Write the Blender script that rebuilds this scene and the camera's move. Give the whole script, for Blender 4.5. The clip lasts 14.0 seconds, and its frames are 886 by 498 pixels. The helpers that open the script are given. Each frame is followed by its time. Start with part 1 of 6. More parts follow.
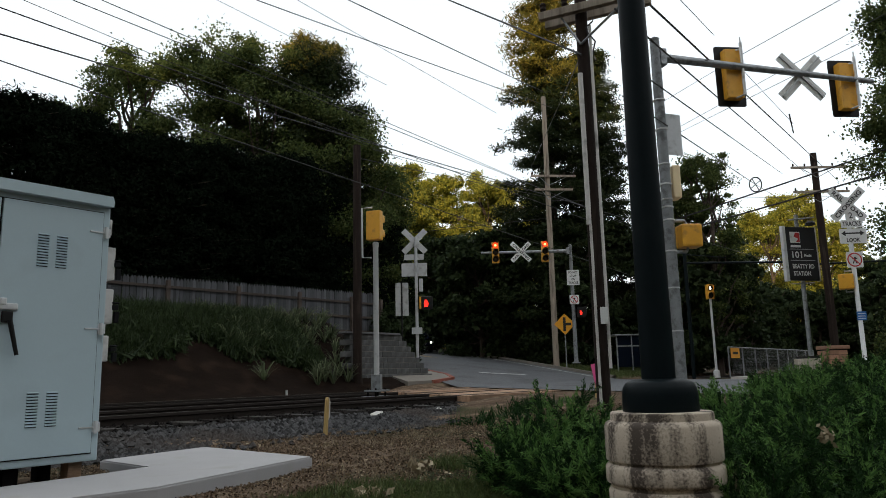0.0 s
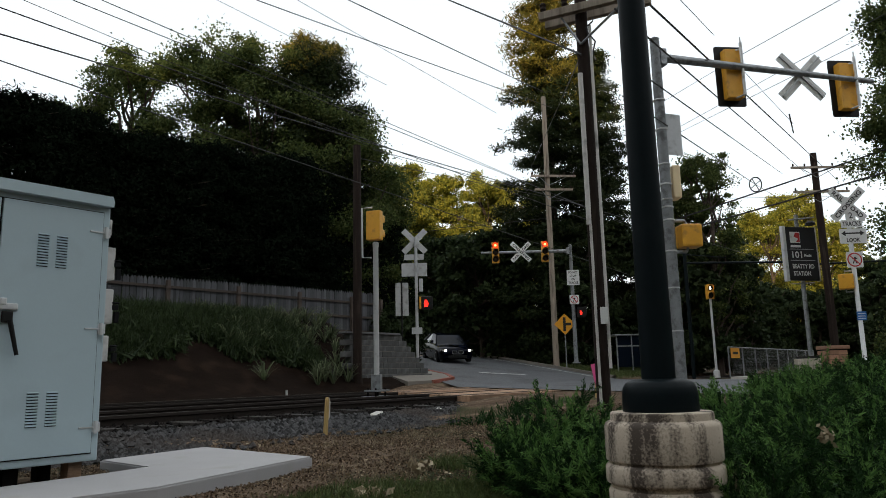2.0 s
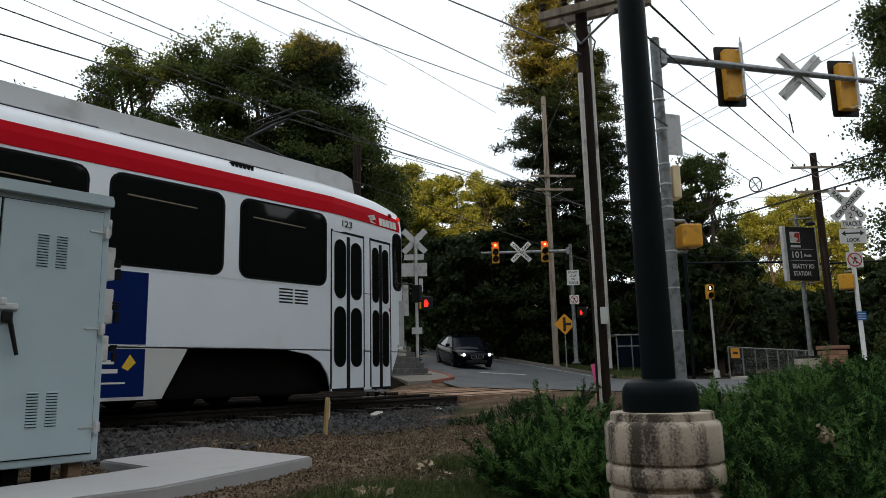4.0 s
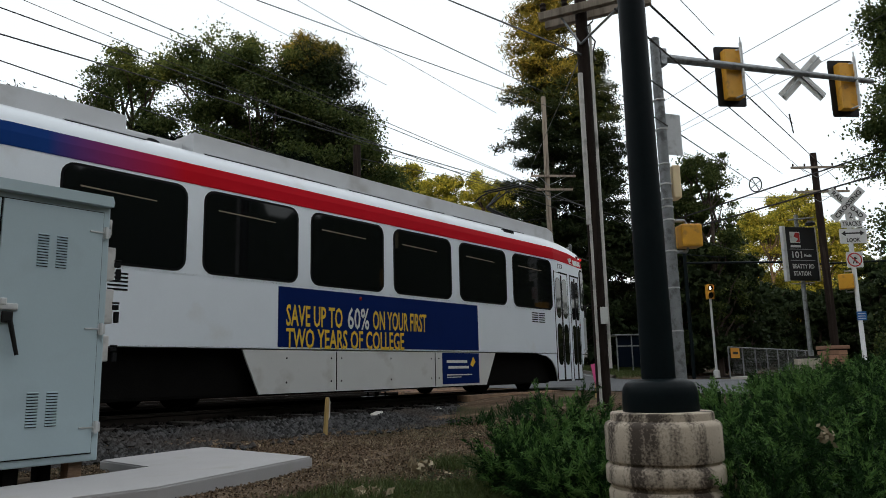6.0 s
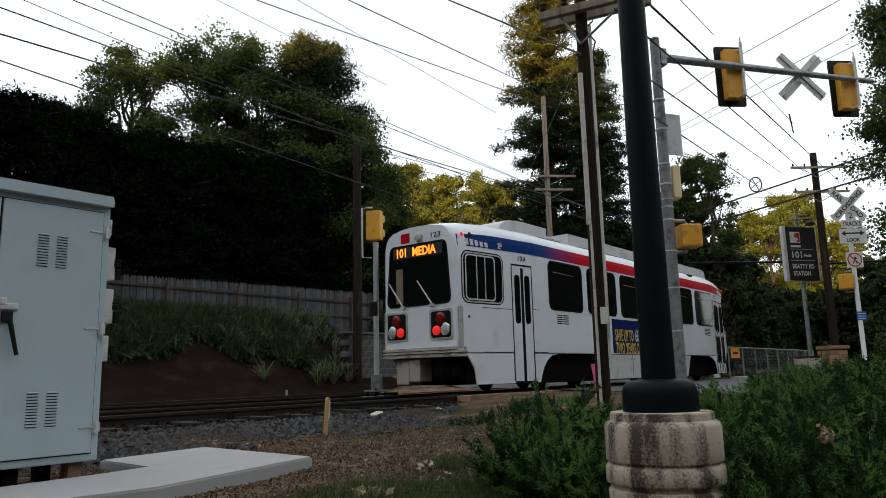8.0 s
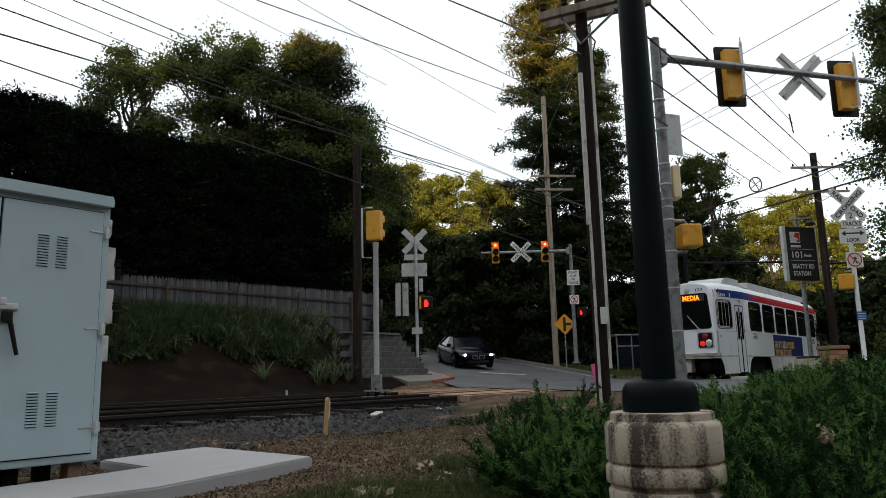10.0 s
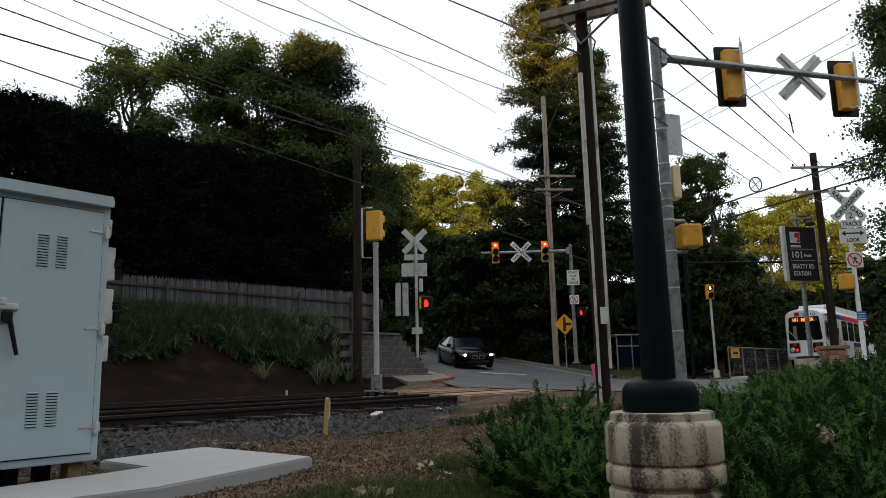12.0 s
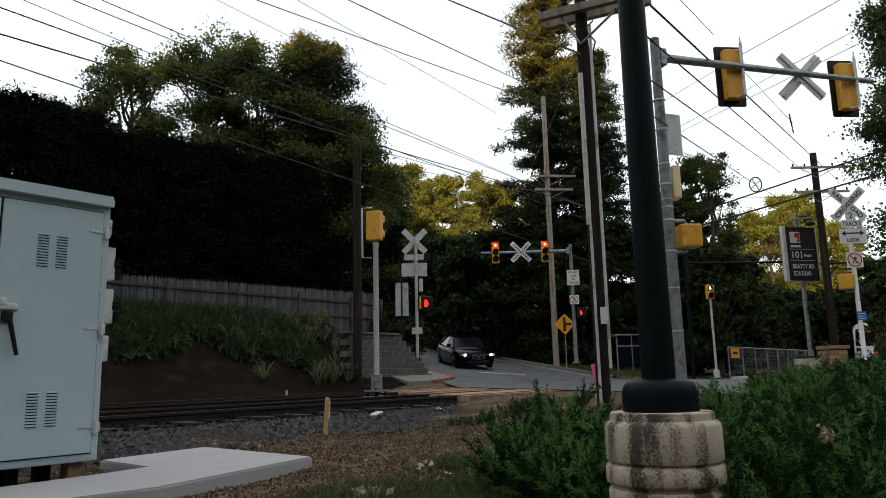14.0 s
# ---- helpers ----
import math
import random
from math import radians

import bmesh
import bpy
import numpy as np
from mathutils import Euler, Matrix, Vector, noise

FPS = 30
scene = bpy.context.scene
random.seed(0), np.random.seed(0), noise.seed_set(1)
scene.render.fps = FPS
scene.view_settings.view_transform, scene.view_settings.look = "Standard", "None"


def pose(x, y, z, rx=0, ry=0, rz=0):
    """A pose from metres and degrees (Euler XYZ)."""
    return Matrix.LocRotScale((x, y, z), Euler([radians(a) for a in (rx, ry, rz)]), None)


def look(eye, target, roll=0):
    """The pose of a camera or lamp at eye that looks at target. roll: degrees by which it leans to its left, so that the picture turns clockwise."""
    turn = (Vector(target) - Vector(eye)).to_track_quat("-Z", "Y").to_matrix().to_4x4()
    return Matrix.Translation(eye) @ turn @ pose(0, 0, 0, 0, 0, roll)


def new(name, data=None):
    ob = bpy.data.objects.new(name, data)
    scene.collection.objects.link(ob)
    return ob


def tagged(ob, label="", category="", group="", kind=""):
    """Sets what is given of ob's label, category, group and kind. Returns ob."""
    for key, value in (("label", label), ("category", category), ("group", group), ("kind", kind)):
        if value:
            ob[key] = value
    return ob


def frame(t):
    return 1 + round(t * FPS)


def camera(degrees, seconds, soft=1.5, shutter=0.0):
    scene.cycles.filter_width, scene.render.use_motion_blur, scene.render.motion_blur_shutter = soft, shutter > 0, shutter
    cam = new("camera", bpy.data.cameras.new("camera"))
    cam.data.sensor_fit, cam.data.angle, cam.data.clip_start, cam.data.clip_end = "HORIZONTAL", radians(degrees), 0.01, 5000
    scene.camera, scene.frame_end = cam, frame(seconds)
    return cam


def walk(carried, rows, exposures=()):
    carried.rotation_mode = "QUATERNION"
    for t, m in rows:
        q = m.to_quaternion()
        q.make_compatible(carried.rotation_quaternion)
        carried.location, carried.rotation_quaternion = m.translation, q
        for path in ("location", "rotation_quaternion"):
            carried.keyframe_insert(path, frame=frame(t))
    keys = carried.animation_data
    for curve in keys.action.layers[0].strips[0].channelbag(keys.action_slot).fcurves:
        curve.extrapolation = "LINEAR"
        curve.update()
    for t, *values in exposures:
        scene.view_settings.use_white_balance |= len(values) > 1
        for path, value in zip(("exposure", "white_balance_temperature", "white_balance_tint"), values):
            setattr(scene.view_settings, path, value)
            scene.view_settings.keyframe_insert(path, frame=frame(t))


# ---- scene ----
cam = camera(62.97, 14.0, soft=0.9)
EYE = (0.0, 0.0, 0.42)
_h, _t = radians(38.7), radians(9.85)
POSE = look(EYE, (math.cos(_h) * math.cos(_t), math.sin(_h) * math.cos(_t), 0.42 + math.sin(_t)), -1.38)
walk(cam, [(0.0, POSE), (14.0, POSE)], exposures=[(0.0, 0.0, 6500, 10), (14.0, 0.0, 6500, 10)])

# ---- sky and sun ----
SUN_AZ, SUN_EL = radians(208), radians(14)
world = bpy.data.worlds.new("sky")
scene.world = world
world.use_nodes = True
wn, wl = world.node_tree.nodes, world.node_tree.links
wn.clear()
sky = wn.new("ShaderNodeTexSky")
sky.sky_type = "NISHITA"
sky.sun_disc = False
sky.sun_elevation, sky.sun_rotation = SUN_EL, radians(90) - SUN_AZ
sky.air_density, sky.dust_density, sky.ozone_density = 1.0, 3.0, 1.0
haze = wn.new("ShaderNodeMix")
haze.data_type = "RGBA"
haze.inputs[0].default_value = 0.72
haze.inputs[7].default_value = (8.75, 9.1, 9.15, 1)
wbg, wout = wn.new("ShaderNodeBackground"), wn.new("ShaderNodeOutputWorld")
wbg.inputs[1].default_value = 0.15
wl.new(sky.outputs[0], haze.inputs[6])
wl.new(haze.outputs[2], wbg.inputs[0])
wl.new(wbg.outputs[0], wout.inputs[0])

sun = new("sun", bpy.data.lights.new("sun", "SUN"))
sun.data.energy, sun.data.angle, sun.data.color = 5.0, radians(0.6), (1.0, 0.76, 0.42)
sun.matrix_world = look((0, 0, 40), (-math.cos(SUN_AZ) * math.cos(SUN_EL), -math.sin(SUN_AZ) * math.cos(SUN_EL), 40 - math.sin(SUN_EL)))


# ---- materials ----
def principled(name, colour, rough=0.6, metal=0.0, vary=0.25, scale=6.0, bump=0.15, bump_scale=40.0, dirt=None, dirt_amount=0.0, dirt_scale=1.5, each=0.0, island=0.0, coat=0.0, spec=0.5, stretch=(1, 1, 1), free_grain=False, grit=0.0):
    """A worn surface: colour with broad and fine variation, dirt patches, relief."""
    m = bpy.data.materials.new(name)
    m.use_nodes = True
    n, l = m.node_tree.nodes, m.node_tree.links
    b = n["Principled BSDF"]
    b.inputs["Roughness"].default_value, b.inputs["Metallic"].default_value = rough, metal
    b.inputs["Coat Weight"].default_value = coat
    b.inputs["Specular IOR Level"].default_value = spec
    tc, mp = n.new("ShaderNodeTexCoord"), n.new("ShaderNodeMapping")
    mp.inputs["Scale"].default_value = stretch
    l.new(tc.outputs["Object"], mp.inputs[0])

    def tex(s, detail=4.0, free=False):
        t = n.new("ShaderNodeTexNoise")
        t.inputs["Scale"].default_value, t.inputs["Detail"].default_value = s, detail
        l.new(tc.outputs["Object"] if free else mp.outputs[0], t.inputs[0])
        return t.outputs[0]

    def math_node(op, a, c):
        k = n.new("ShaderNodeMath")
        k.operation = op
        for i, v in enumerate((a, c)):
            if isinstance(v, (int, float)):
                k.inputs[i].default_value = v
            else:
                l.new(v, k.inputs[i])
        return k.outputs[0]

    broad, fine = tex(scale), tex(bump_scale, 6.0, free_grain)
    level = math_node("ADD", math_node("MULTIPLY", math_node("SUBTRACT", broad, 0.5), vary * 2), math_node("MULTIPLY", math_node("SUBTRACT", fine, 0.5), vary))
    for amount, kind in ((each, 0), (island, 1)):
        if amount:
            if kind == 0:
                r = n.new("ShaderNodeObjectInfo").outputs["Random"]
            else:
                r = n.new("ShaderNodeNewGeometry").outputs["Random Per Island"]
            level = math_node("ADD", level, math_node("MULTIPLY", math_node("SUBTRACT", r, 0.5), amount * 2))
    hsv = n.new("ShaderNodeHueSaturation")
    hsv.inputs["Color"].default_value = (*colour, 1)
    l.new(math_node("ADD", level, 1.0), hsv.inputs["Value"])
    out = hsv.outputs[0]
    if dirt:
        mask = n.new("ShaderNodeMapRange")
        mask.inputs["From Min"].default_value, mask.inputs["From Max"].default_value = 0.62 - dirt_amount * 0.4, 0.78 - dirt_amount * 0.4
        spread = tex(dirt_scale, 8.0)
        if grit:
            spread = math_node("ADD", spread, math_node("MULTIPLY", math_node("SUBTRACT", tex(bump_scale * 0.8, 3.0, True), 0.5), grit))
        l.new(spread, mask.inputs[0])
        mix = n.new("ShaderNodeMix")
        mix.data_type = "RGBA"
        mix.inputs[7].default_value = (*dirt, 1)
        l.new(mask.outputs[0], mix.inputs[0])
        l.new(out, mix.inputs[6])
        out = mix.outputs[2]
    l.new(out, b.inputs["Base Color"])
    if bump:
        bp = n.new("ShaderNodeBump")
        bp.inputs["Strength"].default_value, bp.inputs["Distance"].default_value = bump, 0.02
        l.new(fine, bp.inputs["Height"])
        l.new(bp.outputs[0], b.inputs["Normal"])
    return m


def graded(m, colour, start, end):
    """Lets a paint fade into a second colour along the thing's length."""
    n, l = m.node_tree.nodes, m.node_tree.links
    b = n["Principled BSDF"]
    old = b.inputs["Base Color"].links[0].from_socket
    tc, sep, ramp, mix = n.new("ShaderNodeTexCoord"), n.new("ShaderNodeSeparateXYZ"), n.new("ShaderNodeMapRange"), n.new("ShaderNodeMix")
    mix.data_type = "RGBA"
    mix.inputs[7].default_value = (*colour, 1)
    ramp.inputs["From Min"].default_value, ramp.inputs["From Max"].default_value = start, end
    l.new(tc.outputs["Object"], sep.inputs[0])
    l.new(sep.outputs[0], ramp.inputs[0])
    l.new(ramp.outputs[0], mix.inputs[0])
    l.new(old, mix.inputs[6])
    l.new(mix.outputs[2], b.inputs["Base Color"])
    return m


def glow(name, colour, strength):
    m = bpy.data.materials.new(name)
    m.use_nodes = True
    b = m.node_tree.nodes["Principled BSDF"]
    b.inputs["Base Color"].default_value = (*colour, 1)
    b.inputs["Emission Color"].default_value = (*colour, 1)
    b.inputs["Emission Strength"].default_value = strength
    return m


def leaf_material(name, colour, tip, trans=0.35, gloss=0.2):
    """Leaves: each clump its own shade, some light passing through."""
    m = bpy.data.materials.new(name)
    m.use_nodes = True
    n, l = m.node_tree.nodes, m.node_tree.links
    b = n["Principled BSDF"]
    b.inputs["Roughness"].default_value = 0.55
    b.inputs["Specular IOR Level"].default_value = gloss
    geo, mix = n.new("ShaderNodeNewGeometry"), n.new("ShaderNodeMix")
    mix.data_type = "RGBA"
    mix.inputs[6].default_value, mix.inputs[7].default_value = (*colour, 1), (*tip, 1)
    l.new(geo.outputs["Random Per Island"], mix.inputs[0])
    tr, add = n.new("ShaderNodeBsdfTranslucent"), n.new("ShaderNodeMixShader")
    add.inputs[0].default_value = trans
    l.new(mix.outputs[2], b.inputs["Base Color"])
    l.new(mix.outputs[2], tr.inputs[0])
    l.new(b.outputs[0], add.inputs[1])
    l.new(tr.outputs[0], add.inputs[2])
    l.new(add.outputs[0], n["Material Output"].inputs[0])
    return m


def glass_dark(name, tint=(0.006, 0.007, 0.008), rough=0.04, spec=0.5):
    m = bpy.data.materials.new(name)
    m.use_nodes = True
    b = m.node_tree.nodes["Principled BSDF"]
    b.inputs["Base Color"].default_value = (*tint, 1)
    b.inputs["Roughness"].default_value = rough
    b.inputs["IOR"].default_value = 1.4
    b.inputs["Specular IOR Level"].default_value = spec
    return m


MAT = dict(
    steel=principled("galvanised_steel", (0.3, 0.315, 0.33), 0.45, 0.5, 0.3, 9, 0.1, 60, (0.17, 0.175, 0.18), 0.3, 7, grit=0.3),
    silver=principled("aluminium_paint", (0.62, 0.63, 0.64), 0.45, 0.3, 0.12, 5, 0.05, 40, (0.35, 0.34, 0.32), 0.1, 4),
    black_paint=principled("dark_green_black_paint", (0.006, 0.01, 0.012), 0.45, 0.0, 0.3, 4, 0.05, 50, (0.012, 0.016, 0.017), 0.15, 3, spec=0.08),
    black=principled("black_enamel", (0.008, 0.008, 0.008), 0.5, 0.0, 0.3, 6, 0.05, 50, spec=0.25),
    yellow=principled("signal_yellow", (0.75, 0.37, 0.03), 0.45, 0.0, 0.15, 5, 0.05, 50, (0.45, 0.22, 0.04), 0.15, 6),
    sign_white=principled("sign_white", (0.68, 0.69, 0.68), 0.4, 0.0, 0.1, 4, 0.02, 40, (0.45, 0.44, 0.4), 0.1, 5),
    sign_back=principled("bare_aluminium", (0.5, 0.51, 0.52), 0.5, 0.35, 0.15, 6, 0.03, 50, (0.32, 0.32, 0.31), 0.2, 5),
    sign_yellow=principled("sign_amber", (0.8, 0.36, 0.02), 0.45, 0.0, 0.1, 4, 0.02, 40),
    sign_black=principled("sign_black", (0.012, 0.012, 0.014), 0.6, 0.0, 0.2, 4, 0.02, 40),
    sign_red=principled("sign_red", (0.45, 0.03, 0.03), 0.45, 0.0, 0.15, 4, 0.02, 40),
    sign_blue=principled("sign_blue", (0.03, 0.14, 0.4), 0.45, 0.0, 0.15, 4, 0.02, 40),
    wood_pole=principled("creosoted_wood", (0.024, 0.016, 0.013), 0.95, 0.0, 0.45, 3, 0.6, 30, (0.05, 0.037, 0.03), 0.2, 2, spec=0.2, stretch=(4, 4, 0.35)),
    wood_grey=principled("weathered_pole_wood", (0.3, 0.25, 0.2), 0.85, 0.0, 0.35, 3, 0.6, 30, (0.16, 0.13, 0.1), 0.3, 2, stretch=(4, 4, 0.35)),
    conduit=principled("grey_conduit", (0.6, 0.58, 0.56), 0.55, 0.0, 0.2, 5, 0.05, 40, (0.25, 0.24, 0.22), 0.2, 4),
    cabinet=principled("pale_grey_cabinet_paint", (0.44, 0.545, 0.59), 0.42, 0.0, 0.05, 2, 0.03, 60, (0.4, 0.49, 0.53), 0.05, 2),
    concrete=principled("concrete", (0.42, 0.4, 0.37), 0.85, 0.0, 0.2, 3, 0.3, 70, (0.3, 0.27, 0.24), 0.25, 4),
    slab=principled("pale_concrete_slab", (0.39, 0.38, 0.385), 0.8, 0.0, 0.1, 2, 0.15, 90, (0.36, 0.35, 0.33), 0.15, 3),
    cast=principled("stained_cast_concrete", (0.52, 0.44, 0.35), 0.9, 0.0, 0.25, 6, 0.07, 90, (0.075, 0.058, 0.046), 0.43, 8, stretch=(1, 1, 0.13), free_grain=True, grit=0.34),
    asphalt=principled("asphalt", (0.09, 0.095, 0.104), 0.6, 0.0, 0.25, 1.2, 0.4, 120, (0.05, 0.05, 0.053), 0.3, 0.6),
    kerb=principled("kerb_concrete", (0.2, 0.18, 0.155), 0.85, 0.0, 0.25, 2, 0.3, 50, (0.2, 0.18, 0.16), 0.25, 3),
    road_white=principled("road_paint_white", (0.6, 0.6, 0.58), 0.7, 0.0, 0.3, 6, 0.1, 60, (0.12, 0.12, 0.12), 0.25, 6),
    road_yellow=principled("road_paint_yellow", (0.5, 0.3, 0.05), 0.7, 0.0, 0.3, 6, 0.1, 60, (0.12, 0.1, 0.08), 0.25, 6),
    kerb_red=principled("kerb_red_paint", (0.26, 0.06, 0.035), 0.7, 0.0, 0.3, 6, 0.2, 60, (0.3, 0.25, 0.2), 0.2, 5),
    rail=principled("rusted_rail", (0.02, 0.013, 0.01), 0.9, 0.0, 0.3, 8, 0.3, 60),
    rail_head=principled("worn_rail_head", (0.07, 0.06, 0.052), 0.6, 0.5, 0.2, 6, 0.1, 60),
    tie=principled("tarred_sleeper", (0.022, 0.018, 0.015), 0.9, 0.0, 0.4, 5, 0.6, 40, each=0.3, stretch=(1, 0.3, 1)),
    plank=principled("worn_crossing_timber", (0.38, 0.235, 0.15), 0.85, 0.0, 0.35, 5, 0.6, 40, (0.1, 0.07, 0.05), 0.3, 2, each=0.35, stretch=(0.3, 3, 1)),
    stone=principled("ballast_stone", (0.031, 0.03, 0.031), 0.85, 0.0, 0.3, 8, 0.5, 60, (0.04, 0.03, 0.024), 0.25, 0.6, island=1.6),
    stone_oily=principled("oil_stained_stone", (0.011, 0.009, 0.008), 0.95, 0.0, 0.3, 8, 0.5, 60, island=0.8, spec=0.1),
    bed=principled("ballast_bed", (0.014, 0.013, 0.012), 0.95, 0.0, 0.5, 12, 0.9, 40, (0.05, 0.04, 0.035), 0.3, 2),
    fence=principled("weathered_picket_wood", (0.075, 0.077, 0.085), 0.9, 0.0, 0.3, 4, 0.5, 40, (0.1, 0.09, 0.09), 0.2, 2, each=0.5, stretch=(3, 3, 0.4)),
    fence_post=principled("brown_fence_post", (0.08, 0.06, 0.05), 0.9, 0.0, 0.3, 4, 0.5, 40, each=0.3, stretch=(3, 3, 0.4)),
    block=principled("grey_retaining_block", (0.11, 0.11, 0.112), 0.9, 0.0, 0.25, 4, 0.6, 45, (0.06, 0.06, 0.056), 0.25, 2, each=0.3),
    brick=principled("tan_brick", (0.36, 0.2, 0.13), 0.85, 0.0, 0.25, 5, 0.5, 50, each=0.25),
    rock=principled("cream_stone", (0.42, 0.38, 0.31), 0.9, 0.0, 0.3, 4, 0.5, 40, each=0.3),
    tram_white=principled("tram_white_paint", (0.79, 0.84, 0.9), 0.3, 0.0, 0.05, 1.5, 0.02, 50, (0.7, 0.71, 0.72), 0.06, 1.2, coat=0.3),
    tram_dirty=principled("tram_skirt_white", (0.6, 0.6, 0.59), 0.4, 0.0, 0.08, 1.5, 0.03, 50, (0.42, 0.4, 0.37), 0.15, 1.5),
    tram_roof=principled("tram_roof_paint", (0.58, 0.585, 0.6), 0.45, 0.0, 0.1, 2, 0.05, 50, (0.42, 0.41, 0.4), 0.15, 1.5),
    tram_red=principled("tram_red_stripe", (0.5, 0.004, 0.014), 0.6, 0.0, 0.08, 2, 0.02, 50, spec=0.05),
    tram_blue=graded(principled("tram_blue_stripe", (0.006, 0.04, 0.19), 0.6, 0.0, 0.1, 2, 0.02, 50, spec=0.05), (0.5, 0.004, 0.014), 3.3, 5.1),
    ad_blue=principled("advert_blue", (0.003, 0.015, 0.1), 0.6, 0.0, 0.12, 2, 0.02, 50, spec=0.05),
    ad_yellow=principled("advert_yellow", (0.75, 0.48, 0.03), 0.45, 0.0, 0.08, 3, 0.02, 50),
    seam=principled("dark_seam", (0.012, 0.012, 0.013), 0.85, 0.0, 0.2, 5, 0.05, 50, spec=0.1),
    underframe=principled("dark_underframe", (0.007, 0.0066, 0.0062), 0.95, 0.0, 0.4, 4, 0.3, 40, spec=0.05),
    rubber=principled("black_rubber", (0.008, 0.008, 0.009), 0.8, 0.0, 0.2, 6, 0.1, 50, spec=0.1),
    bumper=principled("cream_bumper", (0.45, 0.42, 0.36), 0.5, 0.0, 0.15, 3, 0.05, 50, (0.2, 0.18, 0.15), 0.2, 4),
    glass=glass_dark("dark_tram_glass"),
    car_paint=principled("black_car_paint", (0.002, 0.003, 0.008), 0.14, 0.0, 0.1, 3, 0.0, 50, coat=0.0, spec=0.06),
    car_glass=glass_dark("car_glass", (0.004, 0.007, 0.014), 0.05, 0.2),
    chrome=principled("chrome", (0.6, 0.6, 0.6), 0.15, 1.0, 0.05, 5, 0.0, 50),
    lens_dark=glass_dark("unlit_lens", (0.03, 0.02, 0.012), 0.2),
    lens_red=glow("lit_red_lens", (1.0, 0.05, 0.01), 2.2),
    lens_hot=glow("red_lamp_core", (1.0, 0.42, 0.12), 4.0),
    tail_red=glow("tail_lamp_red", (0.8, 0.02, 0.015), 0.55),
    tail_off=principled("red_lens_plastic", (0.2, 0.008, 0.012), 0.25, 0.0, 0.1, 5, 0.0, 50),
    lamp_white=glow("white_lamp", (1.0, 0.95, 0.85), 6.0),
    lamp_amber=glow("amber_lamp", (1.0, 0.5, 0.1), 2.5),
    dest=glow("destination_led_amber", (1.0, 0.22, 0.01), 2.2),
    stop_red=glow("red_stop_symbol", (1.0, 0.035, 0.02), 1.0),
    inside=glow("interior_light_warm", (0.2, 0.15, 0.1), 0.03),
    # housing yellow paled to cream: the sunlight on it is in the colour
    cream=principled("sunlit_housing_yellow", (0.85, 0.68, 0.42), 0.4, 0.0, 0.08, 4, 0.02, 40),
    # bank soil darkened well below the other dirt to carry the shade there
    bank_shade=principled("shaded_bank_soil", (0.012, 0.0075, 0.0055), 0.95, 0.0, 0.5, 2.0, 1.0, 30, (0.026, 0.016, 0.011), 0.25, 1.2, spec=0.05),
    pink=principled("pink_flagging", (0.85, 0.12, 0.35), 0.6, 0.0, 0.15, 5, 0.05, 50),
    stake=principled("raw_stake_wood", (0.5, 0.34, 0.13), 0.8, 0.0, 0.2, 5, 0.3, 50, stretch=(3, 3, 0.4)),
    wire=principled("dark_cable", (0.02, 0.02, 0.021), 0.6, 0.0, 0.1, 5, 0.0, 50),
    litter=principled("pale_litter", (0.55, 0.53, 0.5), 0.8, 0.0, 0.2, 8, 0.2, 50),
    bark=principled("bark", (0.07, 0.05, 0.04), 0.95, 0.0, 0.4, 4, 0.8, 20, stretch=(3, 3, 0.6)),
)
LEAF = dict(
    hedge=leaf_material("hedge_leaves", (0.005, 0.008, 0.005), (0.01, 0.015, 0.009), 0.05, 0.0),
    broad=leaf_material("broad_leaves", (0.034, 0.058, 0.018), (0.125, 0.15, 0.046), 0.45, 0.1),
    # yellow tip colour takes in part of the evening sun on these crowns
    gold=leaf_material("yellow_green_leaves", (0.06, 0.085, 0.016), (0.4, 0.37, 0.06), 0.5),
    pine=leaf_material("pine_needles", (0.01, 0.02, 0.008), (0.035, 0.045, 0.014), 0.15, 0.08),
    # gold of the low sun on the top boughs, put into the needles
    pine_gold=leaf_material("sunlit_pine_needles", (0.06, 0.07, 0.014), (0.27, 0.215, 0.045), 0.35, 0.1),
    # leaf green darkened so that the woods' shade sits in the colour
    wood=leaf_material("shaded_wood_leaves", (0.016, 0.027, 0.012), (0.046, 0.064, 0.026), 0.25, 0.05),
    juniper=leaf_material("juniper_needles", (0.008, 0.022, 0.008), (0.035, 0.08, 0.024), 0.3, 0.05),
    juniper_tip=leaf_material("fresh_juniper_tips", (0.05, 0.12, 0.03), (0.15, 0.27, 0.075), 0.35, 0.08),
    grass=leaf_material("grass_blades", (0.045, 0.075, 0.02), (0.11, 0.13, 0.045), 0.3),
    lily=leaf_material("strap_leaves", (0.03, 0.05, 0.024), (0.2, 0.23, 0.13), 0.3),
    dead=leaf_material("dead_leaves", (0.2, 0.15, 0.09), (0.42, 0.35, 0.24), 0.1),
    crumb=leaf_material("soil_and_bark", (0.03, 0.02, 0.014), (0.27, 0.195, 0.13), 0.0, 0.1),
    haze_grass=leaf_material("bank_weeds", (0.018, 0.032, 0.012), (0.055, 0.08, 0.03), 0.25),
)


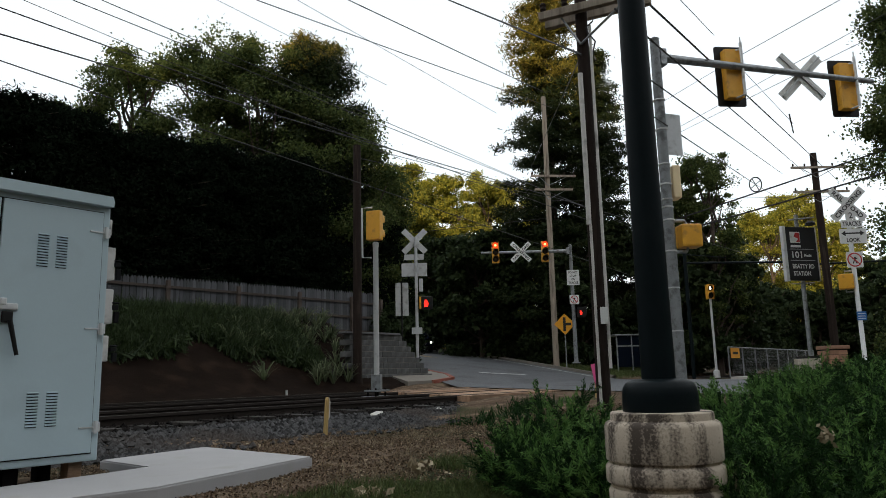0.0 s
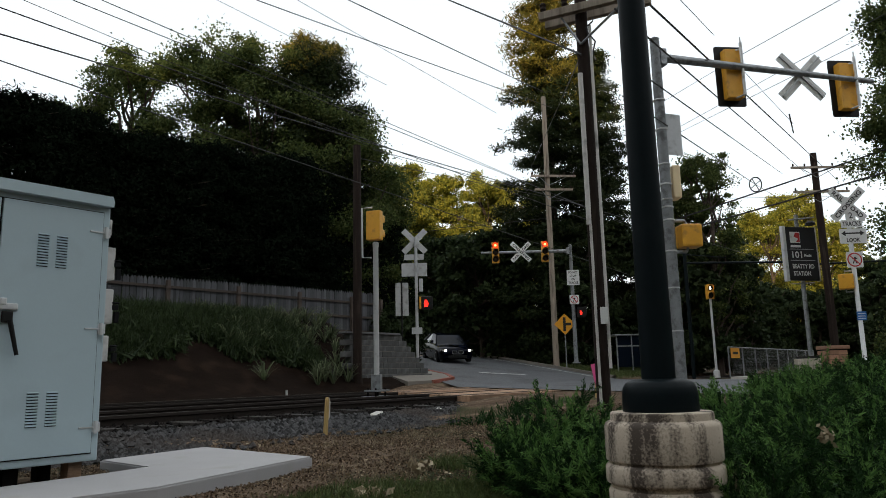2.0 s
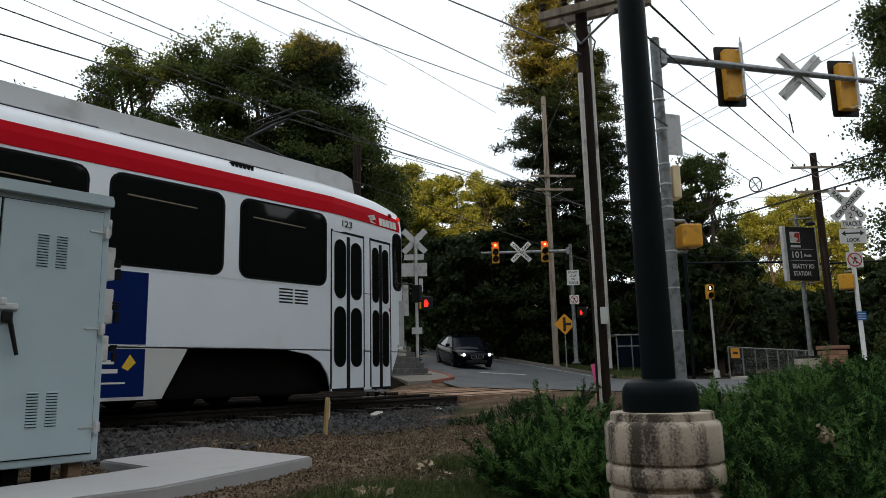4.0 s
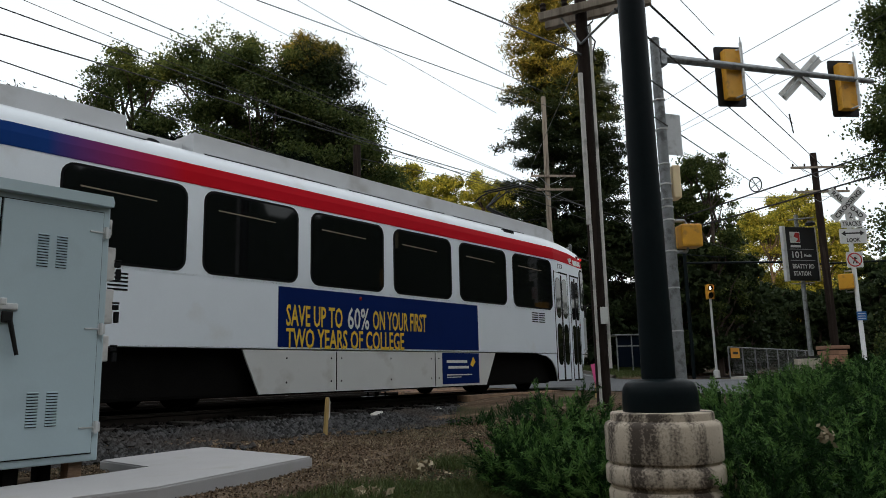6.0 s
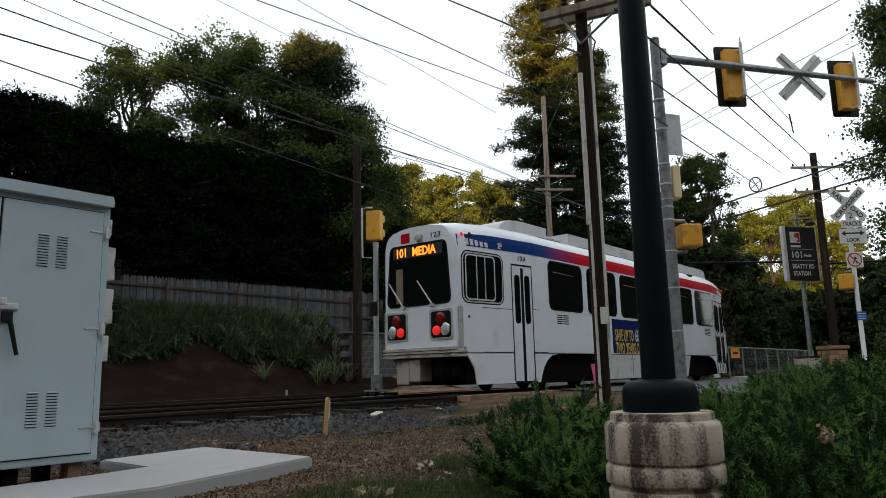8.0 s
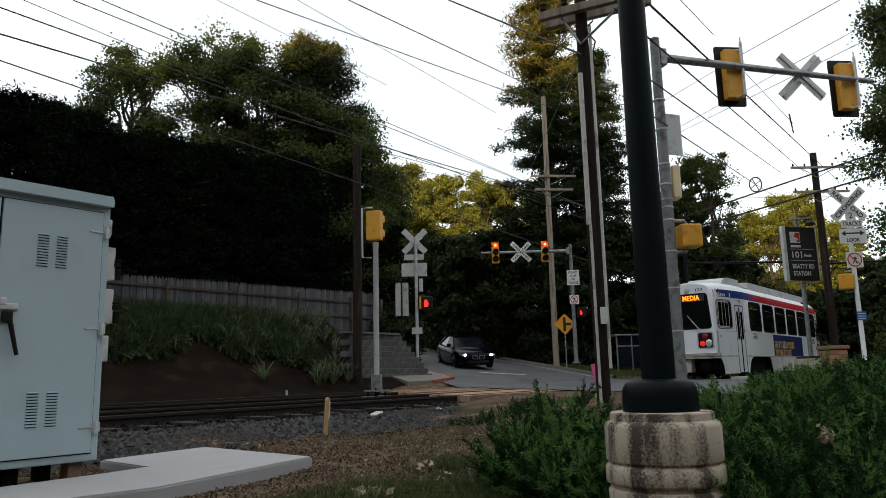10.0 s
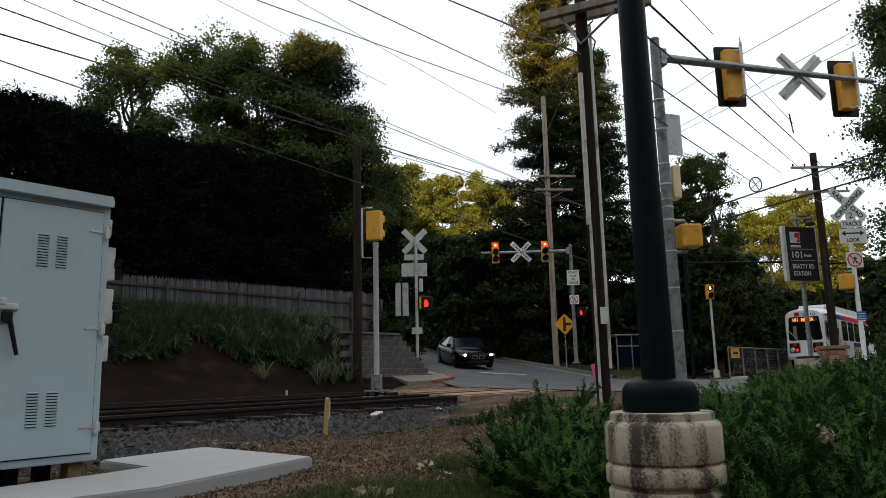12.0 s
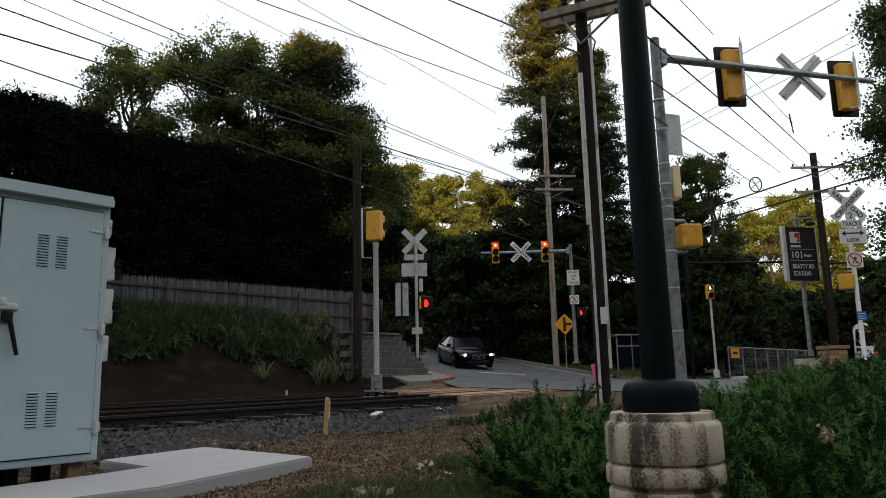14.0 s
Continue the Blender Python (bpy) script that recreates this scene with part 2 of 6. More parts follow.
# ---- mesh tools ----
class Geo:
    """Collects vertices and faces for one mesh."""

    def __init__(self):
        self.v, self.f = [], []

    def add(self, verts, faces, m=None):
        k = len(self.v)
        self.v += [tuple(m @ Vector(p)) if m else tuple(p) for p in verts]
        self.f += [tuple(i + k for i in f) for f in faces]
        return self

    def box(self, lo, hi, m=None, c=0.0):
        """A box, its long edges cut at the corners by c."""
        (x0, y0, z0), (x1, y1, z1) = lo, hi
        if not c:
            vs = [(x, y, z) for z in (z0, z1) for y in (y0, y1) for x in (x0, x1)]
            return self.add(vs, [(0, 2, 3, 1), (4, 5, 7, 6), (0, 1, 5, 4), (2, 6, 7, 3), (0, 4, 6, 2), (1, 3, 7, 5)], m)
        c = min(c, (x1 - x0) * 0.45, (y1 - y0) * 0.45, (z1 - z0) * 0.45)
        bm = bmesh.new()
        bmesh.ops.create_cube(bm, size=1.0)
        for v in bm.verts:
            v.co = ((x0 + x1) / 2 + v.co.x * (x1 - x0), (y0 + y1) / 2 + v.co.y * (y1 - y0), (z0 + z1) / 2 + v.co.z * (z1 - z0))
        bmesh.ops.bevel(bm, geom=bm.edges[:], offset=c, segments=2, affect="EDGES", profile=0.6)
        bm.verts.index_update()
        vs, fs = [v.co.copy() for v in bm.verts], [[v.index for v in f.verts] for f in bm.faces]
        bm.free()
        return self.add(vs, fs, m)

    def rod(self, a, b, r0, r1=None, n=12, m=None):
        a, b = Vector(a), Vector(b)
        r1 = r0 if r1 is None else r1
        d = (b - a).normalized()
        s = d.cross(Vector((0, 0, 1)) if abs(d.z) < 0.9 else Vector((1, 0, 0))).normalized()
        t = d.cross(s)
        ring = [(math.cos(2 * math.pi * i / n), math.sin(2 * math.pi * i / n)) for i in range(n)]
        vs = [a + (s * p + t * q) * r0 for p, q in ring] + [b + (s * p + t * q) * r1 for p, q in ring]
        fs = [(i, (i + 1) % n, n + (i + 1) % n, n + i) for i in range(n)] + [tuple(range(n))[::-1], tuple(range(n, 2 * n))]
        return self.add(vs, fs, m)

    def pipe(self, pts, r, n=8, m=None):
        """One bent tube through the points."""
        pts = [Vector(p) for p in pts]
        vs, fs = [], []
        for i, p in enumerate(pts):
            d = (pts[min(i + 1, len(pts) - 1)] - pts[max(i - 1, 0)]).normalized()
            s = d.cross(Vector((0, 0, 1)) if abs(d.z) < 0.95 else Vector((1, 0, 0))).normalized()
            t = d.cross(s)
            vs += [p + (s * math.cos(2 * math.pi * k / n) + t * math.sin(2 * math.pi * k / n)) * r for k in range(n)]
        for i in range(len(pts) - 1):
            fs += [(i * n + k, i * n + (k + 1) % n, (i + 1) * n + (k + 1) % n, (i + 1) * n + k) for k in range(n)]
        fs += [tuple(range(n))[::-1], tuple(range((len(pts) - 1) * n, len(pts) * n))]
        return self.add(vs, fs, m)

    def lathe(self, profile, n=32, m=None):
        vs, fs = [], []
        for r, z in profile:
            vs += [(r * math.cos(2 * math.pi * i / n), r * math.sin(2 * math.pi * i / n), z) for i in range(n)]
        for k in range(len(profile) - 1):
            for i in range(n):
                j = (i + 1) % n
                fs.append((k * n + i, k * n + j, k * n + n + j, k * n + n + i))
        fs += [tuple(range(n))[::-1], tuple(range((len(profile) - 1) * n, len(profile) * n))]
        return self.add(vs, fs, m)

    def prism(self, outline, lo, hi, axis="y", m=None):
        """An outline in two axes, drawn out along the third."""
        def at(p, q):
            return (p[0], q, p[1]) if axis == "y" else (q, p[0], p[1]) if axis == "x" else (p[0], p[1], q)
        n = len(outline)
        vs = [at(p, lo) for p in outline] + [at(p, hi) for p in outline]
        fs = [(i, (i + 1) % n, n + (i + 1) % n, n + i) for i in range(n)] + [tuple(range(n))[::-1], tuple(range(n, 2 * n))]
        return self.add(vs, fs, m)

    def mesh(self, name, mat, smooth=False):
        me = bpy.data.meshes.new(name)
        me.from_pydata(self.v, [], self.f)
        bm = bmesh.new()
        bm.from_mesh(me)
        bmesh.ops.recalc_face_normals(bm, faces=bm.faces[:])
        bm.to_mesh(me)
        bm.free()
        me.materials.append(mat)
        if smooth:
            me.shade_smooth()
            me.set_sharp_from_angle(angle=radians(38))
        return me


def part(name, geo, mat, parent=None, label="", at=None, smooth=False):
    """ONE mesh object, under a thing or a part of it."""
    me = geo if isinstance(geo, bpy.types.Mesh) else geo.mesh(name, mat, smooth)
    ob = new(name, me)
    ob.parent = parent
    if at is not None:
        ob.matrix_basis = at
    if label:
        ob["label"] = label
    return ob


def thing(name, label, category, at=None, group="", kind=""):
    """An Empty at the thing's base."""
    ob = new(name)
    ob.empty_display_size = 0.2
    if at is not None:
        ob.matrix_basis = at
    return tagged(ob, label, category, group, kind)


def text_mesh(body, size, mat, width=None, bold=0.0, depth=0.002):
    """Letters in the built-in font, centred, in the x-z plane, facing -y."""
    cu = bpy.data.curves.new("lettering", "FONT")
    cu.body, cu.size, cu.align_x, cu.align_y, cu.extrude, cu.offset, cu.resolution_u = body, size, "CENTER", "CENTER", depth, bold, 2
    ob = bpy.data.objects.new("lettering", cu)
    scene.collection.objects.link(ob)
    bpy.context.view_layer.update()
    me = bpy.data.meshes.new_from_object(ob.evaluated_get(bpy.context.evaluated_depsgraph_get()))
    bpy.data.objects.remove(ob)
    co = np.zeros(len(me.vertices) * 3)
    me.vertices.foreach_get("co", co)
    co = co.reshape(-1, 3)
    co[:, :2] -= (co[:, :2].max(0) + co[:, :2].min(0)) / 2
    if width:
        co[:, 0] *= width / max(np.ptp(co[:, 0]), 1e-6)
    co = np.stack([co[:, 0], -co[:, 2], co[:, 1]], 1)
    me.vertices.foreach_set("co", co.ravel())
    me.update()
    me.materials.clear()
    me.materials.append(mat)
    return me


def rounded(x0, z0, x1, z1, r, n=4):
    """The outline of a rectangle with round corners."""
    pts = []
    for cx, cz, a in ((x1 - r, z1 - r, 0), (x0 + r, z1 - r, 90), (x0 + r, z0 + r, 180), (x1 - r, z0 + r, 270)):
        pts += [(cx + r * math.cos(radians(a + 90 * i / n)), cz + r * math.sin(radians(a + 90 * i / n))) for i in range(n + 1)]
    return pts


# ---- ground ----
def step(a, b, v):
    t = min(1.0, max(0.0, (v - a) / (b - a)))
    return t * t * (3 - 2 * t)


AXIS_P, AXIS_D = Vector((22.0, 10.0)), Vector((0.545, 0.838))
AXIS_N = Vector((-0.838, 0.545))


def road_side(x, y):
    return (Vector((x, y)) - AXIS_P).dot(AXIS_N)


PROFILE = [(-60, -1.2), (-6, -1.05), (0, -0.75), (3, -0.43), (4.2, -0.33), (5, -0.31), (6.6, -0.33), (7.6, -0.33), (8.3, -0.24), (15.8, -0.24), (16.6, -0.2)]


def slope(y):
    if y <= 15.0:
        return 0.0
    return min((y - 15.0) * 0.12, 2.4) + max(0.0, y - 35) * 0.01


def ground_z(x, y):
    """Height of the ground: a low verge, the track bed, the bank behind it, the hill road."""
    near = float(np.interp(y, [p for p, _ in PROFILE], [q for _, q in PROFILE]))
    q = road_side(x, y)
    on_road = step(8.5, 6.0, q) if q > 0 else 1.0
    right = step(-7.0, -10.0, q)
    level = -0.02 + slope(y)
    across = step(9.5, 7.0, q) * step(13.0, 9.0, -q)
    if y < 16.0:
        verge = near + max(0, x - 24) * 0.012 * step(16, 8, y)
        up = -0.045 if 8.4 < y < 15.8 else -0.02
        return verge * (1 - across) + (up if across > 0 else 0) * across
    bank = -0.2 + 2.75 * step(16.4, 22.0, y) + 0.02 * max(0, y - 22)
    return bank * (1 - on_road) + level * on_road


def build_ground():
    xs = np.concatenate([np.linspace(-900, -30, 12), np.linspace(-26, 2, 29), np.linspace(2.25, 10, 32), np.linspace(10.5, 46, 72), np.linspace(48, 120, 25), np.linspace(140, 1500, 16)])
    ys = np.concatenate([np.linspace(-900, -30, 10), np.linspace(-26, -1, 20), np.linspace(-0.5, 9, 48), np.linspace(9.5, 40, 62), np.linspace(42, 110, 25), np.linspace(130, 1500, 16)])
    g = Geo()
    for y in ys:
        for x in xs:
            bumpy = 0.05 * noise.noise(Vector((x * 0.9, y * 0.9, 0))) if -5 < y < 8 else 0.12 * noise.noise(Vector((x * 0.5, y * 0.5, 3))) if 16.6 < y < 24 and road_side(x, y) > 9 else 0.0
            g.v.append((x, y, ground_z(x, y) + bumpy))
    n = len(xs)
    g.f = [(j * n + i, j * n + i + 1, (j + 1) * n + i + 1, (j + 1) * n + i) for j in range(len(ys) - 1) for i in range(n - 1)]
    ob = part("ground", g, ground_material(), smooth=True)
    tagged(ob, "bare brown dirt and thin grass beside the tracks", "ground", kind="structure")


def ground_material():
    m = principled("dirt_and_grass", (0.088, 0.058, 0.038), 0.95, 0.0, 0.7, 1.8, 1.0, 45, (0.19, 0.14, 0.095), 0.34, 2.6, spec=0.1, grit=0.5)
    n, l = m.node_tree.nodes, m.node_tree.links
    b = n["Principled BSDF"]
    old = b.inputs["Base Color"].links[0].from_socket
    tc, t = n.new("ShaderNodeTexCoord"), n.new("ShaderNodeTexNoise")
    t.inputs["Scale"].default_value, t.inputs["Detail"].default_value = 0.45, 8
    l.new(tc.outputs["Object"], t.inputs[0])
    r = n.new("ShaderNodeMapRange")
    r.inputs["From Min"].default_value, r.inputs["From Max"].default_value = 0.5, 0.62
    l.new(t.outputs[0], r.inputs[0])
    mix = n.new("ShaderNodeMix")
    mix.data_type = "RGBA"
    mix.inputs[7].default_value = (0.03, 0.038, 0.014, 1)
    l.new(r.outputs[0], mix.inputs[0])
    l.new(old, mix.inputs[6])
    l.new(mix.outputs[2], b.inputs["Base Color"])
    return m


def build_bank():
    """Brown soil sheet on the bank behind the tracks, shade put into its colour."""
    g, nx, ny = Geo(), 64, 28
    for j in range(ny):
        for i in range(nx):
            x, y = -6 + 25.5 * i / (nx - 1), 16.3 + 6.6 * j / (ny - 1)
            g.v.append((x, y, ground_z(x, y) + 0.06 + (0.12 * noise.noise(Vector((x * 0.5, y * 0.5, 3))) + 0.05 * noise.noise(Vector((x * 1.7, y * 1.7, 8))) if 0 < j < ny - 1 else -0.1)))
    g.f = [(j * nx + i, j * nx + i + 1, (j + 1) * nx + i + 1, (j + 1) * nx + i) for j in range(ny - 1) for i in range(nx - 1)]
    tagged(part("bank", g, MAT["bank_shade"], smooth=True), "steep bank of brown soil with shade in its dark colour", "bank", kind="structure")


def strip(points, left, right, lift, across=6):
    """A road strip along a centre line, that lies on the ground."""
    g = Geo()
    dense = []
    for (x0, y0), (x1, y1) in zip(points, points[1:]):
        k = max(2, int(math.hypot(x1 - x0, y1 - y0) / 0.8))
        dense += [(x0 + (x1 - x0) * i / k, y0 + (y1 - y0) * i / k) for i in range(k)]
    dense.append(points[-1])
    for i, (x, y) in enumerate(dense):
        a, b = dense[max(i - 2, 0)], dense[min(i + 2, len(dense) - 1)]
        d = Vector((b[0] - a[0], b[1] - a[1])).normalized()
        for k in range(across + 1):
            o = left + (right - left) * k / across
            px, py = x - d.y * o, y + d.x * o
            g.v.append((px, py, max(-0.02 + slope(py), -0.02) + lift))
    w = across + 1
    g.f = [(i * w + k, i * w + k + 1, i * w + w + k + 1, i * w + w + k) for i in range(len(dense) - 1) for k in range(across)]
    return g


ROAD = [(13.6, -3.0), (17.5, 3.1), (22.0, 10.0), (27.2, 18.0), (32.0, 26.5), (34.5, 35.0), (34.0, 46.0), (29.0, 58.0), (20.0, 70.0)]
TRACKS = (10.1, 13.9)
GAUGE = 1.58


def build_road():
    ob = part("road", strip(ROAD, 5.0, -5.2, 0.03, 8), MAT["asphalt"])
    tagged(ob, "grey asphalt road climbing away from the crossing", "road", kind="structure")
    for name, a, b, mat in (("road_centre_line", 0.12, 0.24, "road_yellow"), ("road_centre_line", -0.24, -0.12, "road_yellow")):
        o = part(name, strip(ROAD[4:], b, a, 0.036, 1), MAT[mat])
        tagged(o, "worn double yellow line painted on asphalt", "road marking", kind="structure")
    o = part("road_edge_line", strip(ROAD[3:], -4.5, -4.62, 0.036, 1), MAT["road_white"])
    tagged(o, "worn white edge line painted on asphalt", "road marking", kind="structure")
    d, nrm = AXIS_D, AXIS_N
    stop = AXIS_P + d * 9.3
    g = Geo()
    c0 = [stop - nrm * 0.6, stop + nrm * 1.6, stop + nrm * 1.6 + d * 0.35, stop - nrm * 0.6 + d * 0.35]
    g.add([(p.x, p.y, -0.02 + slope(p.y) + 0.038) for p in c0], [(0, 1, 2, 3)])
    tagged(part("stop_line", g, MAT["road_white"]), "white stop line before the tracks", "road marking", kind="structure")
    for off, start, width, mat, name, lab in ((-5.2, 3, -0.18, "kerb", "kerb", "low concrete kerb beside the road"), (5.0, 4, 0.18, "kerb", "kerb", "low concrete kerb beside the road")):
        pts = ROAD[start:]
        lo, hi = strip(pts, off, off + width, -0.03, 1), strip(pts, off, off + width, 0.17, 1)
        g, k = Geo(), len(lo.v)
        g.v, g.f = lo.v + hi.v, lo.f + [tuple(i + k for i in f) for f in hi.f]
        g.f += [(i, i + 2, i + 2 + k, i + k) for i in range(0, k - 2)]
        tagged(part(name, g, MAT[mat]), lab, "kerb", kind="structure")
    # the red painted corner kerb and the walk behind it
    pts = [(19.6, 16.2), (21.6, 16.9), (22.6, 18.0), (23.4, 20.0)]
    g = Geo()
    for (x0, y0), (x1, y1) in zip(pts, pts[1:]):
        dd = Vector((x1 - x0, y1 - y0)).normalized()
        nn = Vector((-dd.y, dd.x)) * 0.16
        za, zb = slope(y0), slope(y1)
        base = [(x0, y0, za - 0.05), (x1, y1, zb - 0.05), (x1 + nn.x, y1 + nn.y, zb - 0.05), (x0 + nn.x, y0 + nn.y, za - 0.05)]
        g.add(base + [(p[0], p[1], p[2] + 0.15) for p in base], [(0, 1, 2, 3), (4, 5, 6, 7), (0, 1, 5, 4), (1, 2, 6, 5), (2, 3, 7, 6), (3, 0, 4, 7)])
    tagged(part("corner_kerb", g, MAT["kerb_red"]), "curved kerb with worn red paint", "kerb", kind="structure")
    g = Geo()
    ring = [(18.2, 16.2), (19.6, 16.3), (21.5, 17.0), (22.5, 18.1), (23.2, 20.0), (21.0, 20.0), (19.0, 17.6)]
    g.add([(x, y, slope(y) + 0.08) for x, y in ring], [tuple(range(len(ring)))])
    g.add([(x, y, slope(y) - 0.1) for x, y in ring] + [(x, y, slope(y) + 0.08) for x, y in ring], [(i, (i + 1) % 7, 7 + (i + 1) % 7, 7 + i) for i in range(7)])
    tagged(part("pavement", g, MAT["kerb"]), "small concrete pavement corner by the crossing", "pavement", kind="structure")


def build_tracks():
    # ballast bed under both tracks
    g = Geo()
    for x in range(-40, 121, 2):
        for y, z in ((7.7, -0.36), (8.4, -0.2), (9.2, -0.15), (12.0, -0.16), (14.8, -0.15), (15.7, -0.2), (16.4, -0.36)):
            g.v.append((x, y, z))
    n = 81
    g.f = [(i * 7 + k, i * 7 + k + 1, i * 7 + k + 8, i * 7 + k + 7) for i in range(n - 1) for k in range(6)]
    bed = tagged(part("ballast_bed", g, MAT["bed"]), "dark crushed stone bed under two tracks", "track bed", kind="structure")
    tie = Geo().box((-0.11, -1.42, -0.17), (0.11, 1.42, 0.0), None, 0.012).mesh("sleeper", MAT["tie"])
    for y in TRACKS:
        for i in range(75):
            x = -10 + i * 0.6 + random.uniform(-0.04, 0.04)
            part("sleeper", tie, None, bed, at=pose(x, y + random.uniform(-0.05, 0.05), -0.125 + random.uniform(-0.012, 0.008), 0, 0, random.uniform(-1.2, 1.2)))
    head = [(-0.036, -0.005), (0.036, -0.005), (0.036, -0.04), (0.01, -0.05), (0.01, -0.125), (0.07, -0.14), (0.07, -0.155), (-0.07, -0.155), (-0.07, -0.14), (-0.01, -0.125), (-0.01, -0.05), (-0.036, -0.04)]
    for y in TRACKS:
        for s in (-1, 1):
            yy = y + s * (GAUGE / 2 + 0.036)
            rail = tagged(part("rail", Geo().prism([(yy + a, b) for a, b in head], -60, 140, "x"), MAT["rail"]), "rusty steel rail spiked to tarred sleepers", "rail", "rails of the two tracks")
            part("running_surface", Geo().box((-60, yy - 0.03, -0.005), (140, yy + 0.03, 0.0)), MAT["rail_head"], rail, "worn bright strip")
    # timber crossing panels
    for k, y in enumerate(TRACKS):
        for j, off in enumerate((-1.25, -1.0, -0.62, -0.35, -0.08, 0.19, 0.46, 0.98, 1.23)):
            x = 11.7 + (y + off - 8.8) * 0.62
            for seg in range(4):
                le = 4.1
                x0 = x + seg * le + random.uniform(-0.1, 0.1)
                w = 0.115
                pl = Geo().box((x0, y + off - w, -0.12), (x0 + le - 0.03, y + off + w, random.uniform(-0.016, 0.004)), None, 0.012)
                part("crossing_timber", pl, MAT["plank"], bed, "worn orange-brown crossing timber")


def scatter_stones(kind, name, mat, label):
    """Loose ballast as real stones, near the camera: 0 the shoulder, 1 the track itself."""
    rng = np.random.default_rng(4 + kind)
    ico = [(0, 0, 1), (0.9, 0, 0.3), (0.2, 0.85, 0.35), (-0.8, 0.4, 0.25), (-0.6, -0.75, 0.3), (0.4, -0.85, 0.2), (0, 0, -0.5)]
    fs = [(0, 1, 2), (0, 2, 3), (0, 3, 4), (0, 4, 5), (0, 5, 1), (6, 2, 1), (6, 3, 2), (6, 4, 3), (6, 5, 4), (6, 1, 5)]
    ico, fs = np.array(ico), np.array(fs)
    pts = []
    for n, x0, x1, y0, y1 in ((18000, 1.5, 13.5, 6.7, 8.5),) if kind == 0 else ((6200, 2, 26, 8.5, 11.0), (3500, 3, 26, 11.2, 13.0), (1800, 4, 26, 13, 15.5)):
        x, y = rng.uniform(x0, x1, n), rng.uniform(y0, y1, n)
        if y0 < 8:
            keep = (y > 7.35 + 0.3 * np.sin(x * 1.3) + 0.1 * np.sin(x * 4) - 0.25 * (x < 4.4)) | (rng.random(n) < 0.06)
            x, y = x[keep], y[keep]
        pts.append(np.stack([x, y], 1))
    p = np.concatenate(pts)
    p = p[~((p[:, 0] > 11.6 + (p[:, 1] - 8.8) * 0.62) & (p[:, 1] > 8.6))]
    size = rng.uniform(0.02, 0.054, len(p))
    z = np.interp(p[:, 1], [6.0, 7.7, 8.4, 9.2, 12, 14.8, 15.7], [-0.33, -0.34, -0.2, -0.15, -0.16, -0.15, -0.2])
    rot = rng.uniform(0, 6.28, len(p))
    c, s = np.cos(rot)[:, None], np.sin(rot)[:, None]
    shape = ico[None] * rng.uniform(0.7, 1.3, (len(p), 7, 3)) * size[:, None, None]
    v = np.stack([shape[..., 0] * c - shape[..., 1] * s, shape[..., 0] * s + shape[..., 1] * c, shape[..., 2] * 0.95], -1)
    v += np.stack([p[:, 0], p[:, 1], z + size * 0.25], 1)[:, None]
    me = bpy.data.meshes.new(name)
    me.from_pydata(v.reshape(-1, 3).tolist(), [], (fs[None] + 7 * np.arange(len(p))[:, None, None]).reshape(-1, 3).tolist())
    me.materials.append(MAT[mat])
    tagged(new(name, me), label, "ballast", kind="stuff")


# ---- foliage ----
def leaf_mesh(name, centres, spread, per, size, mat, rng, long=1.0, flat=0.0, upward=0.0, wide=0.5, tri=False):
    """Clumps of small leaves round the centres, as one mesh."""
    n = len(centres) * per
    c = np.repeat(centres, per, 0)
    sp = np.repeat(np.broadcast_to(np.asarray(spread, float), (len(centres), 3)) if np.ndim(spread) != 1 or len(np.atleast_1d(spread)) != 3 else np.tile(spread, (len(centres), 1)), per, 0)
    pos = c + rng.normal(0, 1, (n, 3)) * sp
    a = rng.normal(0, 1, (n, 3))
    a[:, 2] = a[:, 2] * (1 - flat) + upward
    a /= np.linalg.norm(a, axis=1)[:, None]
    b = np.cross(a, rng.normal(0, 1, (n, 3)))
    b /= np.linalg.norm(b, axis=1)[:, None] + 1e-9
    s = size * rng.uniform(0.6, 1.4, n)[:, None]
    a, b = a * s * long, b * s * wide
    e = 3 if tri else 4
    v = (np.stack([pos - a * 0.5 - b, pos - a * 0.5 + b, pos + a * 0.6], 1) if tri else np.stack([pos - a * 0.5, pos + b, pos + a * 0.6, pos - b], 1)).reshape(-1, 3)
    me = bpy.data.meshes.new(name)
    me.vertices.add(n * e)
    me.vertices.foreach_set("co", v.ravel())
    me.loops.add(n * e)
    me.loops.foreach_set("vertex_index", np.arange(n * e))
    me.polygons.add(n)
    me.polygons.foreach_set("loop_start", np.arange(n) * e)
    me.update(calc_edges=True)
    me.validate()
    me.materials.append(mat)
    return me


def limb(g, a, b, r0, r1, rng, steps=4, bend=0.08):
    a, b = Vector(a), Vector(b)
    size = (b - a).length
    pts = [a.lerp(b, i / steps) + Vector(rng.normal(0, bend * size / steps, 3)) * (0 < i) for i in range(steps + 1)]
    for i in range(steps):
        g.rod(pts[i], pts[i + 1], r0 + (r1 - r0) * i / steps, r0 + (r1 - r0) * (i + 1) / steps, 7)
    return pts[-1]


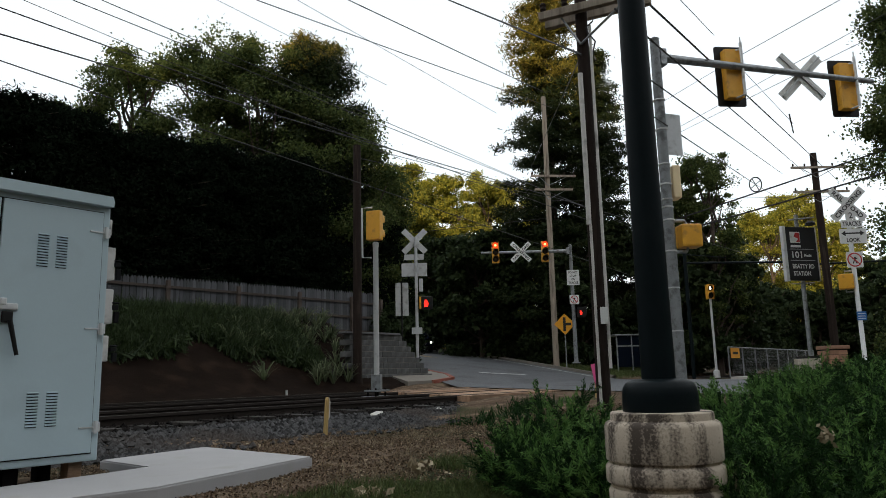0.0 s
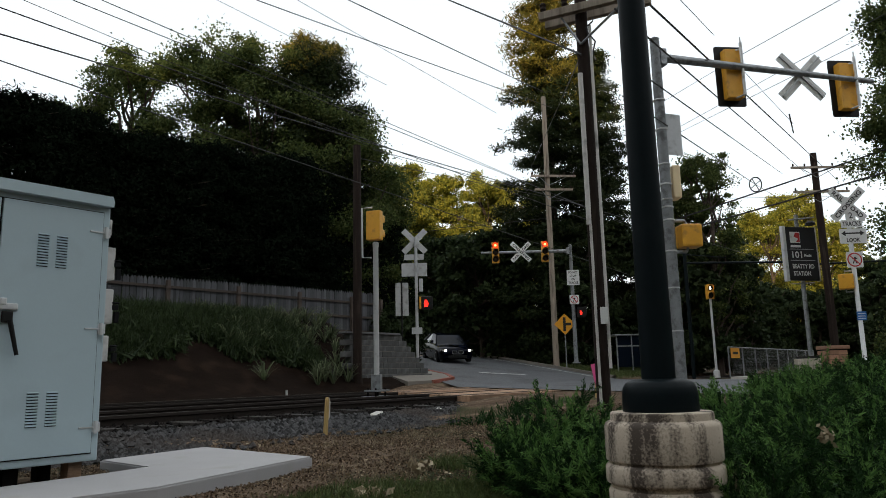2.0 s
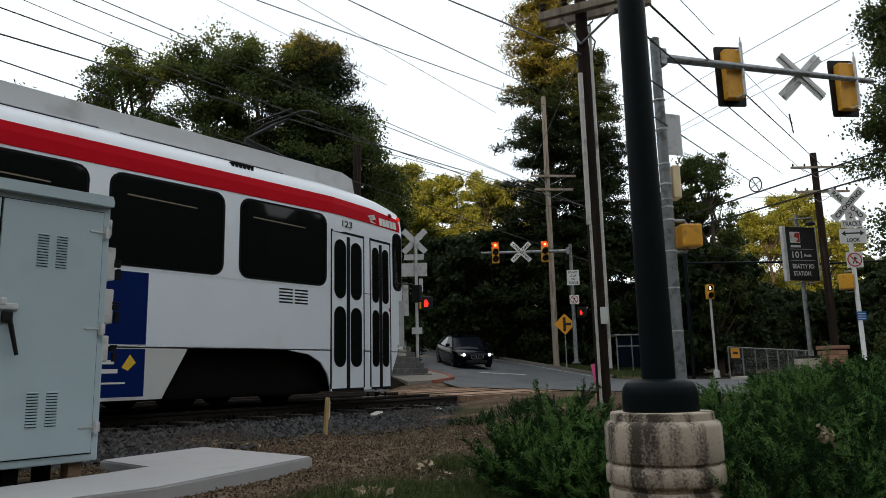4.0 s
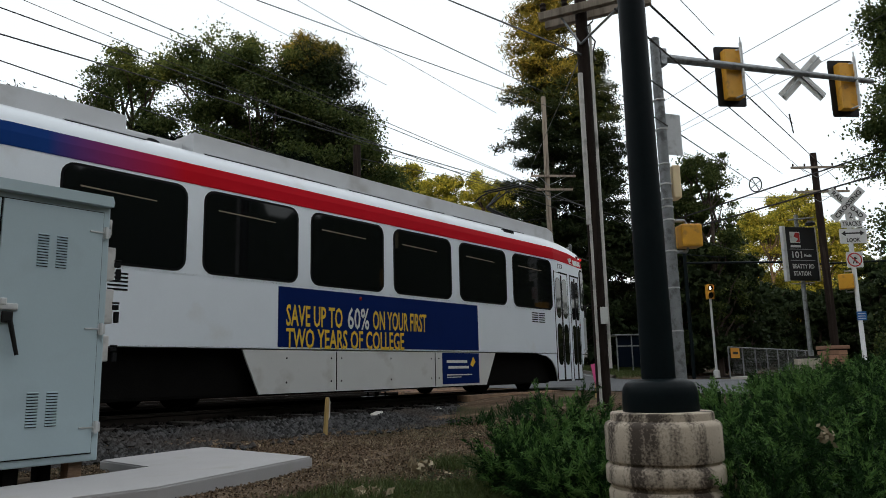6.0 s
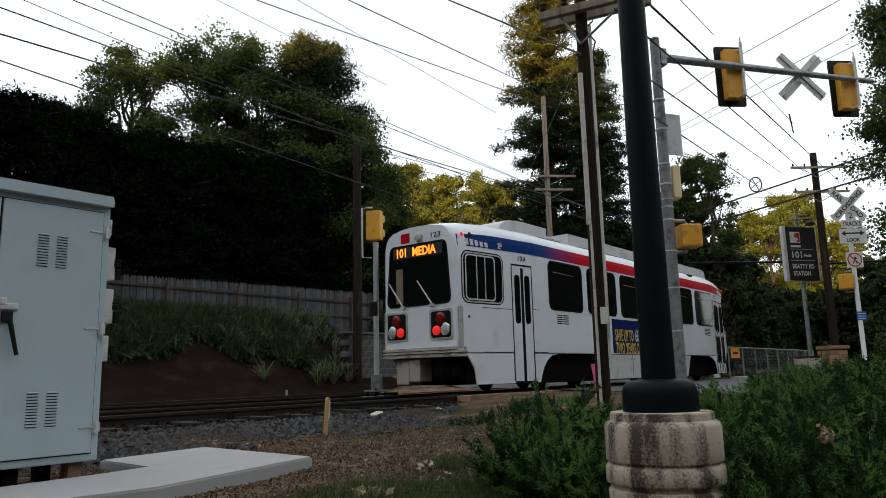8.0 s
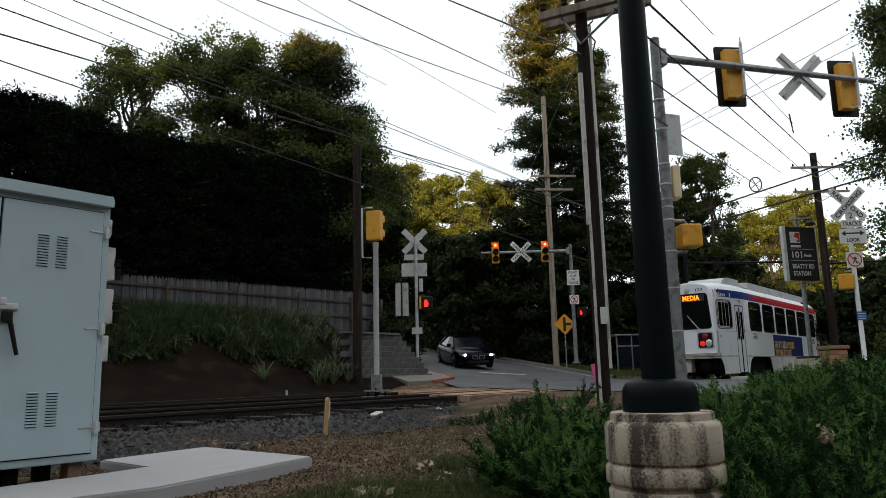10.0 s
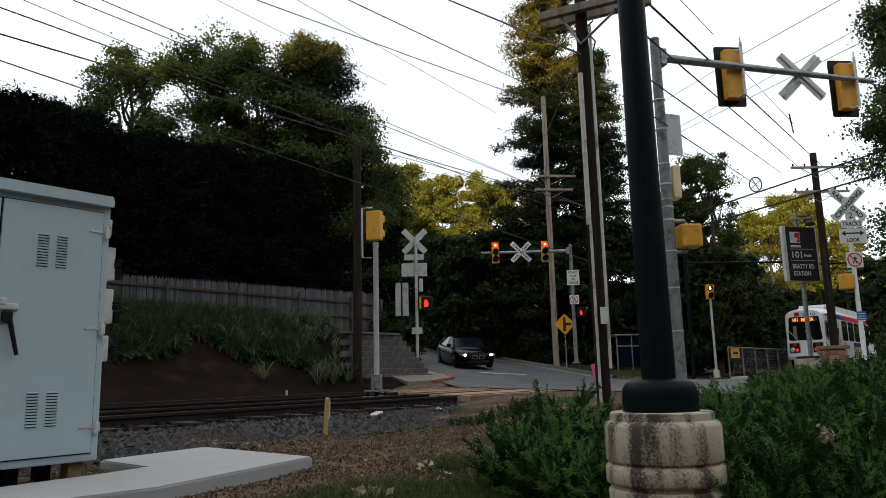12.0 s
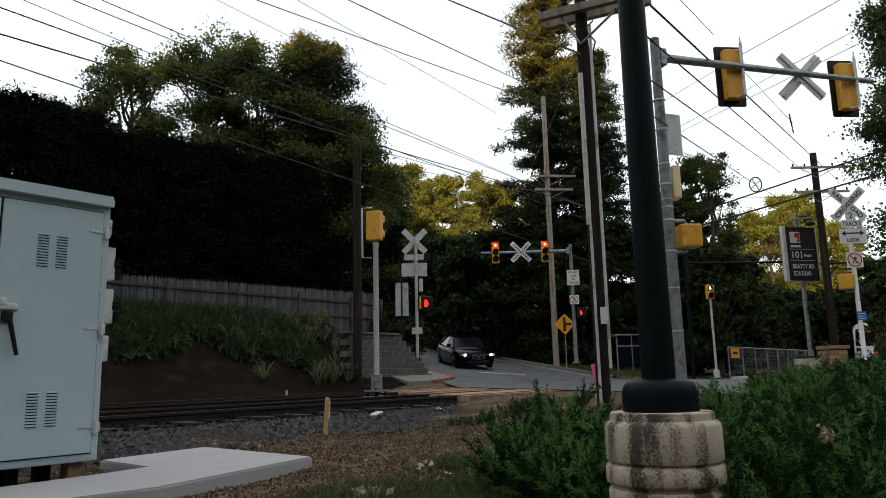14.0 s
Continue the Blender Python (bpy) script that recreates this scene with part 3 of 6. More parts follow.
def broad_tree(label, x, y, height, radius, leaves, seed, base=0.35, clumps=170, per=130, size=0.24, z=None, squash=1.0, light=None):
    """A broadleaf tree: trunk, limbs and an uneven crown with gaps."""
    rng = np.random.default_rng(seed)
    z = ground_z(x, y) - 0.15 if z is None else z
    t = thing("tree", label, "tree", pose(x, y, z), "trees round the crossing")
    g = Geo()
    top = limb(g, (0, 0, 0), (rng.normal(0, 0.3), rng.normal(0, 0.3), height * 0.8), height * 0.017 + 0.06, 0.05, rng, 7, 0.05)
    lobes = []
    for i in range(64):
        f = rng.uniform(base, 0.98)
        ang = rng.uniform(0, 6.28)
        reach = radius * (0.45 + 0.55 * math.sin(math.pi * min(1, (f - base) / (1 - base) * 0.8 + 0.15))) * rng.uniform(0.55, 1.0)
        tip = (math.cos(ang) * reach, math.sin(ang) * reach * squash, height * f)
        if i < 34:
            limb(g, (0, 0, height * max(0.15, f - 0.22)), tip, 0.09 * height / 14, 0.02, rng, 4, 0.2)
        lobes.append((*tip, radius * rng.uniform(0.1, 0.34)))
    lobes.append((0, 0, height * 0.9, radius * 0.36))
    lobes.append((0, 0, height * 0.68, radius * 0.5))
    part("trunk", g, MAT["bark"], t)
    lo = np.array(lobes)
    k = rng.integers(0, len(lo), clumps)
    d = rng.normal(0, 1, (clumps, 3))
    d /= np.linalg.norm(d, axis=1)[:, None]
    c = lo[k, :3] + d * (lo[k, 3] * rng.uniform(0.1, 1.25, clumps))[:, None] * (1, 1, 0.75)
    c = c[c[:, 2] > height * base * 0.75]
    part("crown", leaf_mesh("crown", c, rng.uniform(0.45, 1.25, (len(c), 1)) * (radius * 0.06 + 0.1) * np.array([[1.15, 1.15, 0.8]]), per, size, leaves, rng, tri=leaves is not LEAF["broad"]), None, t)
    return t


def conifer(label, x, y, height, radius, leaves, seed, tiers=26, arms=7, per=110, size=0.26, bare=0.1, z=None, top=None, ragged=0.35, droop=0.12, power=0.75, wide=0.3, group="trees round the crossing"):
    """An evergreen: a straight trunk and tiers of boughs with needle clumps."""
    rng = np.random.default_rng(seed)
    z = ground_z(x, y) - 0.15 if z is None else z
    t = thing("evergreen_tree", label, "tree", pose(x, y, z), group)
    g = Geo()
    g.rod((0, 0, 0), (0, 0, height), height * 0.013 + 0.05, 0.03, 9)
    low, high = [], []
    for i in range(tiers):
        f = bare + (1 - bare) * (i + rng.uniform(-0.3, 0.3)) / tiers
        f = min(max(f, bare), 0.995)
        reach = radius * (1 - f) ** power * min(1.0, (f - bare) / 0.12 + 0.55) + radius * 0.06
        for k in range(arms):
            ang = rng.uniform(0, 6.28)
            r = reach * rng.uniform(1 - ragged, 1.05)
            tip = np.array([math.cos(ang) * r, math.sin(ang) * r, height * f - r * droop * rng.uniform(-0.5, 1.5)])
            if k < 4:
                g.rod((0, 0, height * f), tip, 0.035, 0.012, 5)
            for q in (0.35, 0.62, 0.88, 1.0):
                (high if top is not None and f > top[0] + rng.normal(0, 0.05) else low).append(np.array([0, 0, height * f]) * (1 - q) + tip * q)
    part("trunk", g, MAT["bark"], t)
    sp = (radius * 0.05 + 0.1, radius * 0.05 + 0.1, 0.13)
    part("crown", leaf_mesh("crown", np.array(low), sp, per // 4, size, leaves, rng, 1.5, wide=wide, tri=True), None, t)
    if high:
        part("sunlit_crown", leaf_mesh("sunlit_crown", np.array(high), sp, per // 4, size, top[1], rng, 1.5, wide=wide, tri=True), None, t, "upper boughs with low sunlight in their colour")
    return t


# ---- the tram ----
LENGTH, REAR = 17.1, 0.3


def half_width(u):
    e = max(0.0, min(u - REAR, LENGTH - u))
    return float(np.interp(e, [0, 0.04, 0.1, 0.24, 2.6 if u < 8 else 2.1], [0.94, 1.0, 1.03, 1.06, 1.35]))


def side_panel(outline, off, thick, s=-1):
    """A thin panel on a tram side that follows its taper; off: how far proud."""
    g = Geo()
    n = len(outline)
    def y(u, o):
        return s * (half_width(u) + o)
    vs = [(u, y(u, off), z) for u, z in outline] + [(u, y(u, off - thick), z) for u, z in outline]
    return g.add(vs, [tuple(range(n)), tuple(range(n, 2 * n))[::-1]] + [(i, (i + 1) % n, n + (i + 1) % n, n + i) for i in range(n)])


def build_tram():
    t = thing("tram", "white light-rail tram with red and blue roof stripe", "tram")
    # shell
    stations = [REAR + e for e in (0, 0.04, 0.1, 0.24, 0.6, 1.2, 1.8, 2.6)]
    stations += [2.9 + (LENGTH - 5.0) * i / 8 for i in range(1, 8)] + [LENGTH - u for u in (2.1, 1.7, 1.1, 0.6, 0.24, 0.1, 0.04, 0)]
    g = Geo()
    ring = [(1, 0.86), (1, 1.8), (1, 3.12), (0.985, 3.28), (0.95, 3.44), (0.88, 3.58), (0.76, 3.68), (0.5, 3.75), (0.25, 3.78), (0, 3.79)]
    ring = [(-a, z) for a, z in ring] + [(a, z) for a, z in ring[-2::-1]]
    for u in stations:
        e = min(u - REAR, LENGTH - u)
        drop = 0.17 * max(0, 1 - e / 1.3) ** 2
        for a, z in ring:
            g.v.append((u, a * half_width(u), z - drop * max(0, (z - 3.0) / 0.79)))
    n = len(ring)
    for k in range(len(stations) - 1):
        g.f += [(k * n + i, k * n + i + 1, k * n + n + i + 1, k * n + n + i) for i in range(n - 1)]
        g.f.append((k * n + n - 1, k * n, k * n + n, k * n + 2 * n - 1))
    g.f += [tuple(range(n))[::-1], tuple(range((len(stations) - 1) * n, len(stations) * n))]
    body = part("body", g, MAT["tram_white"], t, smooth=True)
    # skirts between the wheel arches
    low = 0.2
    for s in (-1, 1):
        for k, o in enumerate(([(0.56, 0.84), (0.66, 0.72), (0.8, 0.52), (0.86, low), (2.9, low), (2.9, 0.84)], [(2.9, 0.84), (2.9, low), (2.95, low), (3.02, 0.36), (3.12, 0.54), (3.28, 0.69), (3.48, 0.8), (3.8, 0.84)], [(6.1, 0.84), (6.4, low), (12.05, low), (12.4, 0.84)],
                               [(14.1, 0.84), (14.5, 0.78), (14.74, 0.66), (14.88, 0.48), (14.96, low), (15.0, low), (15.0, 0.84)], [(15.0, 0.84), (15.0, low), (16.62, low), (16.67, 0.5), (16.78, 0.7), (16.86, 0.84)])):
            part("skirt", side_panel(o, -0.004, 0.03, s), MAT["tram_dirty" if k == 2 else "tram_white"], t)
        for u in (6.9, 7.8, 8.02, 9.2, 10.3, 10.52):
            for z in (0.36, 0.72):
                part("rivet", Geo().lathe([(0.016, 0), (0.012, 0.006), (0.0, 0.008)], 8, pose(u, s * (half_width(u) - 0.004), z, -90 * s)), MAT["seam"], t)
        for u in (7.9, 10.4):
            part("skirt_seam", side_panel([(u, 0.22), (u + 0.02, 0.22), (u + 0.02, 0.83), (u, 0.83)], 0.0, 0.003, s), MAT["seam"], t)
    part("underframe", Geo().box((2.95, -1.12, 0.17), (14.95, 1.12, 0.87), None, 0.05).box((0.7, -0.98, 0.2), (LENGTH - 0.6, 0.98, 0.86), None, 0.05), MAT["underframe"], t)
    for u in (3.75, 5.5, 12.6, 14.3):
        for y in (-0.79, 0.79):
            part("wheel", Geo().lathe([(0.33, -0.06), (0.345, -0.05), (0.345, 0.02), (0.31, 0.06), (0.1, 0.07), (0.1, 0.1)], 24, pose(u, y, 0.345, 90 if y < 0 else -90)), MAT["underframe"], t)
    for u in (4.6, 13.45):
        part("bogie_frame", Geo().box((u - 1.5, -1.0, 0.28), (u + 1.5, -0.9, 0.5), None, 0.04).box((u - 1.5, 0.9, 0.28), (u + 1.5, 1.0, 0.5), None, 0.04).box((u - 0.25, -1, 0.25), (u + 0.25, 1, 0.55), None, 0.04), MAT["underframe"], t)
    # stripe along the cant rail: blue at the rear, red ahead
    def band(u0, u1, off):
        g, us = Geo(), sorted([u0 + (u1 - u0) * i / 13 for i in range(14)] + [2.9 if u0 < 2.9 < u1 else 15.0])
        prof = [(3.1, 1.0), (3.12, 1.0), (3.28, 0.985), (3.4, 0.959)]
        for s in (-1, 1):
            k = len(g.v)
            for u in us:
                e = min(u - REAR, LENGTH - u)
                drop = 0.17 * max(0, 1 - e / 1.3) ** 2
                for z, a in prof:
                    g.v.append((u, s * (a * half_width(u) + off), z - drop * (z - 3.0) / 0.79 + off * 0.6))
            g.f += [(k + i * 4 + j, k + i * 4 + j + 1, k + i * 4 + 5 + j, k + i * 4 + 4 + j) for i in range(14) for j in range(3)]
        return g
    part("blue_stripe", band(0.38, 5.1, 0.006), MAT["tram_blue"], t, "deep blue stripe")
    part("red_stripe", band(5.1, LENGTH - 0.14, 0.006), MAT["tram_red"], t, "red stripe")
    # side windows
    def window(name, u0, z0, u1, z1, r, s):
        w = part(name, side_panel(rounded(u0 - 0.035, z0 - 0.035, u1 + 0.035, z1 + 0.035, r + 0.03), 0.004, 0.01, s), MAT["rubber"], t)
        if name not in ("cab_window", "front_quarter_window"):
            part("pane", side_panel(rounded(u0, z0, u1, z1, r), 0.009, 0.01, s), MAT["glass"], w, "dark tinted pane")
        return w
    for s in (-1, 1):
        for i in range(6):
            u0 = 3.5 + 1.94 * i
            w = window("window", u0, 1.9, u0 + 1.62, 3.03, 0.14, s)
            # glowing strip on the opaque pane draws the line of interior light
            part("ceiling_lamp", side_panel([(u0 + 0.2, 2.78), (u0 + 1.2, 2.76), (u0 + 1.2, 2.775), (u0 + 0.2, 2.8)], 0.0095, 0.0005, s), MAT["inside"], w, "dim streak of interior light drawn on the pane")
        # cab window with chrome bars
        for u0, u1 in ((0.5, 1.74),):
            w = window("cab_window", u0, 1.91, u1, 2.97, 0.16, s)
            part("window_frame", side_panel(rounded(u0 - 0.008, 1.902, u1 + 0.008, 2.978, 0.165), 0.0075, 0.008, s), MAT["silver"], w, "bright metal window frame")
            part("inner_pane", side_panel(rounded(u0 + 0.022, 1.932, u1 - 0.022, 2.948, 0.14), 0.0115, 0.002, s), MAT["glass"], w, "dark tinted pane")
            part("sliding_frame", side_panel(rounded(u0 + 0.07, 1.95, u1 - 0.24, 2.93, 0.1), 0.0125, 0.002, s), MAT["silver"], w, "bright sliding sash frame")
            part("sliding_pane", side_panel(rounded(u0 + 0.105, 1.985, u1 - 0.275, 2.895, 0.08), 0.0135, 0.002, s), MAT["glass"], w, "dark tinted pane")
            for b in (u0 + 0.42, u0 + 0.68):
                part("window_bar", side_panel([(b - 0.014, 1.98), (b + 0.014, 1.98), (b + 0.014, 2.9), (b - 0.014, 2.9)], 0.014, 0.008, s), MAT["silver"], w, "bright metal window bar")
        part("front_pane", side_panel(rounded(16.745, 2.0, 17.0, 3.02, 0.1), 0.012, 0.006, s), MAT["glass"], window("front_quarter_window", 16.745, 2.0, 17.0, 3.02, 0.1, s), "narrow dark pane")
        # doors: two leaves each
        for a, b in ((2.08, 2.72), (14.98, 15.8), (16.04, 16.6)):
            d = part("door", side_panel(rounded(a, 0.2, b, 2.78, 0.04), 0.004, 0.03, s), MAT["tram_white"], t, "white folding door with tall narrow panes")
            part("door_surround", side_panel([(a - 0.04, 0.24), (a - 0.015, 0.24), (a - 0.015, 2.8), (b + 0.015, 2.8), (b + 0.015, 0.24), (b + 0.04, 0.24), (b + 0.04, 2.84), (a - 0.04, 2.84)], 0.006, 0.01, s), MAT["seam"], d)
            mid = (a + b) / 2
            part("door_seal", side_panel([(mid - 0.045, 0.24), (mid + 0.045, 0.24), (mid + 0.045, 2.76), (mid - 0.045, 2.76)], 0.008, 0.01, s), MAT["rubber"], d)
            wd = (b - a) / 2 - 0.045
            for c in (a + wd / 2 + 0.01, b - wd / 2 - 0.01):
                spans = ((1.5, 2.6),) if a < 3 else ((1.7, 2.69), (0.58, 1.57))
                for z0, z1 in spans:
                    part("door_pane", side_panel(rounded(c - wd * (0.33 if a < 3 else 0.42), z0, c + wd * (0.33 if a < 3 else 0.42), z1, wd * (0.3 if a < 3 else 0.4)), 0.009, 0.01, s), MAT["glass"], d, "narrow dark pane")
            part("door_step", side_panel([(a, 0.2), (b, 0.2), (b, 0.24), (a, 0.24)], 0.012, 0.02, s), MAT["rubber"], d)
        # body seams and grilles
        for u0, u1, z in ((0.42, 2.03, 1.8), (2.77, 16.4, 1.83), (2.77, 15.4, 0.86), (0.42, 2.03, 0.86)):
            part("body_seam", side_panel([(u0, z), (2.9 if u0 < 2.9 < u1 else (u0 + u1) / 2, z), (15.0 if u1 > 15.0 else u1, z), (u1, z), (u1, z + 0.014), (15.0 if u1 > 15.0 else u1, z + 0.014), (2.9 if u0 < 2.9 < u1 else (u0 + u1) / 2, z + 0.014), (u0, z + 0.014)], 0.002, 0.004, s), MAT["seam"], t)
        for u in (3.8, 13.9):
            for k in range(5):
                part("grille_slat", side_panel([(u, 1.55 + k * 0.05), (u + 0.26, 1.55 + k * 0.05), (u + 0.26, 1.575 + k * 0.05), (u, 1.575 + k * 0.05)], 0.003, 0.004, s), MAT["seam"], t)
                part("grille_slat", side_panel([(u + 0.3, 1.55 + k * 0.05), (u + 0.56, 1.55 + k * 0.05), (u + 0.56, 1.575 + k * 0.05), (u + 0.3, 1.575 + k * 0.05)], 0.003, 0.004, s), MAT["seam"], t)
        for u, z in ((0.66, 1.6), (8.45, 1.72), (16.6, 1.6)):
            part("side_marker", Geo().lathe([(0.034, 0), (0.034, 0.008), (0.02, 0.016), (0.0, 0.018)], 14, pose(u, s * half_width(u), z, -90 * s)), MAT["tail_off"], t, "small red marker lamp")
    # the advertisement, on the near side
    ad = part("advert_panel", side_panel([(6.72, 0.885), (11.8, 0.885), (11.8, 1.8), (6.72, 1.8)], 0.005, 0.006), MAT["ad_blue"], t, "dark blue advertising panel with yellow lettering")
    for body_text, u, z, h, w, mat in (("SAVE UP TO", 7.45, 1.37, 0.33, 1.16, "ad_yellow"), ("60%", 8.4, 1.38, 0.36, 0.5, "sign_white"), ("ON YOUR FIRST", 9.45, 1.37, 0.33, 1.42, "ad_yellow"), ("TWO YEARS OF COLLEGE", 8.2, 1.02, 0.31, 2.66, "ad_yellow")):
        part("lettering", text_mesh(body_text, h * 1.38, MAT[mat], w, 0.006), None, ad, "bold capital lettering", pose(u, -1.359, z))
    sm = part("advert_plate", side_panel([(10.62, 0.24), (11.8, 0.24), (11.8, 0.83), (10.62, 0.83)], 0.0, 0.004), MAT["ad_blue"], t, "small blue advertising plate")
    for u0, u1, z, h in ((10.75, 11.4, 0.64, 0.05), (10.8, 11.45, 0.53, 0.05), (10.75, 11.55, 0.4, 0.022), (10.75, 11.2, 0.36, 0.015)):
        part("text_bar", side_panel([(u0, z), (u1, z), (u1, z + h), (u0, z + h)], 0.003, 0.002), MAT["sign_white"], sm)
    part("emblem", side_panel([(11.5, 0.6), (11.58, 0.56), (11.68, 0.66), (11.6, 0.76)], 0.003, 0.002), MAT["ad_yellow"], sm)
    # operator marks as plain shapes, and the car number
    for u, stripe in ((0.6, 1), (15.75, -1)):
        for k in range(5):
            uu = u + k * 0.15 * 1 if stripe == 1 else 16.3 + k * 0.11
            g = Geo()
            for s in (-1,):
                y0, y1 = s * (half_width(uu) * 0.998 + 0.012), s * (half_width(uu + 0.1) * 0.998 + 0.012)
                g.add([(uu, y0, 3.12), (uu + 0.1, y1, 3.12), (uu + 0.1, y1 + 0.02, 3.26), (uu, y0 + 0.02, 3.26)], [(0, 1, 2, 3)])
            part("mark_bar", g, MAT["sign_white"], t)
        c = 1.68 if stripe == 1 else 16.07
        y = -(half_width(c) + 0.01)
        part("emblem", Geo().add([(c - 0.12, y, 3.24), (c + 0.05, y, 3.28), (c + 0.1, y, 3.2), (c - 0.02, y, 3.17), (c + 0.12, y, 3.12), (c - 0.1, y, 3.13), (c - 0.06, y, 3.18), (c - 0.02, y, 3.21)], [(0, 1, 2, 3), (3, 4, 5, 6), (0, 3, 6, 7)]), MAT["sign_white"], t, "white swoosh mark")
    for u in (2.42, 15.36):
        ang = 7 if u < 3 else -7
        part("car_number", text_mesh("123", 0.16, MAT["seam"], 0.26), None, t, "car number 123", pose(u, -(half_width(u) + 0.008), 2.98, 0, 0, -ang))
    # roof equipment
    roof = Geo().prism([(2.3, 3.66), (2.5, 3.9), (2.8, 4.03), (3.2, 4.07), (4.55, 4.07), (4.55, 3.68)], -0.72, 0.72).prism([(5.55, 3.66), (5.55, 4.06), (15.7, 4.06), (15.95, 3.98), (16.05, 3.55)], -0.8, 0.8)
    part("roof_unit", roof, MAT["tram_roof"], t, "long pale roof equipment housing")
    part("roof_gap_box", Geo().box((4.6, -0.6, 3.6), (5.5, 0.6, 3.94), None, 0.05), MAT["tram_roof"], t)
    part("roof_fan", Geo().lathe([(0.18, 0), (0.18, 0.1), (0.1, 0.16)], 16, pose(5.0, -0.55, 3.7, 60)), MAT["seam"], t)
    for u0, u1 in ((3.6, 4.7), (5.6, 8.2), (8.5, 11.2), (11.5, 14.2)):
        part("roof_gutter", Geo().box((u0, -1.03, 3.69), (u1, -0.95, 3.715), None, 0.006), MAT["tram_roof"], t)
        # dark strip draws the shadow line below the gutter
        part("roof_shadow_gap", Geo().box((u0, -1.035, 3.67), (u1, -0.95, 3.686)), MAT["seam"], t)
    for k in range(6):
        part("roof_vent_slat", Geo().box((13.1 + 0.07 * k, -1.215, 3.54), (13.14 + 0.07 * k, -1.08, 3.62), pose(0, 0, 0.0)), MAT["seam"], t)
    # pantograph
    p = part("pantograph", Geo().rod((15.6, -0.45, 4.08), (15.6, 0.45, 4.08), 0.04).rod((15.5, 0, 4.1), (14.2, 0.0, 4.5), 0.045).rod((15.5, -0.35, 4.1), (14.2, 0, 4.5), 0.03).box((15.0, -0.55, 4.05), (15.7, 0.55, 4.1), None, 0.01), MAT["black"], t, "dark steel pantograph touching the wire")
    part("upper_arm", Geo().rod((14.2, 0, 4.5), (15.0, -0.15, 5.05), 0.022).rod((14.2, 0, 4.5), (15.0, 0.15, 5.05), 0.022), MAT["black"], p)
    part("collector_head", Geo().pipe([(15.0, -0.95, 4.93), (15.0, -0.72, 5.05), (15.0, -0.5, 5.1), (15.0, 0.5, 5.1), (15.0, 0.72, 5.05), (15.0, 0.95, 4.93)], 0.024).rod((14.8, -0.5, 5.09), (14.8, 0.5, 5.09), 0.02), MAT["black"], p)
    # the two ends
    for end in (0, 1):
        m = pose(REAR, 0, 0) if end == 0 else pose(LENGTH, 0, 0, 0, 0, 180)
        def face(outline, off, thick):
            return Geo().prism([(y, z) for y, z in outline], -off, thick, "x", m)
        w = part("windscreen", face([(y * (1 - 0.1 * max(0.0, z - 2.0) / 1.2), z) for y, z in rounded(-0.9, 1.88, 0.9, 3.24, 0.13)], 0.012, 0.02), MAT["rubber"], t, "large dark windscreen")
        part("pane", face([(y * (1 - 0.1 * max(0.0, z - 2.0) / 1.2), z) for y, z in rounded(-0.86, 1.92, 0.86, 3.2, 0.1)], 0.016, 0.0), MAT["glass"], w)
        part("destination_box", face(rounded(-0.7, 2.94, 0.7, 3.19, 0.03), 0.019, 0.0), MAT["sign_black"], w)
        if end == 0:
            for body_text, y, wd in (("101", -0.45, 0.27), ("MEDIA", 0.2, 0.66)):
                part("destination_text", text_mesh(body_text, 0.27, MAT["dest"], wd, 0.006), None, w, "lit amber destination lettering", m @ pose(-0.022, -y, 3.07, 0, 0, -90))
        for y in (-0.4, 0.42):
            part("wiper", Geo().rod((-0.04, y, 1.9), (-0.035, y + 0.4, 2.42), 0.018, 0.014).box((-0.05, y - 0.06, 1.84), (0.0, y + 0.06, 1.9)), MAT["silver"], w, "wiper arm", m)
        # partition laid on the opaque pane; its glow stands for the lit interior
        part("interior_panel", face(rounded(0.42, 1.96, 0.62, 2.72, 0.02), 0.0165, 0.0), MAT["inside"], w, "dim interior partition drawn on the pane with a faint glow")
        for y in (-0.72, 0.72):
            y = 0.62 if y > 0 else -0.62
            c = part("lamp_frame", face(rounded(y - 0.31, 1.14, y + 0.31, 1.77, 0.05), 0.016, 0.02), MAT["sign_back"], t, "grey lamp cluster frame")
            part("recess", face(rounded(y - 0.265, 1.18, y + 0.265, 1.73, 0.06), 0.019, 0.0), MAT["seam"], c, "dark recess behind the lamps")
            for dy, z, r, mat in ((0.0, 1.58, 0.13, "tail_off"), (0.125 if y > 0 else -0.125, 1.34, 0.115, "sign_back"), (-0.115 if y > 0 else 0.115, 1.33, 0.1, "tail_red" if end == 0 else "lamp_white")):
                part("lamp", Geo().lathe([(r, 0), (r, 0.02), (r * 0.7, 0.045), (0.0, 0.055)], 20, m @ pose(-0.02, y + dy, z, 0, -90)), MAT[mat], c)
            part("corner_guard", Geo().box((0.05, 1.025 if y > 0 else -1.05, 0.96), (0.3, 1.05 if y > 0 else -1.025, 1.8), m, 0.008), MAT["sign_back"], t, "grey corner guard strip")
            part("lamp_bezel", Geo().lathe([(0.135, 0), (0.14, 0.012), (0.12, 0.02), (0.1, 0.012)], 20, m @ pose(-0.02, y + (0.125 if y > 0 else -0.125), 1.34, 0, -90)), MAT["chrome"], c, "bright lamp bezel")
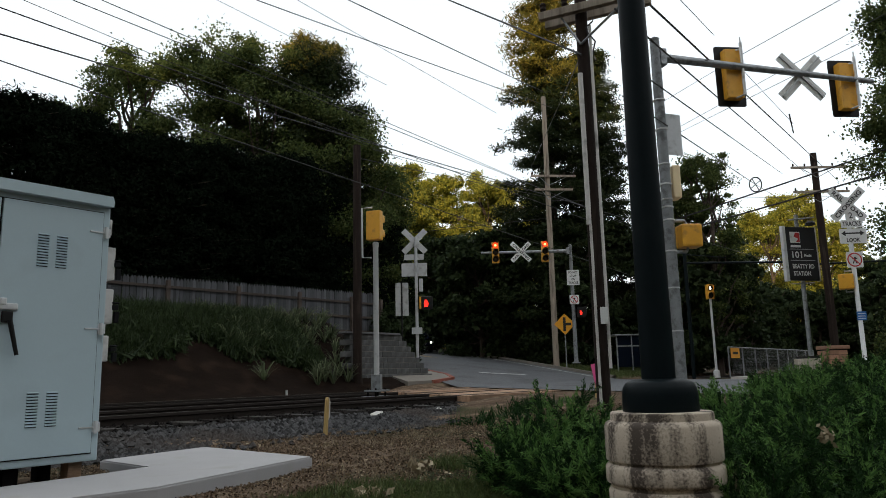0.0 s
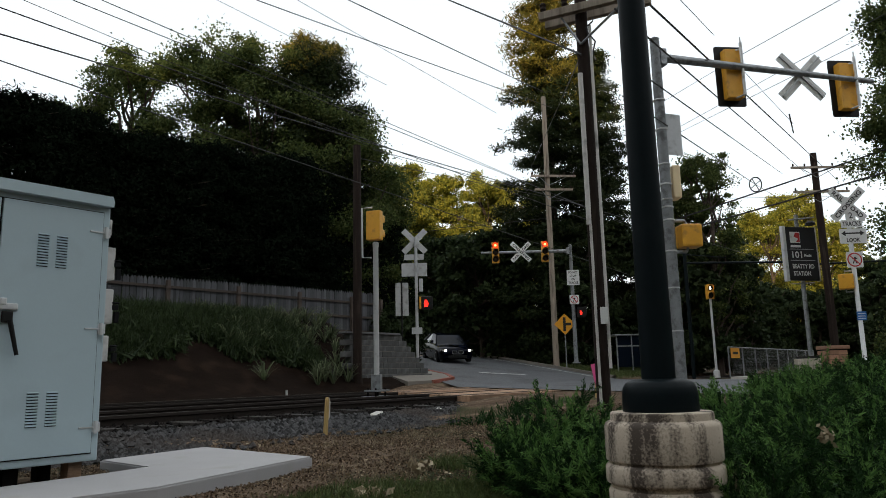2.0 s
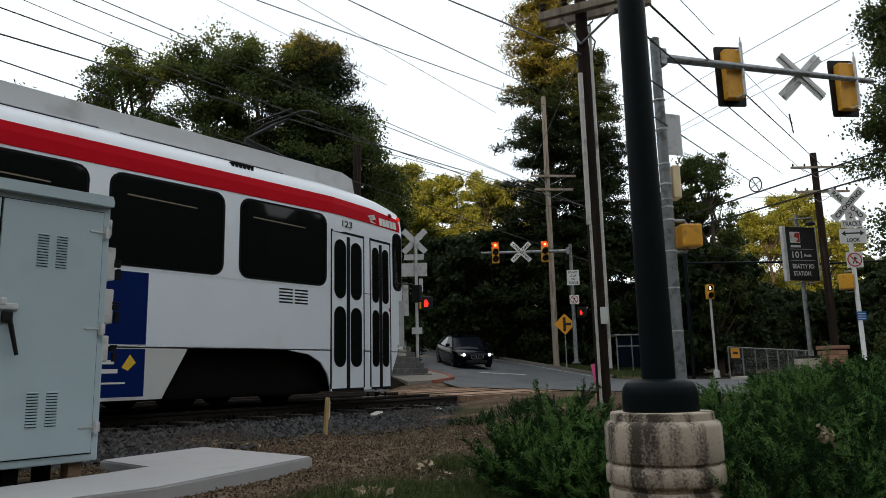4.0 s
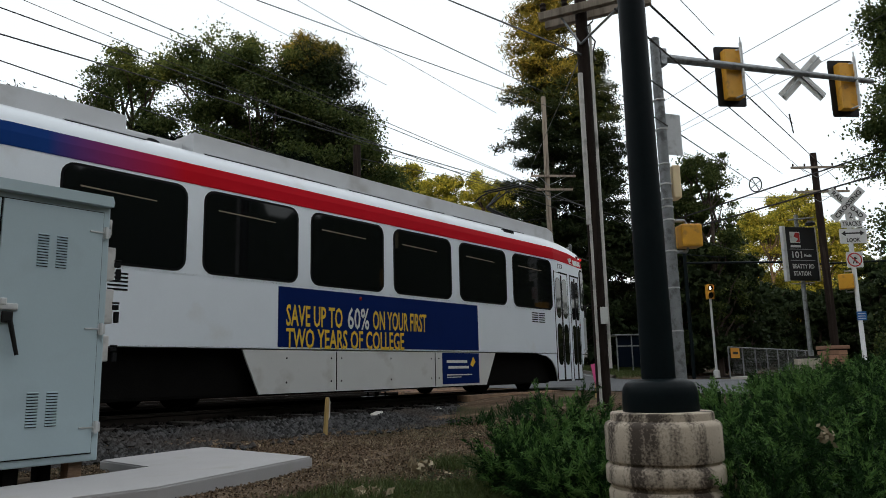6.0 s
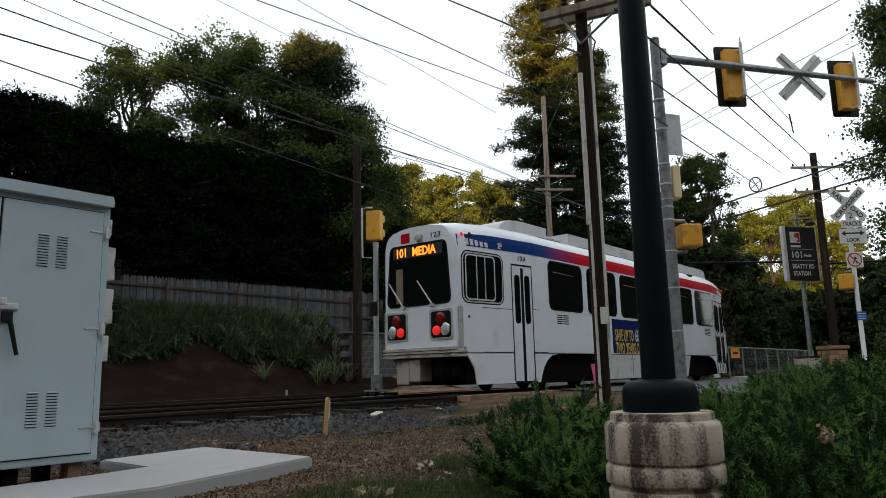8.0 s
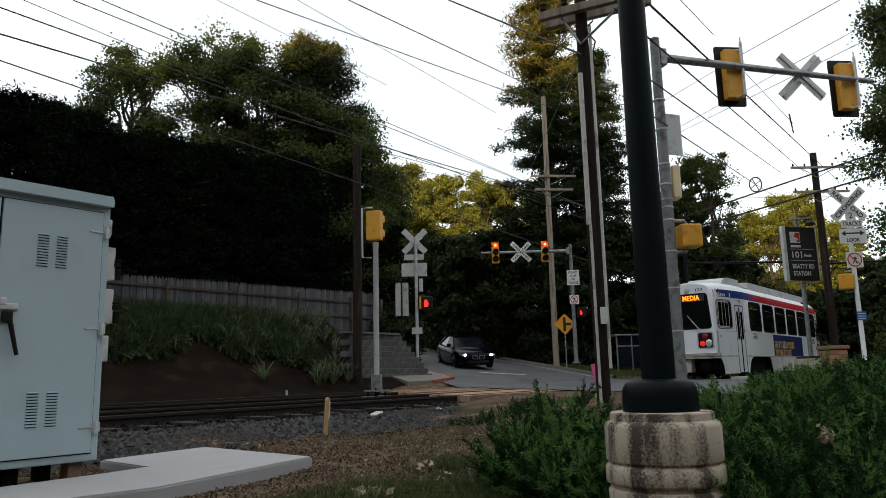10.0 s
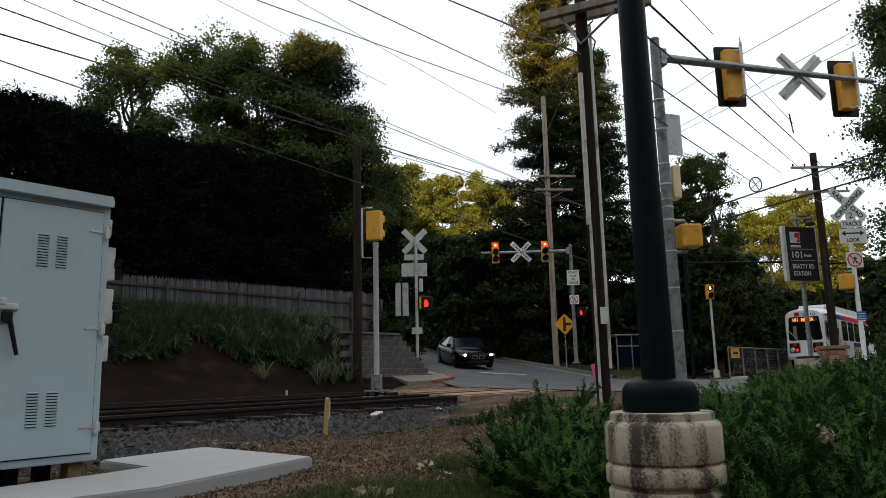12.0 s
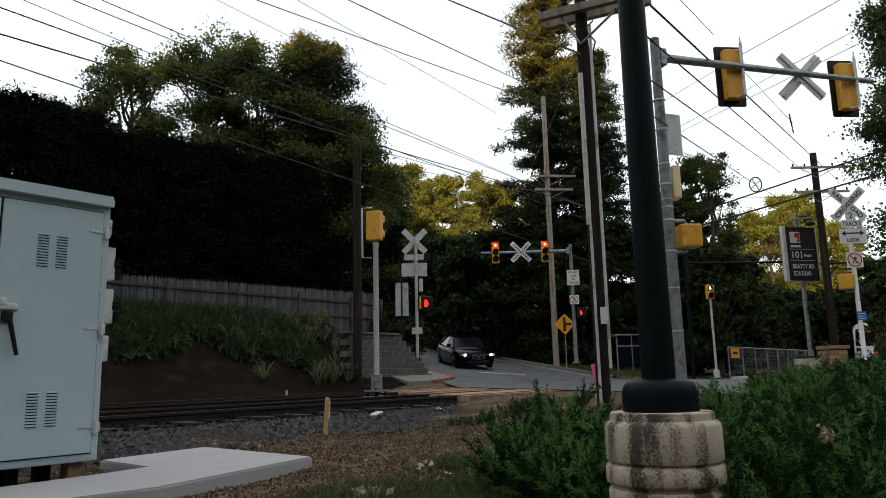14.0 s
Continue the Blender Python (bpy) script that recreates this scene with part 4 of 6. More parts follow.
        part("bumper", Geo().prism([(-0.12, -0.95), (-0.1, 0.95), (0.25, 1.07), (0.25, -1.07)], 0.78, 0.84, "z", m).prism([(-0.14, -0.95), (-0.12, 0.95), (0.25, 1.09), (0.25, -1.09)], 0.86, 0.9, "z", m).prism([(-0.12, -0.95), (-0.1, 0.95), (0.25, 1.07), (0.25, -1.07)], 0.92, 0.98, "z", m), MAT["bumper"], t, "ribbed cream bumper")
        part("coupler", Geo().box((0.05, -0.85, 0.36), (0.9, -0.3, 0.66), m, 0.05).rod((-0.02, -0.6, 0.5), (0.4, -0.6, 0.5), 0.19, 0.19, 16, m).rod((-0.06, -0.6, 0.5), (0.0, -0.6, 0.5), 0.1, 0.1, 16, m), MAT["underframe"], t)
        if end == 0:
            part("coupler_guard", Geo().box((0.0, 0.3, 0.22), (0.5, 0.66, 0.76), m, 0.03).box((-0.02, -0.02, 0.28), (0.4, 0.28, 0.76), m, 0.03), MAT["bumper"], t, "cream box under the bumper")
        for y, mat in ((-0.05, "sign_back"),):
            part("roof_lamp", Geo().lathe([(0.1, 0), (0.1, 0.03), (0.07, 0.05), (0, 0.055)], 18, m @ pose(-0.0, y, 3.37, 0, -90)), MAT[mat], t)
        for y in (0.42,):
            part("emblem", face(rounded(y - 0.2, 3.28, y + 0.06, 3.5, 0.02), 0.004, 0.01), MAT["tram_red"], t, "small red and white badge")
        part("car_number", text_mesh("123", 0.16, MAT["seam"], 0.26), None, t, "car number 123", m @ pose(-0.008, -0.52, 3.37, 0, 0, -90))
        part("mirror", Geo().pipe([(0.3, 1.02, 2.1), (0.05, 1.25, 2.1), (0.0, 1.32, 2.0)], 0.014, 8, m).box((-0.06, 1.24, 1.75), (0.04, 1.42, 2.08), m, 0.03), MAT["black"], t, "black side mirror")
        part("mirror", Geo().pipe([(0.3, -1.02, 2.1), (0.05, -1.25, 2.1), (0.0, -1.32, 2.0)], 0.014, 8, m).box((-0.06, -1.42, 1.75), (0.04, -1.24, 2.08), m, 0.03), MAT["black"], t, "black side mirror") if end == 1 else None
        for y, mat in ((-0.93, "lamp_amber" if end else "tail_red"), (0.93, "tail_red")):
            part("corner_lamp", Geo().lathe([(0.045, 0), (0.04, 0.015), (0.02, 0.03)], 12, m @ pose(0.2, y * 1.13, 3.33, -70 if y > 0 else 70)), MAT[mat], t)
            part("corner_lamp", Geo().lathe([(0.045, 0), (0.04, 0.015), (0.02, 0.03)], 12, m @ pose(0.45, y * 1.16, 3.36, -70 if y > 0 else 70)), MAT["tail_off"], t)
    return t


TRAM_X = [(0.0, -27.0), (1.5, -18.7), (2.6, -12.9), (3.0, -10.95), (3.2, -10.03), (4.2, -6.3), (5.3, -2.59), (5.5, -1.82), (6.0, 0.2), (6.5, 2.51), (7.0, 5.13), (7.5, 8.1), (8.0, 11.42), (8.2, 12.85), (9.2, 20.6), (10.4, 30.6), (11.0, 36.0), (11.4, 39.65), (12.0, 45.6), (12.6, 51.6), (14.0, 66.3)]


# ---- the car ----
def build_car():
    t = thing("car", "black four-door saloon car with lit headlamps", "car")
    L, W = 4.9, 0.93
    # stations along x: half width, belt height, bottom height
    st = [(0.0, 0.62, 0.62, 0.3), (0.1, 0.78, 0.72, 0.22), (0.4, 0.88, 0.8, 0.18), (1.0, 0.92, 0.89, 0.18), (1.7, 0.93, 0.95, 0.18), (3.0, 0.93, 0.97, 0.18), (4.0, 0.92, 1.0, 0.2), (4.6, 0.86, 1.0, 0.24), (4.82, 0.78, 0.92, 0.3), (4.9, 0.68, 0.78, 0.38)]
    g = Geo()
    for x, w, z, b in st:
        g.v += [(-x, -w * 0.95, b), (-x, -w, b + 0.2), (-x, -w, z - 0.2), (-x, -w * 0.95, z - 0.05), (-x, -w * 0.8, z), (-x, 0, z + 0.04), (-x, w * 0.8, z), (-x, w * 0.95, z - 0.05), (-x, w, z - 0.2), (-x, w, b + 0.2), (-x, w * 0.95, b)]
    n = 11
    for k in range(len(st) - 1):
        g.f += [(k * n + i, k * n + i + 1, k * n + n + i + 1, k * n + n + i) for i in range(n - 1)] + [(k * n + n - 1, k * n, k * n + n, k * n + 2 * n - 1)]
    g.f += [tuple(range(n)), tuple(range((len(st) - 1) * n, len(st) * n))]
    part("body", g, MAT["car_paint"], t, smooth=True)
    roof = Geo()
    roof.add([(-2.1, -0.6, 1.385), (-2.1, 0.6, 1.385), (-2.7, 0.62, 1.45), (-2.7, -0.62, 1.45), (-3.4, 0.59, 1.41), (-3.4, -0.59, 1.41), (-2.1, -0.62, 1.35), (-2.1, 0.62, 1.35), (-2.7, 0.66, 1.4), (-2.7, -0.66, 1.4), (-3.4, 0.63, 1.37), (-3.4, -0.63, 1.37)],
             [(0, 1, 2, 3), (3, 2, 4, 5), (0, 3, 9, 6), (3, 5, 11, 9), (1, 7, 8, 2), (2, 8, 10, 4), (0, 6, 7, 1), (5, 4, 10, 11)])
    part("roof", roof, MAT["car_paint"], t)
    glass = Geo().add([(-1.4, -0.78, 0.93), (-1.4, 0.78, 0.93), (-2.1, 0.61, 1.37), (-2.1, -0.61, 1.37), (-4.3, -0.74, 1.0), (-4.3, 0.74, 1.0), (-3.4, 0.61, 1.39), (-3.4, -0.61, 1.39), (-2.6, -0.86, 0.95), (-2.6, 0.86, 0.95), (-2.7, 0.655, 1.4), (-2.7, -0.655, 1.4)],
                      [(0, 1, 2, 3), (4, 5, 6, 7), (0, 3, 11, 8), (8, 11, 7, 4), (1, 9, 10, 2), (9, 5, 6, 10)])
    part("windows", glass, MAT["car_glass"], t, "dark reflective car glass")
    for s in (-1, 1):
        part("pillar", Geo().rod((-1.42, s * 0.79, 0.94), (-2.1, s * 0.62, 1.37), 0.035, 0.03).rod((-3.4, s * 0.62, 1.38), (-4.25, s * 0.75, 1.0), 0.05), MAT["car_paint"], t)
        part("mirror", Geo().box((-1.75, s * 0.98 - 0.1, 0.98), (-1.6, s * 0.98 + 0.1, 1.12), None, 0.04), MAT["car_paint"], t)
        h = part("headlamp", Geo().box((-0.3, s * 0.68 - 0.17, 0.6), (-0.04, s * 0.68 + 0.17, 0.73), pose(0, 0, 0, 0, 0, 0), 0.05), MAT["lens_dark"], t, "clear headlamp unit")
        part("bulb", Geo().lathe([(0.065, 0), (0.06, 0.03), (0.0, 0.05)], 14, pose(-0.035, s * 0.62, 0.665, 0, 90)), MAT["lamp_white"], h, "lit headlamp bulb")
        part("bulb", Geo().lathe([(0.04, 0), (0.036, 0.03), (0.0, 0.05)], 14, pose(-0.05, s * 0.76, 0.665, 0, 90)), MAT["sign_white"], h, "lit headlamp bulb")
        part("grille", Geo().prism(rounded(s * 0.17 - 0.14, 0.5, s * 0.17 + 0.14, 0.66, 0.05), -0.02, 0.02, "x"), MAT["chrome"], t, "chrome-rimmed grille")
        part("grille_mesh", Geo().prism(rounded(s * 0.17 - 0.115, 0.52, s * 0.17 + 0.115, 0.64, 0.04), 0.0, 0.026, "x"), MAT["black"], t)
        part("fog_lamp", Geo().lathe([(0.05, 0), (0.04, 0.03)], 12, pose(-0.08, s * 0.62, 0.36, 0, 90)), MAT["sign_back"], t)
        for x in (-0.95, -3.8):
            wh = part("wheel", Geo().lathe([(0.2, -0.11), (0.32, -0.1), (0.335, -0.06), (0.335, 0.06), (0.32, 0.1), (0.2, 0.11)], 24, pose(x, s * 0.83, 0.335, 90)), MAT["rubber"], t)
            part("rim", Geo().lathe([(0.2, 0), (0.2, 0.115), (0.05, 0.09), (0.0, 0.1)], 10, pose(x, s * 0.83, 0.335, -90 * s)), MAT["chrome"], wh, "alloy rim")
    part("lower_intake", Geo().box((-0.12, -0.5, 0.27), (0.012, 0.5, 0.42), None, 0.03), MAT["black"], t)
    part("number_plate", Geo().box((0.0, -0.24, 0.44), (0.02, 0.24, 0.53), None, 0.005), MAT["sign_black"], t, "dark blank number plate")
    return t


CAR_END, CAR_DIR = (27.3, 19.95), 233.0
CAR_BACK = [(0.0, 12.2), (0.5, 9.6), (1.0, 7.2), (1.5, 5.3), (2.0, 3.6), (3.0, 1.5), (3.2, 1.1), (4.2, 0.12), (5.0, 0.0), (14.0, 0.0)]


def motions():
    walk(TRAM, [(t, pose(x, TRACKS[0], 0.0)) for t, x in TRAM_X])
    rows = []
    for t, back in CAR_BACK:
        x, y = CAR_END[0] - math.cos(radians(CAR_DIR)) * back, CAR_END[1] - math.sin(radians(CAR_DIR)) * back
        rows.append((t, pose(x, y, slope(y) + 0.015, 0, 5.5, CAR_DIR)))
    walk(CAR, rows)


# ---- things near the camera ----
def build_cabinet():
    t = thing("signal_cabinet", "pale grey steel railway signal cabinet on short legs", "cabinet")
    x0, x1, y0, y1, z0, z1 = 1.16, 2.68, 5.46, 6.2, -0.14, 1.76
    part("body", Geo().box((x0, y0, z0), (x1, y1, z1), None, 0.012), MAT["cabinet"], t)
    part("roof", Geo().prism([(x0 - 0.04, 1.76), (x1 - 0.005, 1.76), (x1, 1.8), (x1 - 0.015, 1.84), (x0 - 0.04, 1.84)], y0 - 0.06, y1 + 0.05), MAT["cabinet"], t, "overhanging cabinet roof")
    for a, b, hinge in ((x0 + 0.05, 1.9, 0), (1.915, x1 - 0.06, 1)):
        d = part("door", Geo().box((a, y0 - 0.02, z0 + 0.06), (b, y0 + 0.005, z1 - 0.05), None, 0.006), MAT["cabinet"], t, "pale grey louvred cabinet door")
        part("door_gap", Geo().box((a - 0.008, y0 - 0.004, z0 + 0.052), (b + 0.008, y0 + 0.003, z1 - 0.042)), MAT["seam"], d)
        for zz in (0.13, 1.255):
            for k in range(12):
                for off in (0.24, 0.37):
                    part("louvre", Geo().prism([(y0 - 0.019, 0), (y0 - 0.03, 0.004), (y0 - 0.019, 0.012)], a + off, a + off + 0.075, "x", pose(0, 0, zz + k * 0.0205)), MAT["cabinet"], d)
                    part("louvre_slot", Geo().box((a + off, y0 - 0.0215, zz + k * 0.0205 - 0.0045), (a + off + 0.075, y0 - 0.019, zz + k * 0.0205 + 0.001)), MAT["seam"], d)
        for zz in (0.1, 0.82, 1.555):
            e = b if hinge else a
            part("hinge", Geo().rod((e + 0.02, y0 - 0.028, zz - 0.045), (e + 0.02, y0 - 0.028, zz + 0.045), 0.014, 0.014, 10).box((e - 0.1, y0 - 0.028, zz - 0.006), (e + 0.05, y0 - 0.02, zz + 0.006), None, 0.002).box((e + 0.0, y0 - 0.026, zz - 0.035), (e + 0.055, y0 - 0.01, zz + 0.035), None, 0.003), MAT["silver"], d, "strap hinge")
    h = part("door_handle", Geo().box((1.95, y0 - 0.05, 0.84), (2.02, y0 - 0.02, 0.92), None, 0.01).rod((1.995, y0 - 0.06, 0.86), (2.05, y0 - 0.07, 0.62), 0.017, 0.013, 10), MAT["black"], t, "black cranked door handle")
    part("hasp", Geo().box((1.93, y0 - 0.045, 0.93), (2.05, y0 - 0.02, 0.975), None, 0.008).box((1.93, y0 - 0.05, 0.96), (1.975, y0 - 0.02, 1.01), None, 0.008), MAT["silver"], h, "bright steel hasp")
    for zz, hh, kind in ((1.58, 0.13, 0), (1.24, 0.26, 1), (0.9, 0.27, 1), (0.6, 0.2, 2)):
        b = part("side_box", Geo().box((x1, y0 + 0.1, zz - hh * 0.1), (x1 + (0.07, 0.11, 0.09)[kind], y0 + 0.4, zz + hh * 0.9), None, 0.012), MAT["conduit"], t, "small grey meter box on the cabinet side")
        if kind:
            part("latch", Geo().box((x1 + 0.1, y0 + 0.09, zz + hh * 0.3), (x1 + 0.15, y0 + 0.13, zz + hh * 0.45), None, 0.005).box((x1 + 0.12, y0 + 0.09, zz - 0.02), (x1 + 0.155, y0 + 0.12, zz + hh * 0.25), None, 0.006).rod((x1 + 0.1, y0 + 0.1, zz + hh * 0.5), (x1 + 0.155, y0 + 0.1, zz + hh * 0.5), 0.008), MAT["seam"], b, "dark padlocked latch")
    for x in (1.35, 1.9, 2.12, 2.55):
        part("leg", Geo().box((x - 0.05, y0 + 0.06, -0.42), (x + 0.05, y0 + 0.18, z0), None, 0.008), MAT["underframe" if x < 2.5 else "plank"], t)
        part("leg", Geo().box((x - 0.05, y1 - 0.18, -0.42), (x + 0.05, y1 - 0.06, z0), None, 0.008), MAT["underframe"], t)
    # slab round it
    ring = [(0.2, 5.12), (2.6, 5.3), (3.03, 5.38), (3.08, 6.22), (4.21, 6.42), (4.12, 4.74), (2.5, 4.3), (1.4, 4.42), (0.2, 4.5)]
    bm = bmesh.new()
    f = bm.faces.new([bm.verts.new((x, y, -0.22)) for x, y in ring])
    r = bmesh.ops.extrude_face_region(bm, geom=[f])
    for v in r["geom"]:
        if isinstance(v, bmesh.types.BMVert):
            v.co.z -= 0.16
    bmesh.ops.recalc_face_normals(bm, faces=bm.faces[:])
    bmesh.ops.bevel(bm, geom=[e for e in bm.edges if abs(e.verts[0].co.z + 0.22) < 0.01 and abs(e.verts[1].co.z + 0.22) < 0.01], offset=0.012, segments=2, affect="EDGES")
    me = bpy.data.meshes.new("concrete_slab")
    bm.to_mesh(me)
    bm.free()
    me.materials.append(MAT["slab"])
    tagged(new("concrete_slab", me), "pale smooth concrete slab round the signal cabinet", "slab")


def build_lamp_post():
    t = thing("lamp_post", "dark green-black steel post on a stained concrete drum", "lamp post", pose(3.94, 1.64, 0))
    part("concrete_base", Geo().lathe([(0.3, -0.78), (0.3, -0.3), (0.306, -0.285), (0.306, -0.222), (0.3, -0.21), (0.292, -0.205), (0.292, -0.19), (0.312, -0.178), (0.317, -0.165), (0.317, -0.1), (0.31, -0.086), (0.296, -0.078), (0.296, -0.068), (0.309, -0.062), (0.312, -0.054), (0.312, 0.118), (0.304, 0.136), (0.286, 0.146), (0.278, 0.15), (0.276, 0.186), (0.27, 0.192), (0.19, 0.194)], 64), MAT["cast"], t, "ribbed concrete drum with dark stains", smooth=True)
    part("shroud", Geo().lathe([(0.203, 0.187), (0.206, 0.2), (0.204, 0.285), (0.199, 0.32), (0.184, 0.347), (0.155, 0.362), (0.1, 0.37)], 48), MAT["black_paint"], t, smooth=True)
    part("post", Geo().lathe([(0.0925, 0.35), (0.09, 1.0), (0.077, 3.0), (0.064, 6.5), (0.06, 7.0)], 40), MAT["black_paint"], t, smooth=True)


def build_mast_arm(at, height, reach, az, heads, buck, r=0.13, arm_z=None, facing=1, label="", plate=0.13, rise=0.15, turn=0.0):
    """A traffic-signal mast with a long arm, three-lamp heads and a crossbuck."""
    t = thing("signal_mast", label, "traffic signal", at)
    part("pole", Geo().lathe([(r + 0.1, 0), (r + 0.1, 0.04), (r + 0.01, 0.05), (r, 0.3), (r * 0.8, height - 0.02), (r * 0.86, height), (0.02, height + 0.05)], 28), MAT["steel"], t, smooth=True)
    m = pose(0, 0, 0, 0, 0, az)
    z = arm_z
    part("arm", Geo().rod((0.1, 0, z), (reach, 0, z + rise), 0.085, 0.055, 18, m), MAT["steel"], t, smooth=True)
    part("clamp", Geo().box((0.06, -0.1, z - 0.17), (0.2, 0.1, z + 0.17), m, 0.02), MAT["steel"], t)
    for dist in heads:
        build_head(t, m @ pose(dist, 0.2 if plate else 0.0, z - (0.11 if plate else 0.0) + rise * dist / reach, 0, 0, turn), facing, True, plate, visor="yellow" if plate else "black")
    build_buck(t, m @ pose(buck, 0.0, z - (0.06 if plate else 0.0) + rise * buck / reach, 0, 0, turn), facing, 0.65)
    return t


def build_head(parent, m, facing, lit=True, plate=0.13, sections=3, visor=""):
    """A signal head; its face looks along facing * y."""
    f = facing
    h = sections * 0.355
    hd = part("signal_head", Geo().box((-0.18, -0.02 * f - 0.1, -h / 2), (0.18, -0.02 * f + 0.1, h / 2), m, 0.02), MAT["yellow"], parent, "yellow signal housing")
    if plate:
        part("backplate", Geo().prism(rounded(-0.18 - plate, -h / 2 - plate, 0.18 + plate, h / 2 + plate, 0.05), 0.07 * f, 0.085 * f, "y", m), MAT["black"], hd, "black backplate")
    for i in range(sections):
        z = h / 2 - 0.355 * (i + 0.5)
        c = m @ pose(0, 0.09 * f, z, -90 * f)
        part("lens", Geo().lathe([(0.14, 0), (0.14, 0.015), (0.08, 0.035), (0.0, 0.04)], 20, c), MAT["lens_red" if i == 0 and lit else "lens_dark"], hd)
        if i == 0 and lit:
            part("lamp_core", Geo().lathe([(0.06, 0.03), (0.055, 0.042), (0.0, 0.048)], 14, c), MAT["lens_hot"], hd)
        g = Geo()
        for k in range(16):
            a0, a1 = radians(-30 + 240 * k / 16), radians(-30 + 240 * (k + 1) / 16)
            if k < 16:
                p = [(0.155 * math.cos(a), y, z + 0.155 * math.sin(a)) for a in (a0, a1) for y in (0.08 * f, (0.35 if 4 < k < 12 else 0.24) * f)]
                q = [(0.147 * math.cos(a), y, z + 0.147 * math.sin(a)) for a in (a0, a1) for y in (0.08 * f, (0.35 if 4 < k < 12 else 0.24) * f)]
                g.add(p, [(0, 1, 3, 2)], m).add(q, [(0, 2, 3, 1)], m).add([p[1], p[3], q[3], q[1]], [(0, 1, 2, 3)], m)
        part("visor", g, MAT[visor or ("black" if lit else "yellow")], hd, "tunnel visor")
    if plate:
        part("bracket", Geo().rod((0.14, -0.2 * f, -h / 2 + 0.02), (0.14, -0.2 * f, h / 2 + 0.1), 0.032, 0.032, 10, m).rod((0.14, -0.2 * f, h / 2 + 0.1), (0.14, -0.2 * f, h / 2 + 0.22), 0.016, 0.012, 8, m).rod((0.14, -0.2 * f, h / 2 - 0.04), (0.06, -0.1 * f, h / 2 - 0.02), 0.016, 0.016, 8, m).rod((0.14, -0.2 * f, -h / 2 + 0.04), (0.0, -0.1 * f, -h / 2 - 0.01), 0.02, 0.02, 8, m), MAT["silver"], hd, "steel mounting tube")
    return hd


def build_buck(parent, m, facing, half=0.61, words=True, tracks=False):
    """A railroad crossbuck: two crossed boards, lettered on the face."""
    f = facing
    for ang, body_text in ((45, "CROSSING"), (-45, "RAIL   ROAD")):
        yo = (0.06 if ang > 0 else 0.03) * f
        b = part("crossbuck_board", Geo().box((-half, yo - 0.006, -0.114), (half, yo + 0.006, 0.114), m @ pose(0, 0, 0, 0, -ang, 0), 0.004), MAT["sign_white" if words else "sign_back"], parent, "white crossbuck board" if words else "bare metal back of a crossbuck board")
        if words:
            part("board_rib", Geo().box((-half, yo - f * 0.03 - 0.012, -0.02), (half, yo - f * 0.03 + 0.018, 0.02), m @ pose(0, 0, 0, 0, -ang, 0)), MAT["sign_back"], b)
            part("lettering", text_mesh(body_text, 0.17, MAT["sign_black"], half * 1.7, 0.004), None, b, "black capital lettering", m @ pose(0, yo + 0.009 * f, 0, 0, -ang, 0) @ (pose(0, 0, 0, 0, 0, 180) if f > 0 else pose(0, 0, 0)))


def flat_sign(name, parent, m, w, h, mat, label, r=0.04, border=None, back=0.0):
    """A sheet-metal sign facing -y at m."""
    s = part(name, Geo().prism(rounded(-w / 2, -h / 2, w / 2, h / 2, r), 0.0, 0.006, "y", m), MAT[mat], parent, label)
    return s


def sign_text(parent, m, lines, mat="sign_black", bold=0.003):
    for body_text, x, z, h, w in lines:
        part("lettering", text_mesh(body_text, h * 1.4, MAT[mat], w, bold), None, parent, "black capital lettering" if mat == "sign_black" else "white lettering", m @ pose(x, -0.004, z))


def no_walk(parent, m, r):
    """A prohibition roundel: red ring and bar over a plain black figure mark."""
    g = Geo()
    for i in range(28):
        a, b = 2 * math.pi * i / 28, 2 * math.pi * (i + 1) / 28
        g.add([(r * math.cos(a), -0.004, r * math.sin(a)), (r * math.cos(b), -0.004, r * math.sin(b)), (r * 0.82 * math.cos(b), -0.004, r * 0.82 * math.sin(b)), (r * 0.82 * math.cos(a), -0.004, r * 0.82 * math.sin(a))], [(0, 1, 2, 3)], m)
    g.box((-r * 0.85, -0.0045, -r * 0.08), (r * 0.85, -0.0035, r * 0.08), m @ pose(0, 0, 0, 0, 45, 0))
    part("red_ring", g, MAT["sign_red"], parent, "red prohibition ring and bar")
    k = Geo().box((-0.1 * r, -0.003, -0.05 * r), (0.12 * r, -0.002, 0.4 * r), m @ pose(0, 0, 0, 0, 10, 0)).box((-0.08 * r, -0.003, -0.6 * r), (0.06 * r, -0.002, 0.05 * r), m @ pose(0, 0, 0, 0, 25, 0)).box((-0.05 * r, -0.003, -0.6 * r), (0.09 * r, -0.002, 0.05 * r), m @ pose(0, 0, 0, 0, -25, 0)).box((-0.3 * r, -0.003, 0.1 * r), (0.35 * r, -0.002, 0.22 * r), m)
    part("pictogram", k, MAT["sign_black"], parent, "black walking pictogram")


